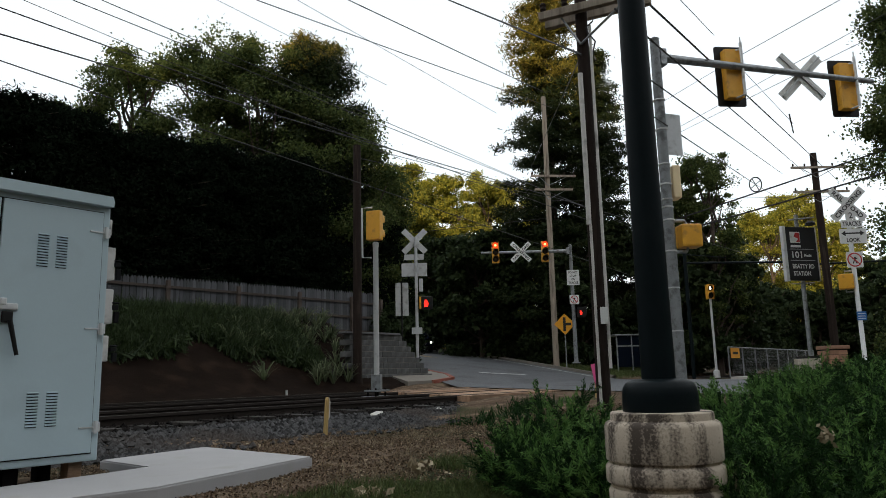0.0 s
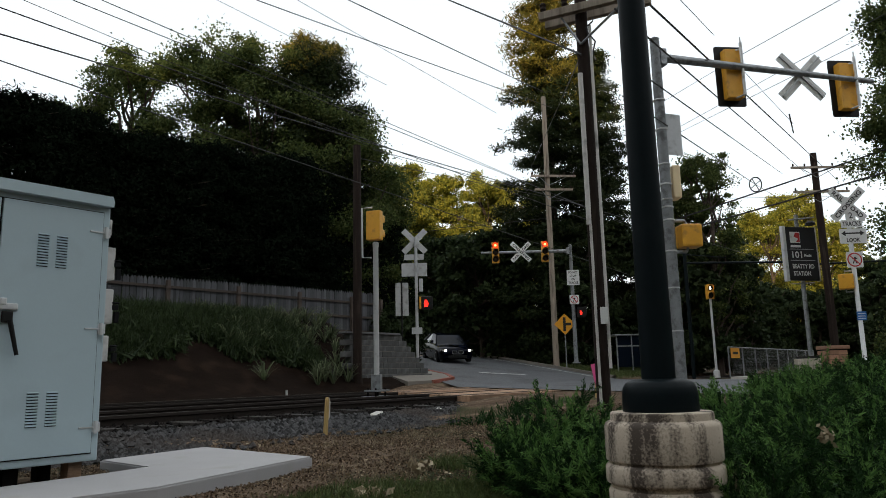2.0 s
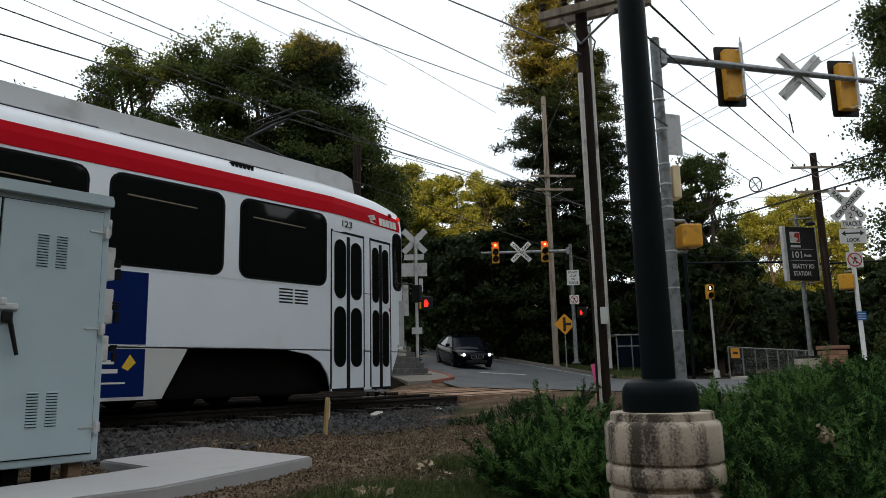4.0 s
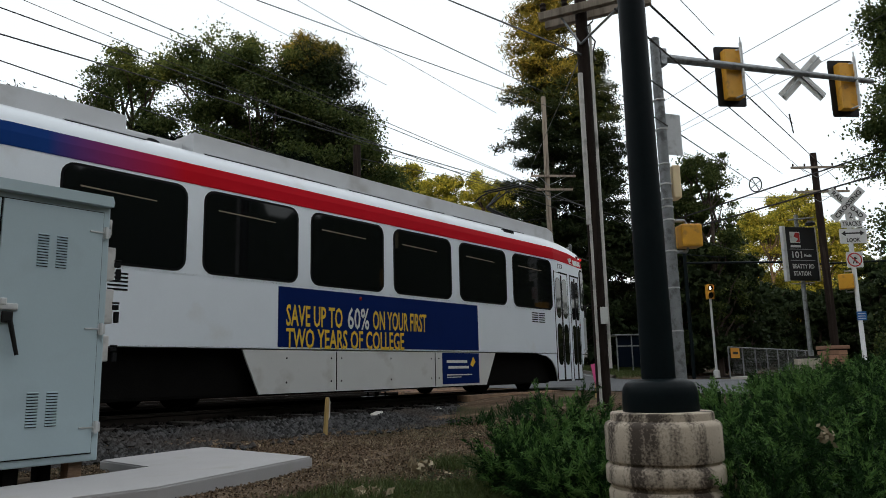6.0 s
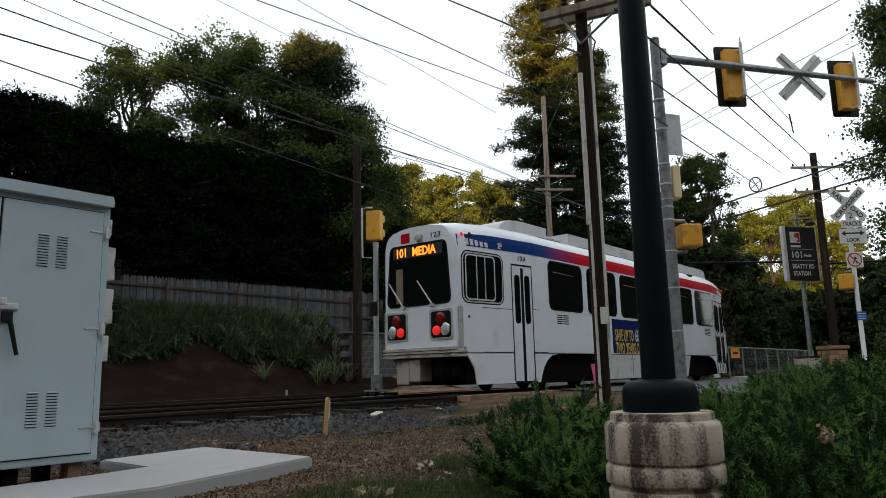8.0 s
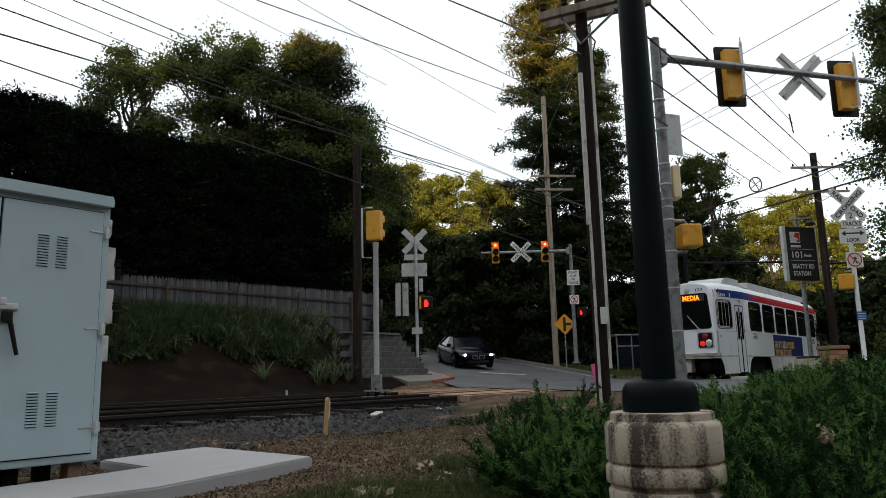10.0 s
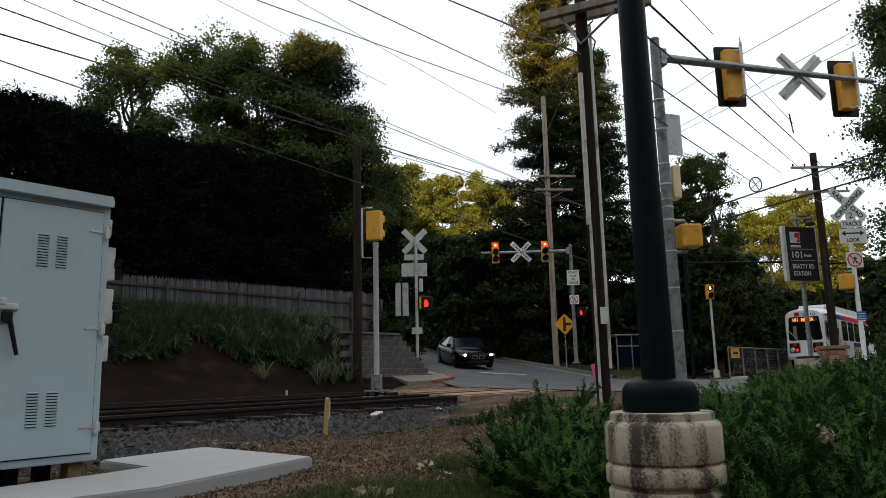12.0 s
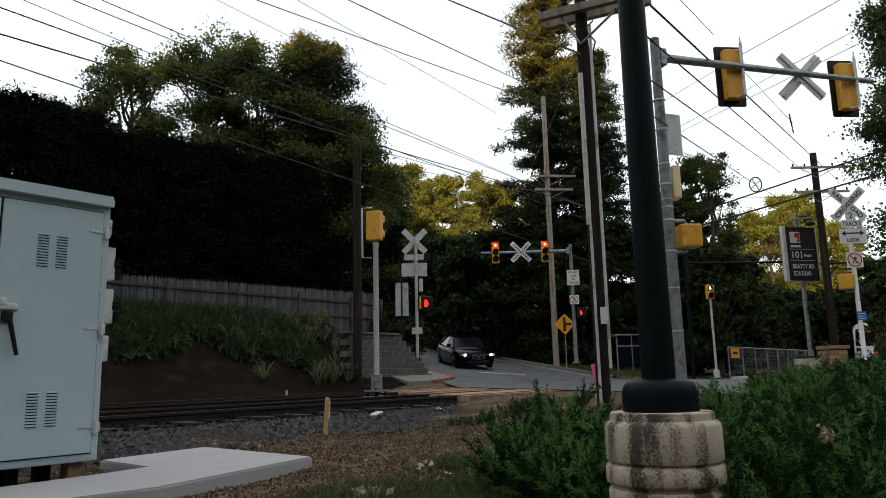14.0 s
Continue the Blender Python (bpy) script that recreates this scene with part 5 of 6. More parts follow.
def wood_pole(name, label, at, h, r0, r1, mat, arms=(), lean=(0, 0), az=0):
    t = thing(name, label, "utility pole", at, "utility poles")
    part("pole", Geo().rod((0, 0, -0.4), (lean[0], lean[1], h), r0, r1, 14), MAT[mat], t, smooth=True)
    for z, le, a, off in arms:
        m = pose(lean[0] * z / h, lean[1] * z / h, z, 0, 0, a)
        c = part("crossarm", Geo().box((-le / 2 + off, -r1 - 0.12, -0.06), (le / 2 + off, -r1 - 0.02, 0.06), m, 0.008), MAT["wood_grey"], t, "weathered wooden crossarm")
        part("brace", Geo().rod((-le * 0.3 + off, -r1 - 0.03, -0.05), (0, -r1 - 0.02, -0.55), 0.018, 0.018, 6, m).rod((le * 0.3 + off, -r1 - 0.03, -0.05), (0, -r1 - 0.02, -0.55), 0.018, 0.018, 6, m), MAT["steel"], c, "steel brace")
        for k in (-0.46, -0.25, 0.25, 0.46):
            part("insulator", Geo().lathe([(0.02, 0), (0.05, 0.05), (0.035, 0.09), (0.05, 0.12), (0.02, 0.16)], 12, m @ pose(le * k + off, -r1 - 0.07, 0.06)), MAT["wood_pole"], c)
    return t


def toward(az_deg):
    """Turn of a sign whose face (its -y side) looks toward that compass angle."""
    return az_deg + 90


FACE = 218.7  # the way back to the camera


def stop_symbol(parent, m, s):
    """The lit red palm of a pedestrian signal, as plain bars."""
    g = Geo().box((-0.45 * s, -0.006, -0.9 * s), (0.4 * s, 0.0, 0.05 * s), m, 0.003)
    for k in range(4):
        g.box(((-0.45 + k * 0.22) * s, -0.006, 0.0), ((-0.29 + k * 0.22) * s, 0.0, (0.75 if k in (1, 2) else 0.55) * s), m)
    g.box((0.36 * s, -0.006, -0.55 * s), (0.55 * s, 0.0, 0.15 * s), m @ pose(0, 0, 0, 0, 12, 0))
    part("stop_symbol", g, MAT["stop_red"], parent, "lit red stop symbol")


def place_poles():
    # near mast with the long arm over the road: seen from behind
    m = build_mast_arm(pose(13.23, 5.08, -0.3), 7.2, 5.6, -33.0, (1.98, 5.04), 3.64, 0.115, 6.82, 1, "galvanised signal mast whose arm carries two yellow signals", rise=0.1, turn=-12.0)
    part("sign_blank", Geo().prism(rounded(-0.25, -0.42, 0.25, 0.42, 0.03), 0, 0.006, "y", pose(0.2, -0.1, 5.25, 0, 0, -33)), MAT["sign_back"], m, "bare back of a sign plate")
    for z in (1.4, 2.2, 2.9, 3.5, 3.75, 3.9, 4.2, 4.6, 5.3, 5.9):
        part("band", Geo().lathe([(0.11, z), (0.118, z + 0.005), (0.118, z + 0.025), (0.11, z + 0.03)], 24), MAT["silver"], m)
    b = part("walk_signal", Geo().box((0.18, -0.16, 2.98), (0.58, 0.2, 3.42), pose(0, 0, 0, 0, 0, -48), 0.04), MAT["yellow"], m, "yellow pedestrian signal housing seen from behind")
    part("bracket", Geo().pipe([(0.0, 0, 3.5), (0.3, 0, 3.5), (0.34, 0, 3.42)], 0.03, 10, pose(0, 0, 0, 0, 0, -48)), MAT["steel"], b)
    part("bracket", Geo().pipe([(0, 0, 2.9), (0.3, 0, 2.9), (0.34, 0, 2.98)], 0.03, 10, pose(0, 0, 0, 0, 0, -48)), MAT["steel"], b)
    part("side_signal", Geo().box((0.14, -0.02, 3.95), (0.3, 0.3, 4.6), pose(0, 0, 0, 0, 0, -51), 0.03), MAT["cream"], m, "yellow signal housing seen edge on, sunlight in its pale colour")
    # far mast, facing the camera
    f = build_mast_arm(pose(32.11, 17.5, 0.82), 5.9, 4.5, 128.5, (1.28, 3.78), 2.5, 0.1, 5.6, 1, "galvanised signal mast with two lit red signals over the road", plate=0.0, rise=0.0)
    s = flat_sign("text_sign", f, pose(-0.1, -0.13, 4.22, 0, 0, toward(FACE)), 0.62, 0.76, "sign_white", "white sign reading do not stop on tracks")
    sign_text(s, pose(-0.1, -0.13, 4.22, 0, 0, toward(FACE)), (("DO NOT", 0, 0.26, 0.11, 0.45), ("STOP", 0, 0.09, 0.11, 0.34), ("ON", 0, -0.08, 0.11, 0.18), ("TRACKS", 0, -0.26, 0.11, 0.48)))
    k = pose(-0.1, -0.13, 3.12, 0, 0, toward(FACE))
    no_walk(flat_sign("no_walking_sign", f, k, 0.46, 0.46, "sign_white", "white square sign with red prohibition ring"), k, 0.2)
    pb = part("walk_signal", Geo().box((0.2, -0.12, 2.25), (0.62, 0.16, 2.75), pose(0, 0, 0, 0, 0, toward(FACE)), 0.03), MAT["black"], f, "black pedestrian signal")
    stop_symbol(pb, pose(0, 0, 0, 0, 0, toward(FACE)) @ pose(0.34, -0.13, 2.48), 0.13)
    # warning diamond on the far pole
    k = pose(33.3, 18.7, 2.85, 0, 0, toward(FACE))
    d = thing("junction_sign", "yellow diamond side-road warning sign on a wooden pole", "sign", k)
    part("plate", Geo().prism([(-0.55, 0), (0, -0.55), (0.55, 0), (0, 0.55)], 0, 0.006), MAT["sign_yellow"], d)
    part("pictogram", Geo().box((-0.09, -0.008, -0.36), (0.05, -0.003, 0.36)).box((0.05, -0.008, -0.07), (0.33, -0.003, 0.07)), MAT["sign_black"], d, "black side-road symbol")
    part("post", Geo().rod((0, 0.05, -2.2), (0, 0.05, 0.3), 0.03), MAT["steel"], d)
    # signal between the tracks
    t = thing("track_signal", "two-lamp yellow signal on a slim silver post", "railway signal", pose(12.26, 11.88, 0))
    part("post", Geo().lathe([(0.065, 0.3), (0.065, 3.45), (0.075, 3.47), (0.075, 3.56), (0.04, 3.58)], 20), MAT["silver"], t, smooth=True)
    part("base_box", Geo().box((-0.11, -0.11, 0.12), (0.11, 0.11, 0.46), pose(0, 0, 0, 0, 0, 30), 0.015), MAT["steel"], t)
    part("side_box", Geo().box((0.115, -0.09, 0.17), (0.18, 0.09, 0.42), pose(0, 0, 0, 0, 0, 30), 0.01), MAT["sign_back"], t)
    part("base_plate", Geo().box((-0.24, -0.18, 0.07), (0.24, 0.18, 0.11), None, 0.01), MAT["steel"], t)
    part("lower_plate", Geo().box((-0.32, -0.2, -0.06), (0.32, 0.2, -0.03), None, 0.008), MAT["steel"], t)
    for bx, by in ((-0.16, -0.12), (0.16, -0.12), (-0.16, 0.12), (0.16, 0.12)):
        part("anchor_bolt", Geo().rod((bx, by, -0.2), (bx, by, 0.15), 0.022, 0.022, 8), MAT["underframe"], t)
    build_head(t, pose(-0.02, 0.0, 3.97, 0, 0, -72), 1, False, 0.0, 2)
    part("conduit", Geo().pipe([(-0.08, 0.06, 3.2), (-0.24, 0.2, 3.2), (-0.25, 0.21, 4.4), (-0.06, 0.05, 4.42)], 0.022, 8), MAT["silver"], t, "bent conduit loop")
    # far crossbuck post seen from behind
    t = thing("crossbuck_post", "silver crossing post with crossbuck and sign backs", "crossing sign", pose(21.18, 18.34, 0.08))
    part("post", Geo().lathe([(0.26, 0), (0.25, 0.06), (0.12, 0.4), (0.06, 0.46), (0.06, 5.7)], 20), MAT["sign_back"], t, smooth=True)
    k = pose(0.02, 0.08, 5.55, 0, 0, toward(FACE))
    build_buck(t, k, 1, 0.62, False)
    for name, x, z, w, h, lab in (("plate_back", 0.0, 4.92, 0.78, 0.22, "bare back of a small sign"), ("plate_back", 0.0, 4.42, 1.0, 0.52, "bare back of a wide sign")):
        flat_sign(name, t, pose(0.03, 0.12, z, 0, 0, toward(FACE)) @ pose(x, 0, 0), w, h, "sign_back", lab, 0.02)
    for x in (-0.5, -0.23):
        flat_sign("gate_board_back", t, pose(0.03, 0.3, 3.28, 0, 0, toward(FACE)) @ pose(x, 0, 0), 0.24, 1.3, "sign_back", "pale narrow board", 0.02)
    part("board_post", Geo().rod((0, 0, 0), (0, 0, 4.0), 0.03, 0.03, 8, pose(-0.25, 0.55, 0.0)), MAT["black"], t)
    pb = part("walk_signal", Geo().box((0.12, -0.12, 2.86), (0.62, 0.2, 3.34), pose(0, 0, 0, 0, 0, toward(FACE)), 0.03), MAT["black"], t, "black pedestrian signal with a lit red symbol")
    stop_symbol(pb, pose(0, 0, 0, 0, 0, toward(FACE)) @ pose(0.37, -0.13, 3.08), 0.17)
    part("side", Geo().box((0.11, -0.13, 2.87), (0.18, -0.1, 3.33), pose(0, 0, 0, 0, 0, toward(FACE))), MAT["yellow"], pb)
    part("bell_box", Geo().box((0.1, 0.0, 3.55), (0.25, 0.15, 4.05), pose(0, 0, 0, 0, 0, toward(FACE)), 0.02), MAT["sign_back"], t)
    part("small_plate", Geo().box((-0.2, -0.1, 1.9), (0.2, -0.08, 2.15), pose(0, 0, 0, 0, 0, toward(FACE)), 0.004), MAT["sign_back"], t)
    # near-right crossbuck facing the camera
    t = thing("crossbuck_post", "white crossing post with lettered crossbuck and two-tracks plate", "crossing sign", pose(22.76, 3.58, 0.2))
    part("post", Geo().lathe([(0.12, -0.3), (0.1, 0.3), (0.062, 0.35), (0.058, 4.9)], 18), MAT["silver"], t, smooth=True)
    turn = toward(FACE - 4)
    build_buck(t, pose(-0.02, -0.02, 4.68, 0, 0, turn), -1, 0.61)
    k = pose(-0.04, -0.08, 4.12, 0, 0, turn)
    s = flat_sign("two_tracks_plate", t, k, 0.58, 0.22, "sign_white", "white plate reading tracks", 0.02)
    sign_text(s, k, (("TRACKS", 0, 0, 0.13, 0.5),))
    k = pose(-0.04, -0.08, 4.36, 0, 0, turn)
    s = flat_sign("count_plate", t, k, 0.26, 0.24, "sign_white", "small white plate with the figure 2", 0.02)
    sign_text(s, k, (("2", 0, 0, 0.17, 0.1),))
    k = pose(-0.02, -0.08, 3.77, 0, 0, turn)
    s = flat_sign("look_sign", t, k, 0.74, 0.42, "sign_white", "white sign reading look with a double arrow", 0.04)
    part("arrow", Geo().prism([(-0.31, 0.08), (-0.2, 0.16), (-0.2, 0.1), (0.2, 0.1), (0.2, 0.16), (0.31, 0.08), (0.2, 0.0), (0.2, 0.06), (-0.2, 0.06), (-0.2, 0.0)], -0.004, -0.001, "y", k), MAT["sign_black"], s, "black double arrow")
    sign_text(s, k, (("LOOK", 0, -0.11, 0.11, 0.36),))
    k = pose(-0.04, -0.05, 3.1, 0, 0, turn)
    no_walk(flat_sign("no_walking_sign", t, k, 0.44, 0.44, "sign_white", "white square sign with red prohibition ring"), k, 0.2)
    y = part("walk_signal", Geo().box((-0.42, -0.15, 2.3), (-0.04, 0.2, 2.72), pose(0, 0, 0, 0, 0, turn - 25), 0.03), MAT["yellow"], t, "yellow pedestrian signal housing")
    part("bracket", Geo().pipe([(-0.25, 0, 2.72), (-0.25, 0, 2.8), (0, 0, 2.8)], 0.02, 8, pose(0, 0, 0, 0, 0, turn - 25)).pipe([(-0.25, 0, 2.3), (-0.25, 0, 2.22), (0, 0, 2.22)], 0.02, 8, pose(0, 0, 0, 0, 0, turn - 25)), MAT["steel"], y)
    k = pose(-0.05, -0.06, 1.54, 0, 0, turn)
    s = flat_sign("notice_plate", t, k, 0.26, 0.24, "sign_blue", "small blue notice plate", 0.02)
    for z in (0.05, -0.02, -0.08):
        part("text_bar", Geo().box((-0.1, -0.004, z), (0.1, -0.002, z + 0.02), k), MAT["sign_white"], s)
    # pedestrian-height track signal beyond the crossing
    t = thing("track_signal", "small yellow two-lamp signal on a slim silver post", "railway signal", pose(35.9, 12.0, -0.05))
    part("post", Geo().lathe([(0.16, 0), (0.14, 0.35), (0.06, 0.4), (0.055, 3.85)], 16), MAT["silver"], t, smooth=True)
    h = build_head(t, pose(0, 0, 4.18, 0, 0, FACE - 90), 1, False, 0.0, 2)
    part("lit_bar", Geo().box((-0.02, 0.12, 0.12), (0.04, 0.14, 0.25), pose(0, 0, 4.16, 0, 0, FACE - 90)), MAT["lamp_white"], h, "lit vertical bar aspect")
    # station name sign
    t = thing("station_sign", "black station sign with white lettering on a post", "sign", pose(30.55, 6.6, 0.3))
    turn = toward(FACE + 14)
    part("post", Geo().rod((0, 0, 0), (0, 0, 6.0), 0.085, 0.08, 14), MAT["steel"], t, smooth=True)
    part("bracket", Geo().rod((-0.5, -0.1, 5.75), (0.75, -0.1, 5.9), 0.03, 0.03, 8, pose(0, 0, 0, 0, 0, turn)).rod((-0.6, -0.05, 3.25), (0.5, -0.05, 3.3), 0.02, 0.02, 8, pose(0, 0, 0, 0, 0, turn)), MAT["steel"], t)
    k = pose(0, 0, 4.42, 0, 0, turn)
    bd = part("board", Geo().box((-0.72, -0.2, -1.05), (0.62, -0.06, 1.05), k, 0.01), MAT["sign_black"], t, "black sign board")
    part("edge", Geo().box((-0.86, -0.2, -1.08), (-0.722, -0.04, 1.08), k, 0.01), MAT["silver"], bd, "silver edge strip")
    part("edge", Geo().box((0.622, -0.2, -1.08), (0.68, -0.04, 1.08), k, 0.01), MAT["silver"], bd, "silver edge strip")
    e = part("emblem", Geo().box((-0.55, -0.21, 0.42), (-0.1, -0.2, 0.85), k), MAT["sign_white"], bd, "white square badge with a red swoosh")
    part("swoosh", Geo().prism([(-0.3, 0.82), (-0.12, 0.82), (-0.12, 0.45), (-0.3, 0.45), (-0.18, 0.58), (-0.38, 0.66)], -0.214, -0.211, "y", k), MAT["sign_red"], e)
    part("operator_bar", Geo().box((-0.55, -0.206, 0.24), (-0.1, -0.2, 0.33), k), MAT["sign_white"], bd)
    for z in (0.16, -0.28):
        part("rule", Geo().box((-0.6, -0.206, z), (0.5, -0.2, z + 0.02), k), MAT["sign_back"], bd)
    sign_text(bd, k @ pose(0, -0.2, 0), (("101", -0.3, -0.05, 0.26, 0.44), ("Media", 0.18, -0.07, 0.1, 0.34), ("BEATTY RD", -0.06, -0.5, 0.17, 0.98), ("STATION", -0.15, -0.78, 0.17, 0.78)), "sign_white", 0.006)
    part("sign_lamp", Geo().lathe([(0.18, 0), (0.18, 0.08), (0.1, 0.16)], 14, k @ pose(0.32, -0.35, 1.1)), MAT["black"], t, "black gooseneck lamp over the sign")


def place_utility():
    t = wood_pole("utility_pole", "dark timber utility pole with white conduits", pose(9.22, 4.63, -0.3), 7.0, 0.1, 0.085, "wood_pole", ((6.02, 1.6, -78, 0.2),))
    for dx, r, z0, z1, mat in ((-0.095, 0.036, 2.75, 5.0, "conduit"), (-0.075, 0.02, -0.1, 2.75, "conduit"), (0.085, 0.022, 0.75, 5.75, "conduit")):
        part("conduit", Geo().rod((dx * 0.62 - 0.09, dx * -0.78 - 0.08, z0), (dx * 0.62 - 0.09, dx * -0.78 - 0.08, z1), r, r, 14), MAT[mat], t, "pale plastic conduit", smooth=True)
    part("crossarm", Geo().box((-0.6, 0.1, -0.06), (1.0, 0.2, 0.06), pose(0, 0, 6.02, 0, 0, -78), 0.008), MAT["wood_grey"], t, "weathered wooden crossarm")
    part("tag", Geo().box((-0.04, -0.2, 1.35), (0.06, -0.17, 1.58), pose(0, 0, 0, 0, 0, -45), 0.004), MAT["sign_white"], t, "pale pole tag")
    part("cable_loop", Geo().pipe([(0.1 * math.sin(i), -0.15 - 0.05 * math.cos(i * 2), 5.2 + 0.1 * i) for i in range(8)], 0.012, 6), MAT["wire"], t)
    t = wood_pole("utility_pole", "tall weathered timber utility pole beside the hill road", pose(35.0, 20.3, 0.8), 15.4, 0.17, 0.13, "wood_grey", ((10.6, 2.6, -45, 0.3), (9.8, 2.2, -45, 0.3)))
    wood_pole("utility_pole", "dark timber pole standing before the retaining wall", pose(17.28, 17.62, 0.05), 8.4, 0.16, 0.13, "wood_pole")
    wood_pole("utility_pole", "dark timber utility pole with two crossarms by the station", pose(42.3, 7.95, 0.4), 11.4, 0.22, 0.17, "wood_pole", ((10.55, 3.0, -51, 0.1), (9.2, 3.0, -51, 0.1)))
    t = thing("catenary_bracket_pole", "dark green steel pole with a long catenary bracket", "catenary pole", pose(32.6, 11.9, 0))
    part("pole", Geo().rod((0, 0, -0.2), (0, 0, 6.2), 0.09, 0.08, 12), MAT["black_paint"], t)
    part("bracket", Geo().rod((0, 0, 5.2), (1.9, -3.9, 5.0), 0.05, 0.05, 8).rod((0, 0, 5.6), (0.8, -1.6, 5.35), 0.025, 0.025, 6), MAT["black_paint"], t)
    t = thing("catenary_bracket_pole", "slim dark steel pole beyond the station sign", "catenary pole", pose(44.0, 4.0, 0.3))
    part("pole", Geo().rod((0, 0, -0.2), (0, 0, 6.5), 0.09, 0.08, 12), MAT["black_paint"], t)
    part("bracket", Geo().rod((0, 0, 5.4), (-1.2, 6.0, 5.6), 0.05, 0.05, 8), MAT["black_paint"], t)


# each: two points on the wire, how far it runs on before and after them, radius
WIRES = [
    ((3.9, 12, 6.3), (12.5, 12, 6.1), 20, 12, 0.011), ((3.3, 10.1, 5.0), (10.0, 10.1, 5.16), 20, 60, 0.011), ((5.3, 16, 7.1), (17.5, 16, 6.4), 16, 18, 0.014), ((5.8, 13.9, 7.9), (18.9, 13.9, 7.5), 16, 16, 0.01), ((6.5, 14.2, 8.3), (19.9, 14.2, 7.7), 16, 16, 0.01), ((5.8, 16, 8.6), (9.9, 16, 8.3), 12, 8, 0.008),
    ((9.5, 13, 9.1), (21, 13, 10.1), 16, 2, 0.012), ((9.5, 10.1, 8.1), (16.6, 10.1, 8.4), 16, 1, 0.011), ((9.2, 14, 9.3), (11.0, 14, 9.2), 6, 4, 0.006), ((9.8, 12, 8.9), (12.8, 12, 8.7), 6, 5, 0.006),
    ((11.2, 8.5, 8.1), (9.1, 4.6, 5.0), 8, 0, 0.015), ((9.7, 3.8, 5.8), (42.3, 7.9, 11.5), 3, 30, 0.018), ((12, 4.2, 5.7), (41.6, 8.8, 11.3), 4, 30, 0.014), ((11.8, 4.4, 5.2), (32.1, 7.9, 9.1), 3, 12, 0.012), ((13.9, 5.1, 5.2), (31.8, 8.3, 8.1), 4, 0, 0.013), ((31.8, 8.3, 8.1), (43.7, 9.5, 9.3), 0, 8, 0.01),
    ((10.1, 3.4, 5.8), (14.5, 4.3, 7.2), 3, 0, 0.006), ((18.5, 2.5, 9.0), (21.2, 5.5, 9.5), 4, 0, 0.009), ((21.2, 5.5, 9.5), (25.9, 9.2, 10.7), 0, 12, 0.008), ((19.1, 1.7, 8.6), (25.5, 6.6, 10.0), 4, 14, 0.009), ((19.1, 1.7, 8.2), (25.5, 6.5, 9.7), 4, 14, 0.009), ((16.9, 4.4, 7.2), (24.2, 5.0, 8.0), 0, 0, 0.007),
    ((28.3, 3.0, 7.7), (29.5, 11.2, 6.6), 6, 1, 0.03), ((28.3, 3.1, 6.9), (29.6, 11.0, 6.1), 6, 1, 0.034), ((9.1, 4.6, 5.0), (34.4, 21.0, 11.9), 0, 0, 0.009), ((17.6, 17.2, 8.3), (34.1, 21.4, 10.7), 0, 1, 0.012), ((17.4, 17.6, 8.0), (35, 20.3, 10.2), 0, 0, 0.012), ((35, 20.3, 9.0), (29, 42, 9.0), 0, 4, 0.018), ((35, 20.3, 10.0), (46, 14, 11), 0, 10, 0.014),
]


def string_wires():
    for a, b, before, after, r in WIRES:
        a, b = Vector(a), Vector(b)
        d = (b - a).normalized()
        a, b = a - d * before, b + d * after
        pts = [a.lerp(b, i / 10) for i in range(11)]
        tagged(part("overhead_wire", Geo().pipe(pts, r, 5), MAT["wire"]), "dark overhead wire strung between poles", "wire", "overhead wires")
    g = Geo()
    for i in range(20):
        a0, a1 = 2 * math.pi * i / 20, 2 * math.pi * (i + 1) / 20
        g.rod((0.36 * math.cos(a0), 0, 0.3 * math.sin(a0)), (0.36 * math.cos(a1), 0, 0.3 * math.sin(a1)), 0.025, 0.025, 6)
    g.rod((0, 0, -0.3), (0, 0, 0.3), 0.018).rod((-0.36, 0, 0), (0.36, 0, 0), 0.018)
    tagged(part("cable_hoop", g, MAT["wire"], at=pose(31.8, 8.3, 8.1, 0, -35, -30)), "dark oval hoop hanging on an overhead cable", "cable fitting")
    for a, b in (((23.3, 4.9, 8.05), (24.3, 5.05, 7.75)),):
        tagged(part("wire_insulator", Geo().rod(a, b, 0.022, 0.018, 8), MAT["wire"]), "dark rod insulator on a thin wire", "insulator")


def place_fence():
    """Picket fence on top of the bank."""
    t = thing("picket_fence", "grey weathered timber picket fence above the bank", "fence")
    pk = Geo().prism([(-0.055, 0), (0.055, 0), (0.055, 1.72), (0.0, 1.82), (-0.055, 1.72)], -0.012, 0.012).mesh("picket", MAT["fence"])
    post = Geo().box((-0.06, -0.06, 0), (0.06, 0.06, 1.8), None, 0.01).mesh("fence_post", MAT["fence_post"])
    x = 6.5
    while x < 22.9:
        part("picket", pk, None, t, at=pose(x, 22.0 + random.uniform(-0.008, 0.008), 1.98 + (x - 11) * 0.017 + random.uniform(-0.02, 0.02), 0, random.uniform(-0.6, 0.6)))
        x += 0.118
    for x in [7.3, 10.0, 12.8, 15.55, 18.35, 21.15, 22.9]:
        part("fence_post", post, None, t, at=pose(x, 21.9, 1.92))
    for z in (2.25, 2.85, 3.45):
        part("fence_rail", Geo().box((6.5, 21.93, z), (22.9, 21.97, z + 0.09), None, 0.006), MAT["fence_post"], t)


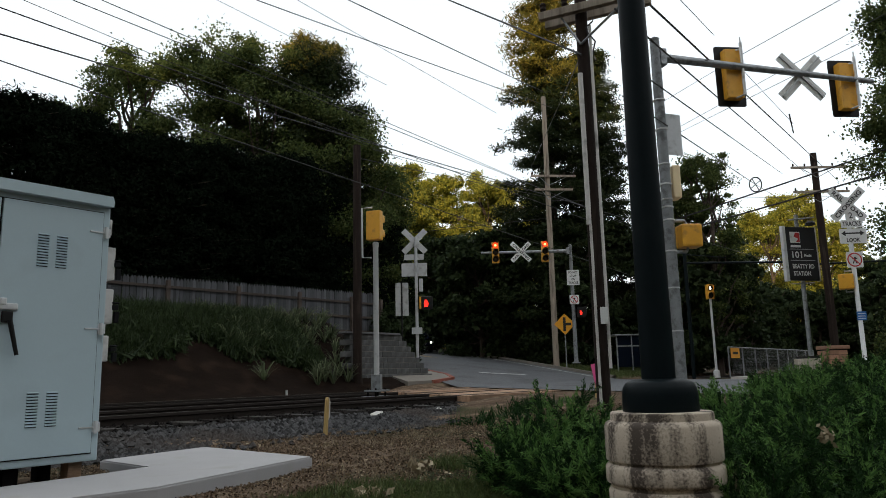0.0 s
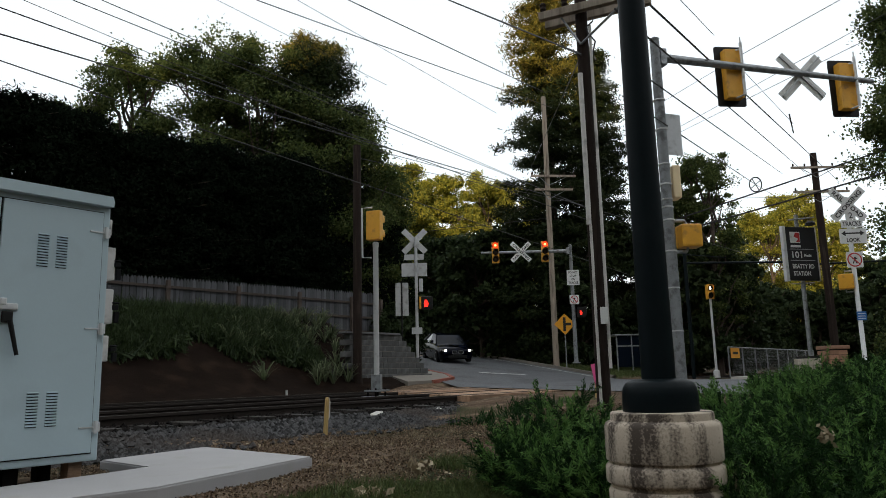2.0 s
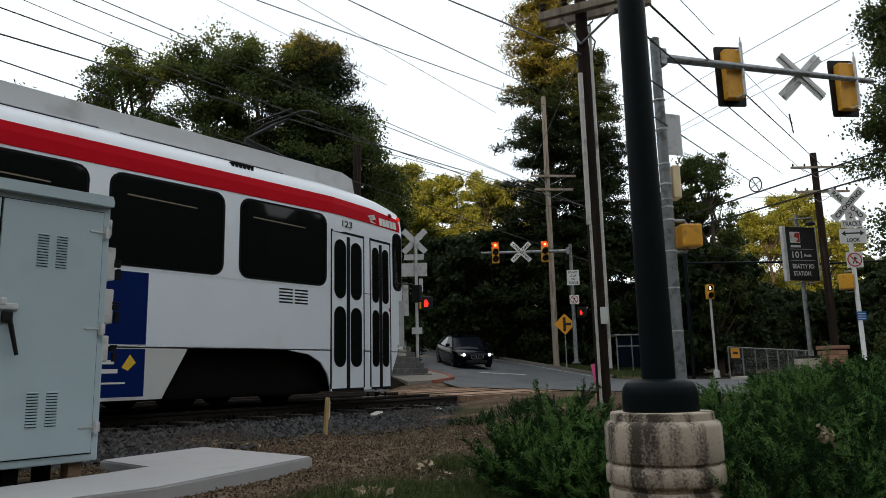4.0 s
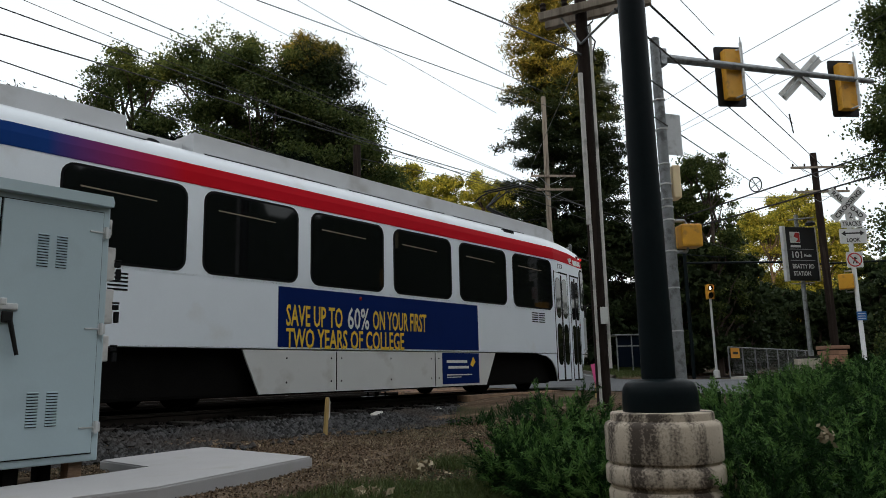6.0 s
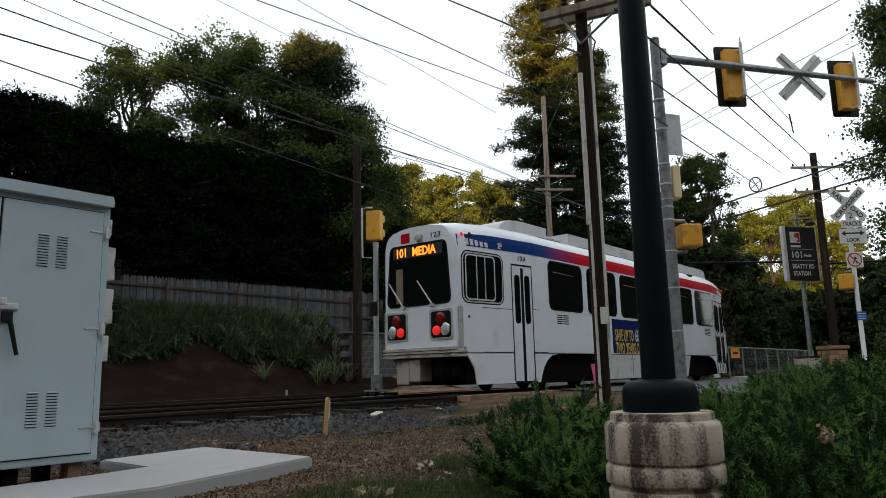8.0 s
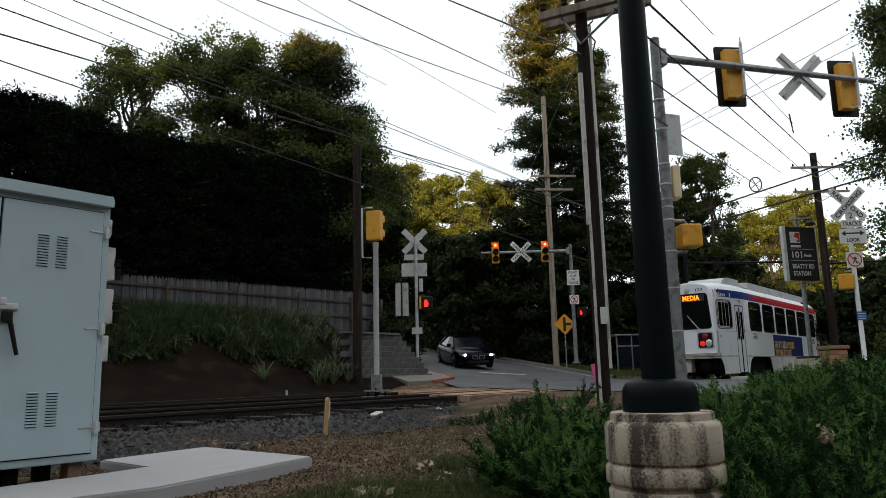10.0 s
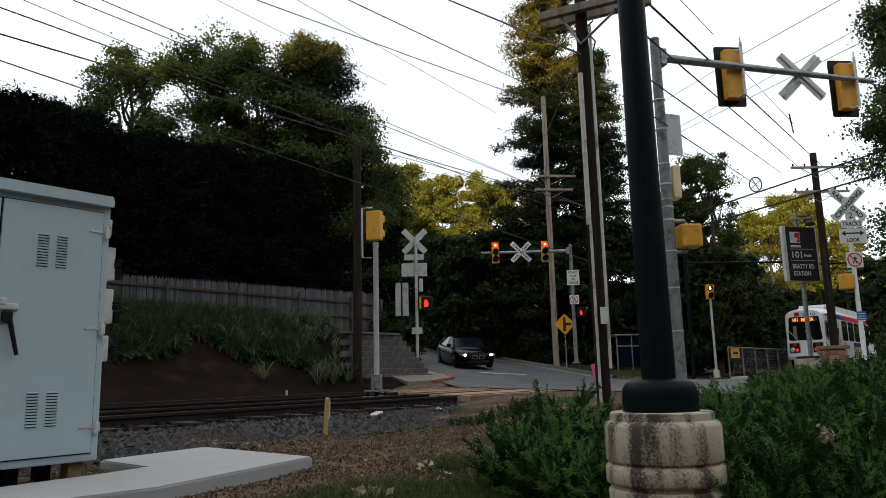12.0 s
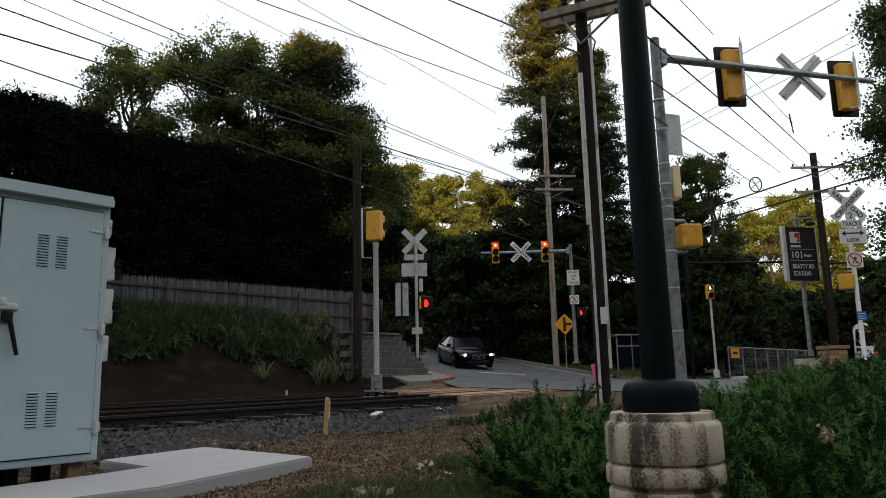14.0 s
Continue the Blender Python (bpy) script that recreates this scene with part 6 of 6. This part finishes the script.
def place_wall():
    """Retaining wall of grey blocks, stepping down at its end."""
    t = tagged(thing("retaining_wall", "stepped retaining wall of grey concrete blocks", "wall"), kind="structure")
    bl = Geo().box((-0.215, -0.15, -0.094), (0.215, 0.15, 0.094), None, 0.014).mesh("block", MAT["block"])
    part("core", Geo().box((17.5, 18.1, -0.2), (20.3, 18.4, 1.7)), MAT["bed"], t)
    for row in range(10):
        x, end = 17.3 + (row % 2) * 0.22, 21.6 - max(0, row - 2) * 0.22
        part("mortar", Geo().box((17.4, 17.862 + row * 0.02, -0.13 + row * 0.2), (end - 0.1, 18.0 + row * 0.02, 0.068 + row * 0.2)), MAT["kerb"], t, "pale mortar joint")
        while x < end:
            part("block", bl, None, t, at=pose(x, 18.0 + row * 0.02 + random.uniform(-0.008, 0.008), -0.02 + row * 0.2, 0, 0, random.uniform(-0.8, 0.8)))
            x += 0.442
    part("cap", Geo().box((17.1, 17.95, 1.88), (19.8, 18.4, 1.95), None, 0.015), MAT["block"], t)


def place_station():
    t = thing("chain_fence", "low grey chain-link fence between the tracks", "fence")
    for i in range(9):
        part("post", Geo().rod((37.9 + i * 2.3, 12.0, -0.1), (37.9 + i * 2.3, 12.0, 1.48), 0.035, 0.035, 8), MAT["steel"], t)
    part("top_rail", Geo().rod((37.9, 12.0, 1.46), (56.3, 12.0, 1.46), 0.025, 0.025, 8), MAT["steel"], t)
    g = Geo()
    for i in range(124):
        for s in (-1, 1):
            x = 38.4 + i * 0.142
            g.rod((x, 12.0, 0.1), (x + s * 0.55, 12.0, 1.44), 0.004, 0.004, 3)
    tagged(part("wire_mesh", g, MAT["steel"], t), kind="stuff")
    part("sign", Geo().box((38.1, 11.93, 0.9), (39.5, 11.95, 1.42), None, 0.006), MAT["sign_yellow"], t, "amber notice board on the fence")
    part("text_bar", Geo().box((38.4, 11.92, 1.1), (39.2, 11.926, 1.22)), MAT["sign_black"], t)
    t = thing("platform", "low grey concrete platform edge beside the track", "platform", kind="structure")
    part("deck", Geo().box((27.0, 7.0, -0.2), (75, 8.55, 0.1), None, 0.02), MAT["concrete"], t)
    for name, lab, x, y, w, d, h, mat in (("brick_planter", "square tan brick planter with a stone cap", 26.7, 5.1, 0.62, 0.6, 0.95, "brick"), ("stone_planter", "low planter of cream stones", 26.2, 5.75, 0.6, 0.55, 0.75, "rock")):
        t = thing(name, lab, "planter", pose(x, y, 0.0, 0, 0, -51))
        part("core", Geo().box((-w / 2 + 0.03, -d / 2 + 0.03, -0.3), (w / 2 - 0.03, d / 2 - 0.03, h - 0.02)), MAT["bed"], t)
        bw, bh = (0.3, 0.15) if mat == "brick" else (0.27, 0.22)
        shared = Geo().box((0.006, -0.06, 0.006), (bw - 0.006, 0.06, bh - 0.006), None, 0.012).mesh("brick" if mat == "brick" else "stone", MAT[mat])
        for row in range(int(h / bh)):
            for k in range(int(w / bw)):
                part("brick" if mat == "brick" else "stone", shared, None, t, at=pose(-w / 2 + k * bw, -d / 2 - random.uniform(0, 0.02), row * bh))
                part("brick" if mat == "brick" else "stone", shared, None, t, at=pose(-w / 2, -d / 2 + k * bw * d / w, row * bh, 0, 0, 90))
        if mat == "brick":
            part("cap", Geo().box((-w / 2 - 0.06, -d / 2 - 0.09, h - 0.02), (w / 2 + 0.06, d / 2 + 0.06, h + 0.1), None, 0.02), MAT["brick"], t)
    t = thing("waiting_shelter", "small glazed waiting shelter with grey frame", "shelter", pose(38.0, 17.4, 0.4, 0, 0, -40))
    part("frame", Geo().box((-0.9, -0.4, 0), (-0.84, -0.34, 1.9)).box((0.84, -0.4, 0), (0.9, -0.34, 1.9)).box((-0.03, -0.4, 0), (0.03, -0.34, 1.9)).box((-0.9, -0.4, 1.3), (0.9, -0.34, 1.36)), MAT["steel"], t)
    part("roof", Geo().box((-1.0, -0.5, 1.9), (1.0, 0.9, 1.98), None, 0.02), MAT["steel"], t)
    part("pane", Geo().box((-0.84, -0.375, 0.2), (0.84, -0.365, 1.9)), MAT["car_glass"], t)


def light_blockers():
    """Unseen screens behind and beside the viewer, added against low sun on the crossing."""
    rng = np.random.default_rng(9)
    d = Vector((math.cos(SUN_AZ), math.sin(SUN_AZ)))
    n = Vector((-d.y, d.x))
    rows = [(d * 42 + n * s, d, 37 + rng.uniform(-2.5, 1.5) - 8 * abs(s / 75) ** 2) for s in np.linspace(-75, 75, 46)]
    # side and west screens, added so the tram glass reflects dark
    ring = []
    for a in np.linspace(radians(-2), radians(-128), 60):
        o = Vector((math.cos(a), math.sin(a)))
        ring.append((Vector((14, 0)) + o * (30 + 4 * math.sin(a * 5)), o, 15 + rng.uniform(-2, 2)))
    west = []
    for a in np.linspace(radians(92), radians(178), 30):
        o = Vector((math.cos(a), math.sin(a)))
        west.append((o * (27 + 3 * math.sin(a * 7)), o, 11 + rng.uniform(-1.5, 1.5)))
    for part_rows in (rows, ring, west):
        g, k = Geo(), len(part_rows)
        for c, o, h in part_rows:
            for f, hh in ((0, -2), (0.6, h * 0.7), (2.5, h), (9, h), (13, -2)):
                g.v.append((c.x + o.x * f, c.y + o.y * f, hh))
        g.f = [(i * 5 + j, i * 5 + j + 1, i * 5 + 6 + j, i * 5 + 5 + j) for i in range(k - 1) for j in range(4)]
        tagged(part("backdrop", g, LEAF["wood"]), "unseen screen added round the viewer to block sun and sky", "woods", kind="structure")


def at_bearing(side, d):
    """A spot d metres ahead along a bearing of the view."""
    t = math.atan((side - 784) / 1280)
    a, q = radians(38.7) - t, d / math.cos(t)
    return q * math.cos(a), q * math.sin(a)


def place_trees():
    rng = random.Random(5)
    x = 3.5
    i = 0
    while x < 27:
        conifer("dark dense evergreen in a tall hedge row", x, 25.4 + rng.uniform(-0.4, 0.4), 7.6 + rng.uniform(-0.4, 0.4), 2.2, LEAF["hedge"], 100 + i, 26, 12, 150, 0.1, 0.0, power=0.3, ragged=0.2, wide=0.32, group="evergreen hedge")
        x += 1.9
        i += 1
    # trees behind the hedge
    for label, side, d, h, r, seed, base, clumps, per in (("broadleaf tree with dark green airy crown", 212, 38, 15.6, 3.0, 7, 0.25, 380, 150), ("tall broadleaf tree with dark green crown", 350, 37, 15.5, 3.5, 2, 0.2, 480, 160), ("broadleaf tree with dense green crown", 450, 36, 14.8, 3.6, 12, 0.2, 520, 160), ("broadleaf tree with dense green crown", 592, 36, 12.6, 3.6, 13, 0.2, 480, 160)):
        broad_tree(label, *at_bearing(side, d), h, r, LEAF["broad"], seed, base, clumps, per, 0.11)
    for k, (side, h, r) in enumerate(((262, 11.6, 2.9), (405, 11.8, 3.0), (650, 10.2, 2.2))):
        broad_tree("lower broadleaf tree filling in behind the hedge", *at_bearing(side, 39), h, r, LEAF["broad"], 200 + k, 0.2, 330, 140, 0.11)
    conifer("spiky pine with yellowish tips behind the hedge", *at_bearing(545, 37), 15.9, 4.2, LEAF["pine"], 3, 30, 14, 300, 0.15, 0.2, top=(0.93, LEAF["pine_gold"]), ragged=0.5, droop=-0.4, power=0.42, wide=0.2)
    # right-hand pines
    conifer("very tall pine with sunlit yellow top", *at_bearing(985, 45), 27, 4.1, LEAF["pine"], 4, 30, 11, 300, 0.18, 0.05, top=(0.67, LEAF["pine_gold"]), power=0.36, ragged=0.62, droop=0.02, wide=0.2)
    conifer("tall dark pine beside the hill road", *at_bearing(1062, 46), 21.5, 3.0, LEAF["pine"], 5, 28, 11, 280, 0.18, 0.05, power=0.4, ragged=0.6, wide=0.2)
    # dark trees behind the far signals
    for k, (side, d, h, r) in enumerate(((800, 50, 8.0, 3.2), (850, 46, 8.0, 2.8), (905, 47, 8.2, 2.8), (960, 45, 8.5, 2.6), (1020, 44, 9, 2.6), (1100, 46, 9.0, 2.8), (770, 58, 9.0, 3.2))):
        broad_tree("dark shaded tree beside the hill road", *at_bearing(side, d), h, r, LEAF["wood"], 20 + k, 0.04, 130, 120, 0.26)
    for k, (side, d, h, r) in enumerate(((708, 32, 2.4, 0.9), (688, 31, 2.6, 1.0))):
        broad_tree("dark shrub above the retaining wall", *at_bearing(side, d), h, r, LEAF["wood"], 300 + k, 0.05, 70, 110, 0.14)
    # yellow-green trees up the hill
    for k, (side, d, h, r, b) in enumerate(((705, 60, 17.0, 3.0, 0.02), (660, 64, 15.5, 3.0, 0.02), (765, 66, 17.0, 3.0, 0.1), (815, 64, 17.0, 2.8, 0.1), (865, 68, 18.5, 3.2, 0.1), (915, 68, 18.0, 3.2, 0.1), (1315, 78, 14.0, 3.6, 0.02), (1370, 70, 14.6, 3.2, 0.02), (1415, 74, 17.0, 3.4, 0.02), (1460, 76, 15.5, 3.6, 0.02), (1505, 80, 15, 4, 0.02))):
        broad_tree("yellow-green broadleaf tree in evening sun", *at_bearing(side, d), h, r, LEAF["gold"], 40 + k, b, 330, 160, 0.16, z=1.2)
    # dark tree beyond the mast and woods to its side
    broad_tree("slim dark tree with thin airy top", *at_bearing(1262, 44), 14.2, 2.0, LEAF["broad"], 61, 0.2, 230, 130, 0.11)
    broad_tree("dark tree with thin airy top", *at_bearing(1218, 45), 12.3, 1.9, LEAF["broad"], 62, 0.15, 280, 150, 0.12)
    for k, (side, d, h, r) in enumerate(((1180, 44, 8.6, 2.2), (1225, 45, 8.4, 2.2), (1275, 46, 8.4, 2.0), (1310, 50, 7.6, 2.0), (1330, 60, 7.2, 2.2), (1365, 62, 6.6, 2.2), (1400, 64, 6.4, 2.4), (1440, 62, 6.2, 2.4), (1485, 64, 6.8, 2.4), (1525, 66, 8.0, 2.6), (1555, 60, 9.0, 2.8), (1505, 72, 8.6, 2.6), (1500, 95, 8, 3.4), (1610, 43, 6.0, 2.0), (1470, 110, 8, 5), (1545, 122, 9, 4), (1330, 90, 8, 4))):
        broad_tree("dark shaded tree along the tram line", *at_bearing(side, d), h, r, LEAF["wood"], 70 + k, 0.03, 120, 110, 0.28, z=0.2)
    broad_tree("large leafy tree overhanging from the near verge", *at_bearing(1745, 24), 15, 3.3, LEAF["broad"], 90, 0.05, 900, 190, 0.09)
    # woods that close the distance
    g = np.random.default_rng(11)
    n = 900
    ang, dist = g.uniform(radians(-10), radians(85), n), g.uniform(112, 150, n)
    c = np.stack([dist * np.cos(ang), dist * np.sin(ang), g.uniform(0, 9, n) + 1.5], 1)
    tagged(new("far_woods", leaf_mesh("far_woods", c, 1.6, 60, 0.9, LEAF["wood"], g)), "dark woods closing the distance", "woods", kind="stuff")


def needle_mesh(name, pos, axis, size, mat, rng, width=0.13):
    """Scale-like needles that lie along their twigs, as one mesh."""
    n = len(pos)
    a = axis + rng.normal(0, 0.42, (n, 3))
    a /= np.linalg.norm(a, axis=1)[:, None]
    b = np.cross(a, rng.normal(0, 1, (n, 3)))
    b /= np.linalg.norm(b, axis=1)[:, None] + 1e-9
    le = size * rng.uniform(0.6, 1.4, n)[:, None]
    v = np.stack([pos - b * le * width, pos + b * le * width, pos + a * le], 1).reshape(-1, 3)
    me = bpy.data.meshes.new(name)
    me.from_pydata(v.tolist(), [], np.arange(n * 3).reshape(-1, 3).tolist())
    me.materials.append(mat)
    return me


def juniper(label, spots, seed, group="juniper bushes"):
    """A spreading juniper: arching branches with feathery plumes, fresh green at the tips."""
    rng = np.random.default_rng(seed)
    x0, y0 = spots[0][0], spots[0][1]
    t = thing("juniper_bush", label, "shrub", pose(x0, y0, 0), group)
    g, old, fresh = Geo(), [], []
    for x, y, r, top in spots:
        zg = ground_z(x, y)
        for k in range(int(95 * r * r + 26)):
            ang, q = rng.uniform(0, 6.28), math.sqrt(rng.uniform(0, 1))
            b = np.array([x - x0 + math.cos(ang) * q * r * 0.75, y - y0 + math.sin(ang) * q * r * 0.75, zg])
            h = (top - zg) * (1 - 0.5 * q ** 2.2) * rng.uniform(0.6, 1.05)
            out = ang + rng.normal(0, 0.6)
            lean = np.array([math.cos(out) * (0.15 + q * 0.4), math.sin(out) * (0.15 + q * 0.4), 1.0])
            if k % 12 == 0:
                g.rod(b, b + lean * h * 0.9, 0.008, 0.003, 4)
            young = rng.random() < 0.6
            for f in (0.35, 0.5, 0.62, 0.72, 0.8, 0.87, 0.93, 1.0):
                d = lean * 0.45 + np.array([math.cos(out), math.sin(out), 0.0]) * 0.35 + rng.normal(0, 0.42, 3)
                d /= np.linalg.norm(d)
                le = rng.uniform(0.1, 0.22) * (1.15 - 0.3 * f)
                for q2 in np.linspace(0, 1, 11):
                    p = b + lean * h * f + d * le * q2 + np.array([0, 0, 0.035 * q2 * q2])
                    side = rng.normal(0, 1, 3)
                    ax = d * 0.9 + side / np.linalg.norm(side) * 0.6 * (1 - 0.6 * q2)
                    (fresh if young and f > 0.6 and q2 > 0.45 else old).append(np.concatenate([p, ax]))
    tagged(part("stems", g, MAT["bark"], t), kind="stuff")
    for name, rows, mat, lab in (("foliage", old, "juniper", "dark green needles"), ("new_growth", fresh, "juniper_tip", "lighter fresh green tips")):
        rows = np.repeat(np.array(rows), 5, 0)
        part(name, needle_mesh(name, rows[:, :3] + rng.normal(0, 0.007, (len(rows), 3)), rows[:, 3:], 0.034, LEAF[mat], rng), None, t, lab)


def place_shrubs():
    juniper("feathery green juniper bush beside the concrete drum", [(4.55, 2.9, 0.3, 0.06), (4.95, 2.92, 0.36, 0.24), (5.05, 2.62, 0.38, 0.26), (4.35, 2.45, 0.3, 0.0), (4.1, 2.15, 0.26, -0.1)], 1)
    juniper("spreading green juniper bushes beside the lamp post", [(5.2, 1.0, 0.55, 0.2), (6.1, 1.5, 0.6, 0.27), (4.6, 0.6, 0.5, 0.05), (5.9, 0.5, 0.7, 0.32), (7.0, 1.2, 0.7, 0.38), (7.2, 2.0, 0.6, 0.3), (6.8, 0.2, 0.7, 0.45), (4.3, 1.1, 0.32, 0.0)], 2)
    juniper("feathery juniper bushes along the road verge", [(8.6, 1.6, 0.8, 0.36), (8.4, 0.6, 0.8, 0.5), (10.2, 1.2, 0.9, 0.5), (10.0, 2.4, 0.7, 0.3)], 3)
    rng = np.random.default_rng(21)
    # strap-leaved plants on the bank
    for k in range(60):
        x, y = rng.uniform(13.4, 19.4), rng.uniform(17.6, 21.4)
        if x > 17.4 and y < 18.6:
            y += 1.4
        t = thing("strap_leaf_plant", "clump of arching strap leaves on the bank", "plant", pose(x, y, ground_z(x, y)), "strap-leaved plants")
        g = Geo()
        for j in range(26):
            a, h, r = rng.uniform(0, 6.28), rng.uniform(0.5, 0.95), rng.uniform(0.3, 0.75)
            w = np.array([-math.sin(a), math.cos(a), 0]) * 0.022
            pts = [np.array([math.cos(a) * r * f, math.sin(a) * r * f, h * (1.9 * f - 1.25 * f * f)]) for f in (0, 0.3, 0.6, 0.85, 1.0)]
            vs = [p + w * s * (1 - i / 4.4) for i, p in enumerate(pts) for s in (-1, 1)]
            g.add(vs, [(2 * i, 2 * i + 1, 2 * i + 3, 2 * i + 2) for i in range(4)])
        part("leaves", g, LEAF["lily"], t)
    # grass tufts and weeds
    def blades(name, n, x0, x1, y0, y1, size, mat, label, keep=None, spread=0.05, per=9):
        x, y = rng.uniform(x0, x1, n), rng.uniform(y0, y1, n)
        if keep is not None:
            k = np.array([keep(a, b) for a, b in zip(x, y)])
            x, y = x[k], y[k]
        c = np.stack([x, y, [ground_z(a, b) + size * 0.5 for a, b in zip(x, y)]], 1)
        tagged(new(name, leaf_mesh(name, c, (spread, spread, size * 0.25), per, size, mat, rng, 1.5, 0.0, 1.6, 0.07, True)), label, "grass", kind="stuff")
    def patchy(a, b):
        return noise.noise(Vector((a * 0.8, b * 0.8, 7))) > -0.05 + 0.25 * (b - 3.9)
    blades("grass", 9000, 2.2, 7.5, 2.0, 4.5, 0.06, LEAF["grass"], "thin short green grass in patches", patchy, 0.04, 8)
    blades("bank_weeds", 9000, 6, 16.5, 17.6, 21.4, 0.34, LEAF["haze_grass"], "soft green weeds on the bank", lambda a, b: b > 19.6 + 1.6 * noise.noise(Vector((a * 0.5, b * 0.3, 2))) - 0.25 * max(0, a - 13), 0.14, 14)
    blades("verge_grass", 3500, 27, 42, 15.8, 21.5, 0.16, LEAF["grass"], "green verge grass beside the hill road", lambda a, b: road_side(a, b) < -5.7, 0.1, 8)
    blades("verge_grass", 1500, 24, 36, 1.0, 7.0, 0.12, LEAF["haze_grass"], "rough grass along the near verge", lambda a, b: abs(road_side(a, b)) > 6, 0.1, 8)
    blades("ballast_weeds", 26, 8.4, 10.4, 5.9, 6.7, 0.14, LEAF["juniper"], "weeds growing at the ballast edge", None, 0.06, 16)
    blades("dry_straw", 650, 3.4, 10.5, 3.6, 7.2, 0.045, LEAF["dead"], "short dry straw scattered over the dirt", lambda a, b: noise.noise(Vector((a * 1.1, b * 1.1, 4))) > -0.1, 0.07, 5)
    # dead leaves and litter on the dirt
    x, y = rng.uniform(2.5, 9, 110), rng.uniform(3.4, 7.3, 110)
    c = np.stack([x, y, [ground_z(a, b) + 0.02 for a, b in zip(x, y)]], 1)
    tagged(new("fallen_leaves", leaf_mesh("fallen_leaves", c, (0.05, 0.05, 0.006), 3, 0.026, LEAF["dead"], rng, 1.3, 0.8)), "scattered pale dead leaves on the dirt", "leaves", kind="stuff")
    # crumbs of soil and bark on the bare dirt
    n = 15000
    x, y = rng.uniform(2.6, 9.5, n), rng.uniform(3.0, 7.5, n)
    c = np.stack([x, y, [ground_z(a, b) + 0.006 + 0.05 * noise.noise(Vector((a * 0.9, b * 0.9, 0))) for a, b in zip(x, y)]], 1)
    tagged(new("soil_crumbs", leaf_mesh("soil_crumbs", c, (0.03, 0.03, 0.004), 6, 0.013, LEAF["crumb"], rng, 1.3, 0.3)), "crumbs of brown soil and bark on bare dirt", "soil", kind="stuff")
    for k, (x, y, z, s) in enumerate(((4.63, 4.02, -0.4, 0.15), (3.55, 3.55, -0.42, 0.13), (5.3, 3.42, -0.43, 0.1), (4.35, 0.92, 0.02, 0.03))):
        c = np.array([[x, y, max(z, ground_z(x, y)) + 0.03]]) + rng.normal(0, 1, (14, 3)) * (s * 0.5, s * 0.5, 0.012)
        tagged(new("dry_leaf_heap", leaf_mesh("dry_leaf_heap", c, 0.02, 5 if k < 3 else 2, 0.045 if k < 3 else 0.026, LEAF["dead"], rng, 1.5)), "small heap of pale dry leaves", "leaves", kind="stuff")


def place_small():
    z = ground_z(6.45, 7.17)
    t = thing("survey_stake", "raw yellow timber survey stake with white tape", "stake", pose(6.45, 7.17, z, 2, 2))
    part("stake", Geo().prism([(-0.02, -0.1), (0.02, -0.1), (0.022, 0.46), (0.0, 0.5), (-0.02, 0.47)], -0.02, 0.02), MAT["stake"], t)
    part("tape", Geo().prism([(0.022, 0.5), (0.05, 0.44), (0.055, 0.25), (0.022, 0.2)], -0.01, 0.0), MAT["litter"], t, "white tape")
    t = thing("marked_stake", "short stake with bright pink flagging tape", "stake", pose(11.0, 5.65, ground_z(11.0, 5.65)))
    part("stake", Geo().box((-0.02, -0.02, -0.1), (0.02, 0.02, 0.4)), MAT["stake"], t)
    part("tape", Geo().prism([(-0.08, 0.55), (0.0, 0.56), (0.06, 0.3), (0.09, 0.06), (0.02, 0.08), (-0.04, 0.3)], -0.03, -0.022, "y", pose(0, 0, 0, 0, 0, -50)), MAT["pink"], t, "bright pink tape")
    for k, (x, y, sx, sy) in enumerate(((8.55, 8.3, 0.34, 0.07), (10.2, 8.35, 0.12, 0.05))):
        tagged(part("litter_scrap", Geo().prism([(-sx / 2, -sy), (sx / 2, -sy * 0.6), (sx * 0.45, sy), (-sx * 0.4, sy * 0.8)], 0, 0.02, "z"), MAT["litter"], at=pose(x, y, ground_z(x, y) + (0.06 if k == 0 else 0.03), 4, -6, 20)), "pale scrap lying on the stones", "litter")
    part_m = thing("marker_post", "tiny white marker post beside the far track", "marker", pose(12.9, 15.9, -0.2))
    part("post", Geo().rod((0, 0, -0.1), (0, 0, 0.3), 0.03, 0.03, 8), MAT["silver"], part_m)


build_ground()
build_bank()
build_road()
build_tracks()
light_blockers()
TRAM = build_tram()
CAR = build_car()
tagged(CAR, group="cars")
build_cabinet()
build_lamp_post()
place_poles()
place_utility()
string_wires()
place_station()
place_trees()
place_shrubs()
place_small()
scatter_stones(0, "ballast_stones", "stone", "loose grey crushed stone along the track")
scatter_stones(1, "track_stones", "stone_oily", "oil-blackened crushed stone between the rails")
place_fence()
place_wall()
motions()
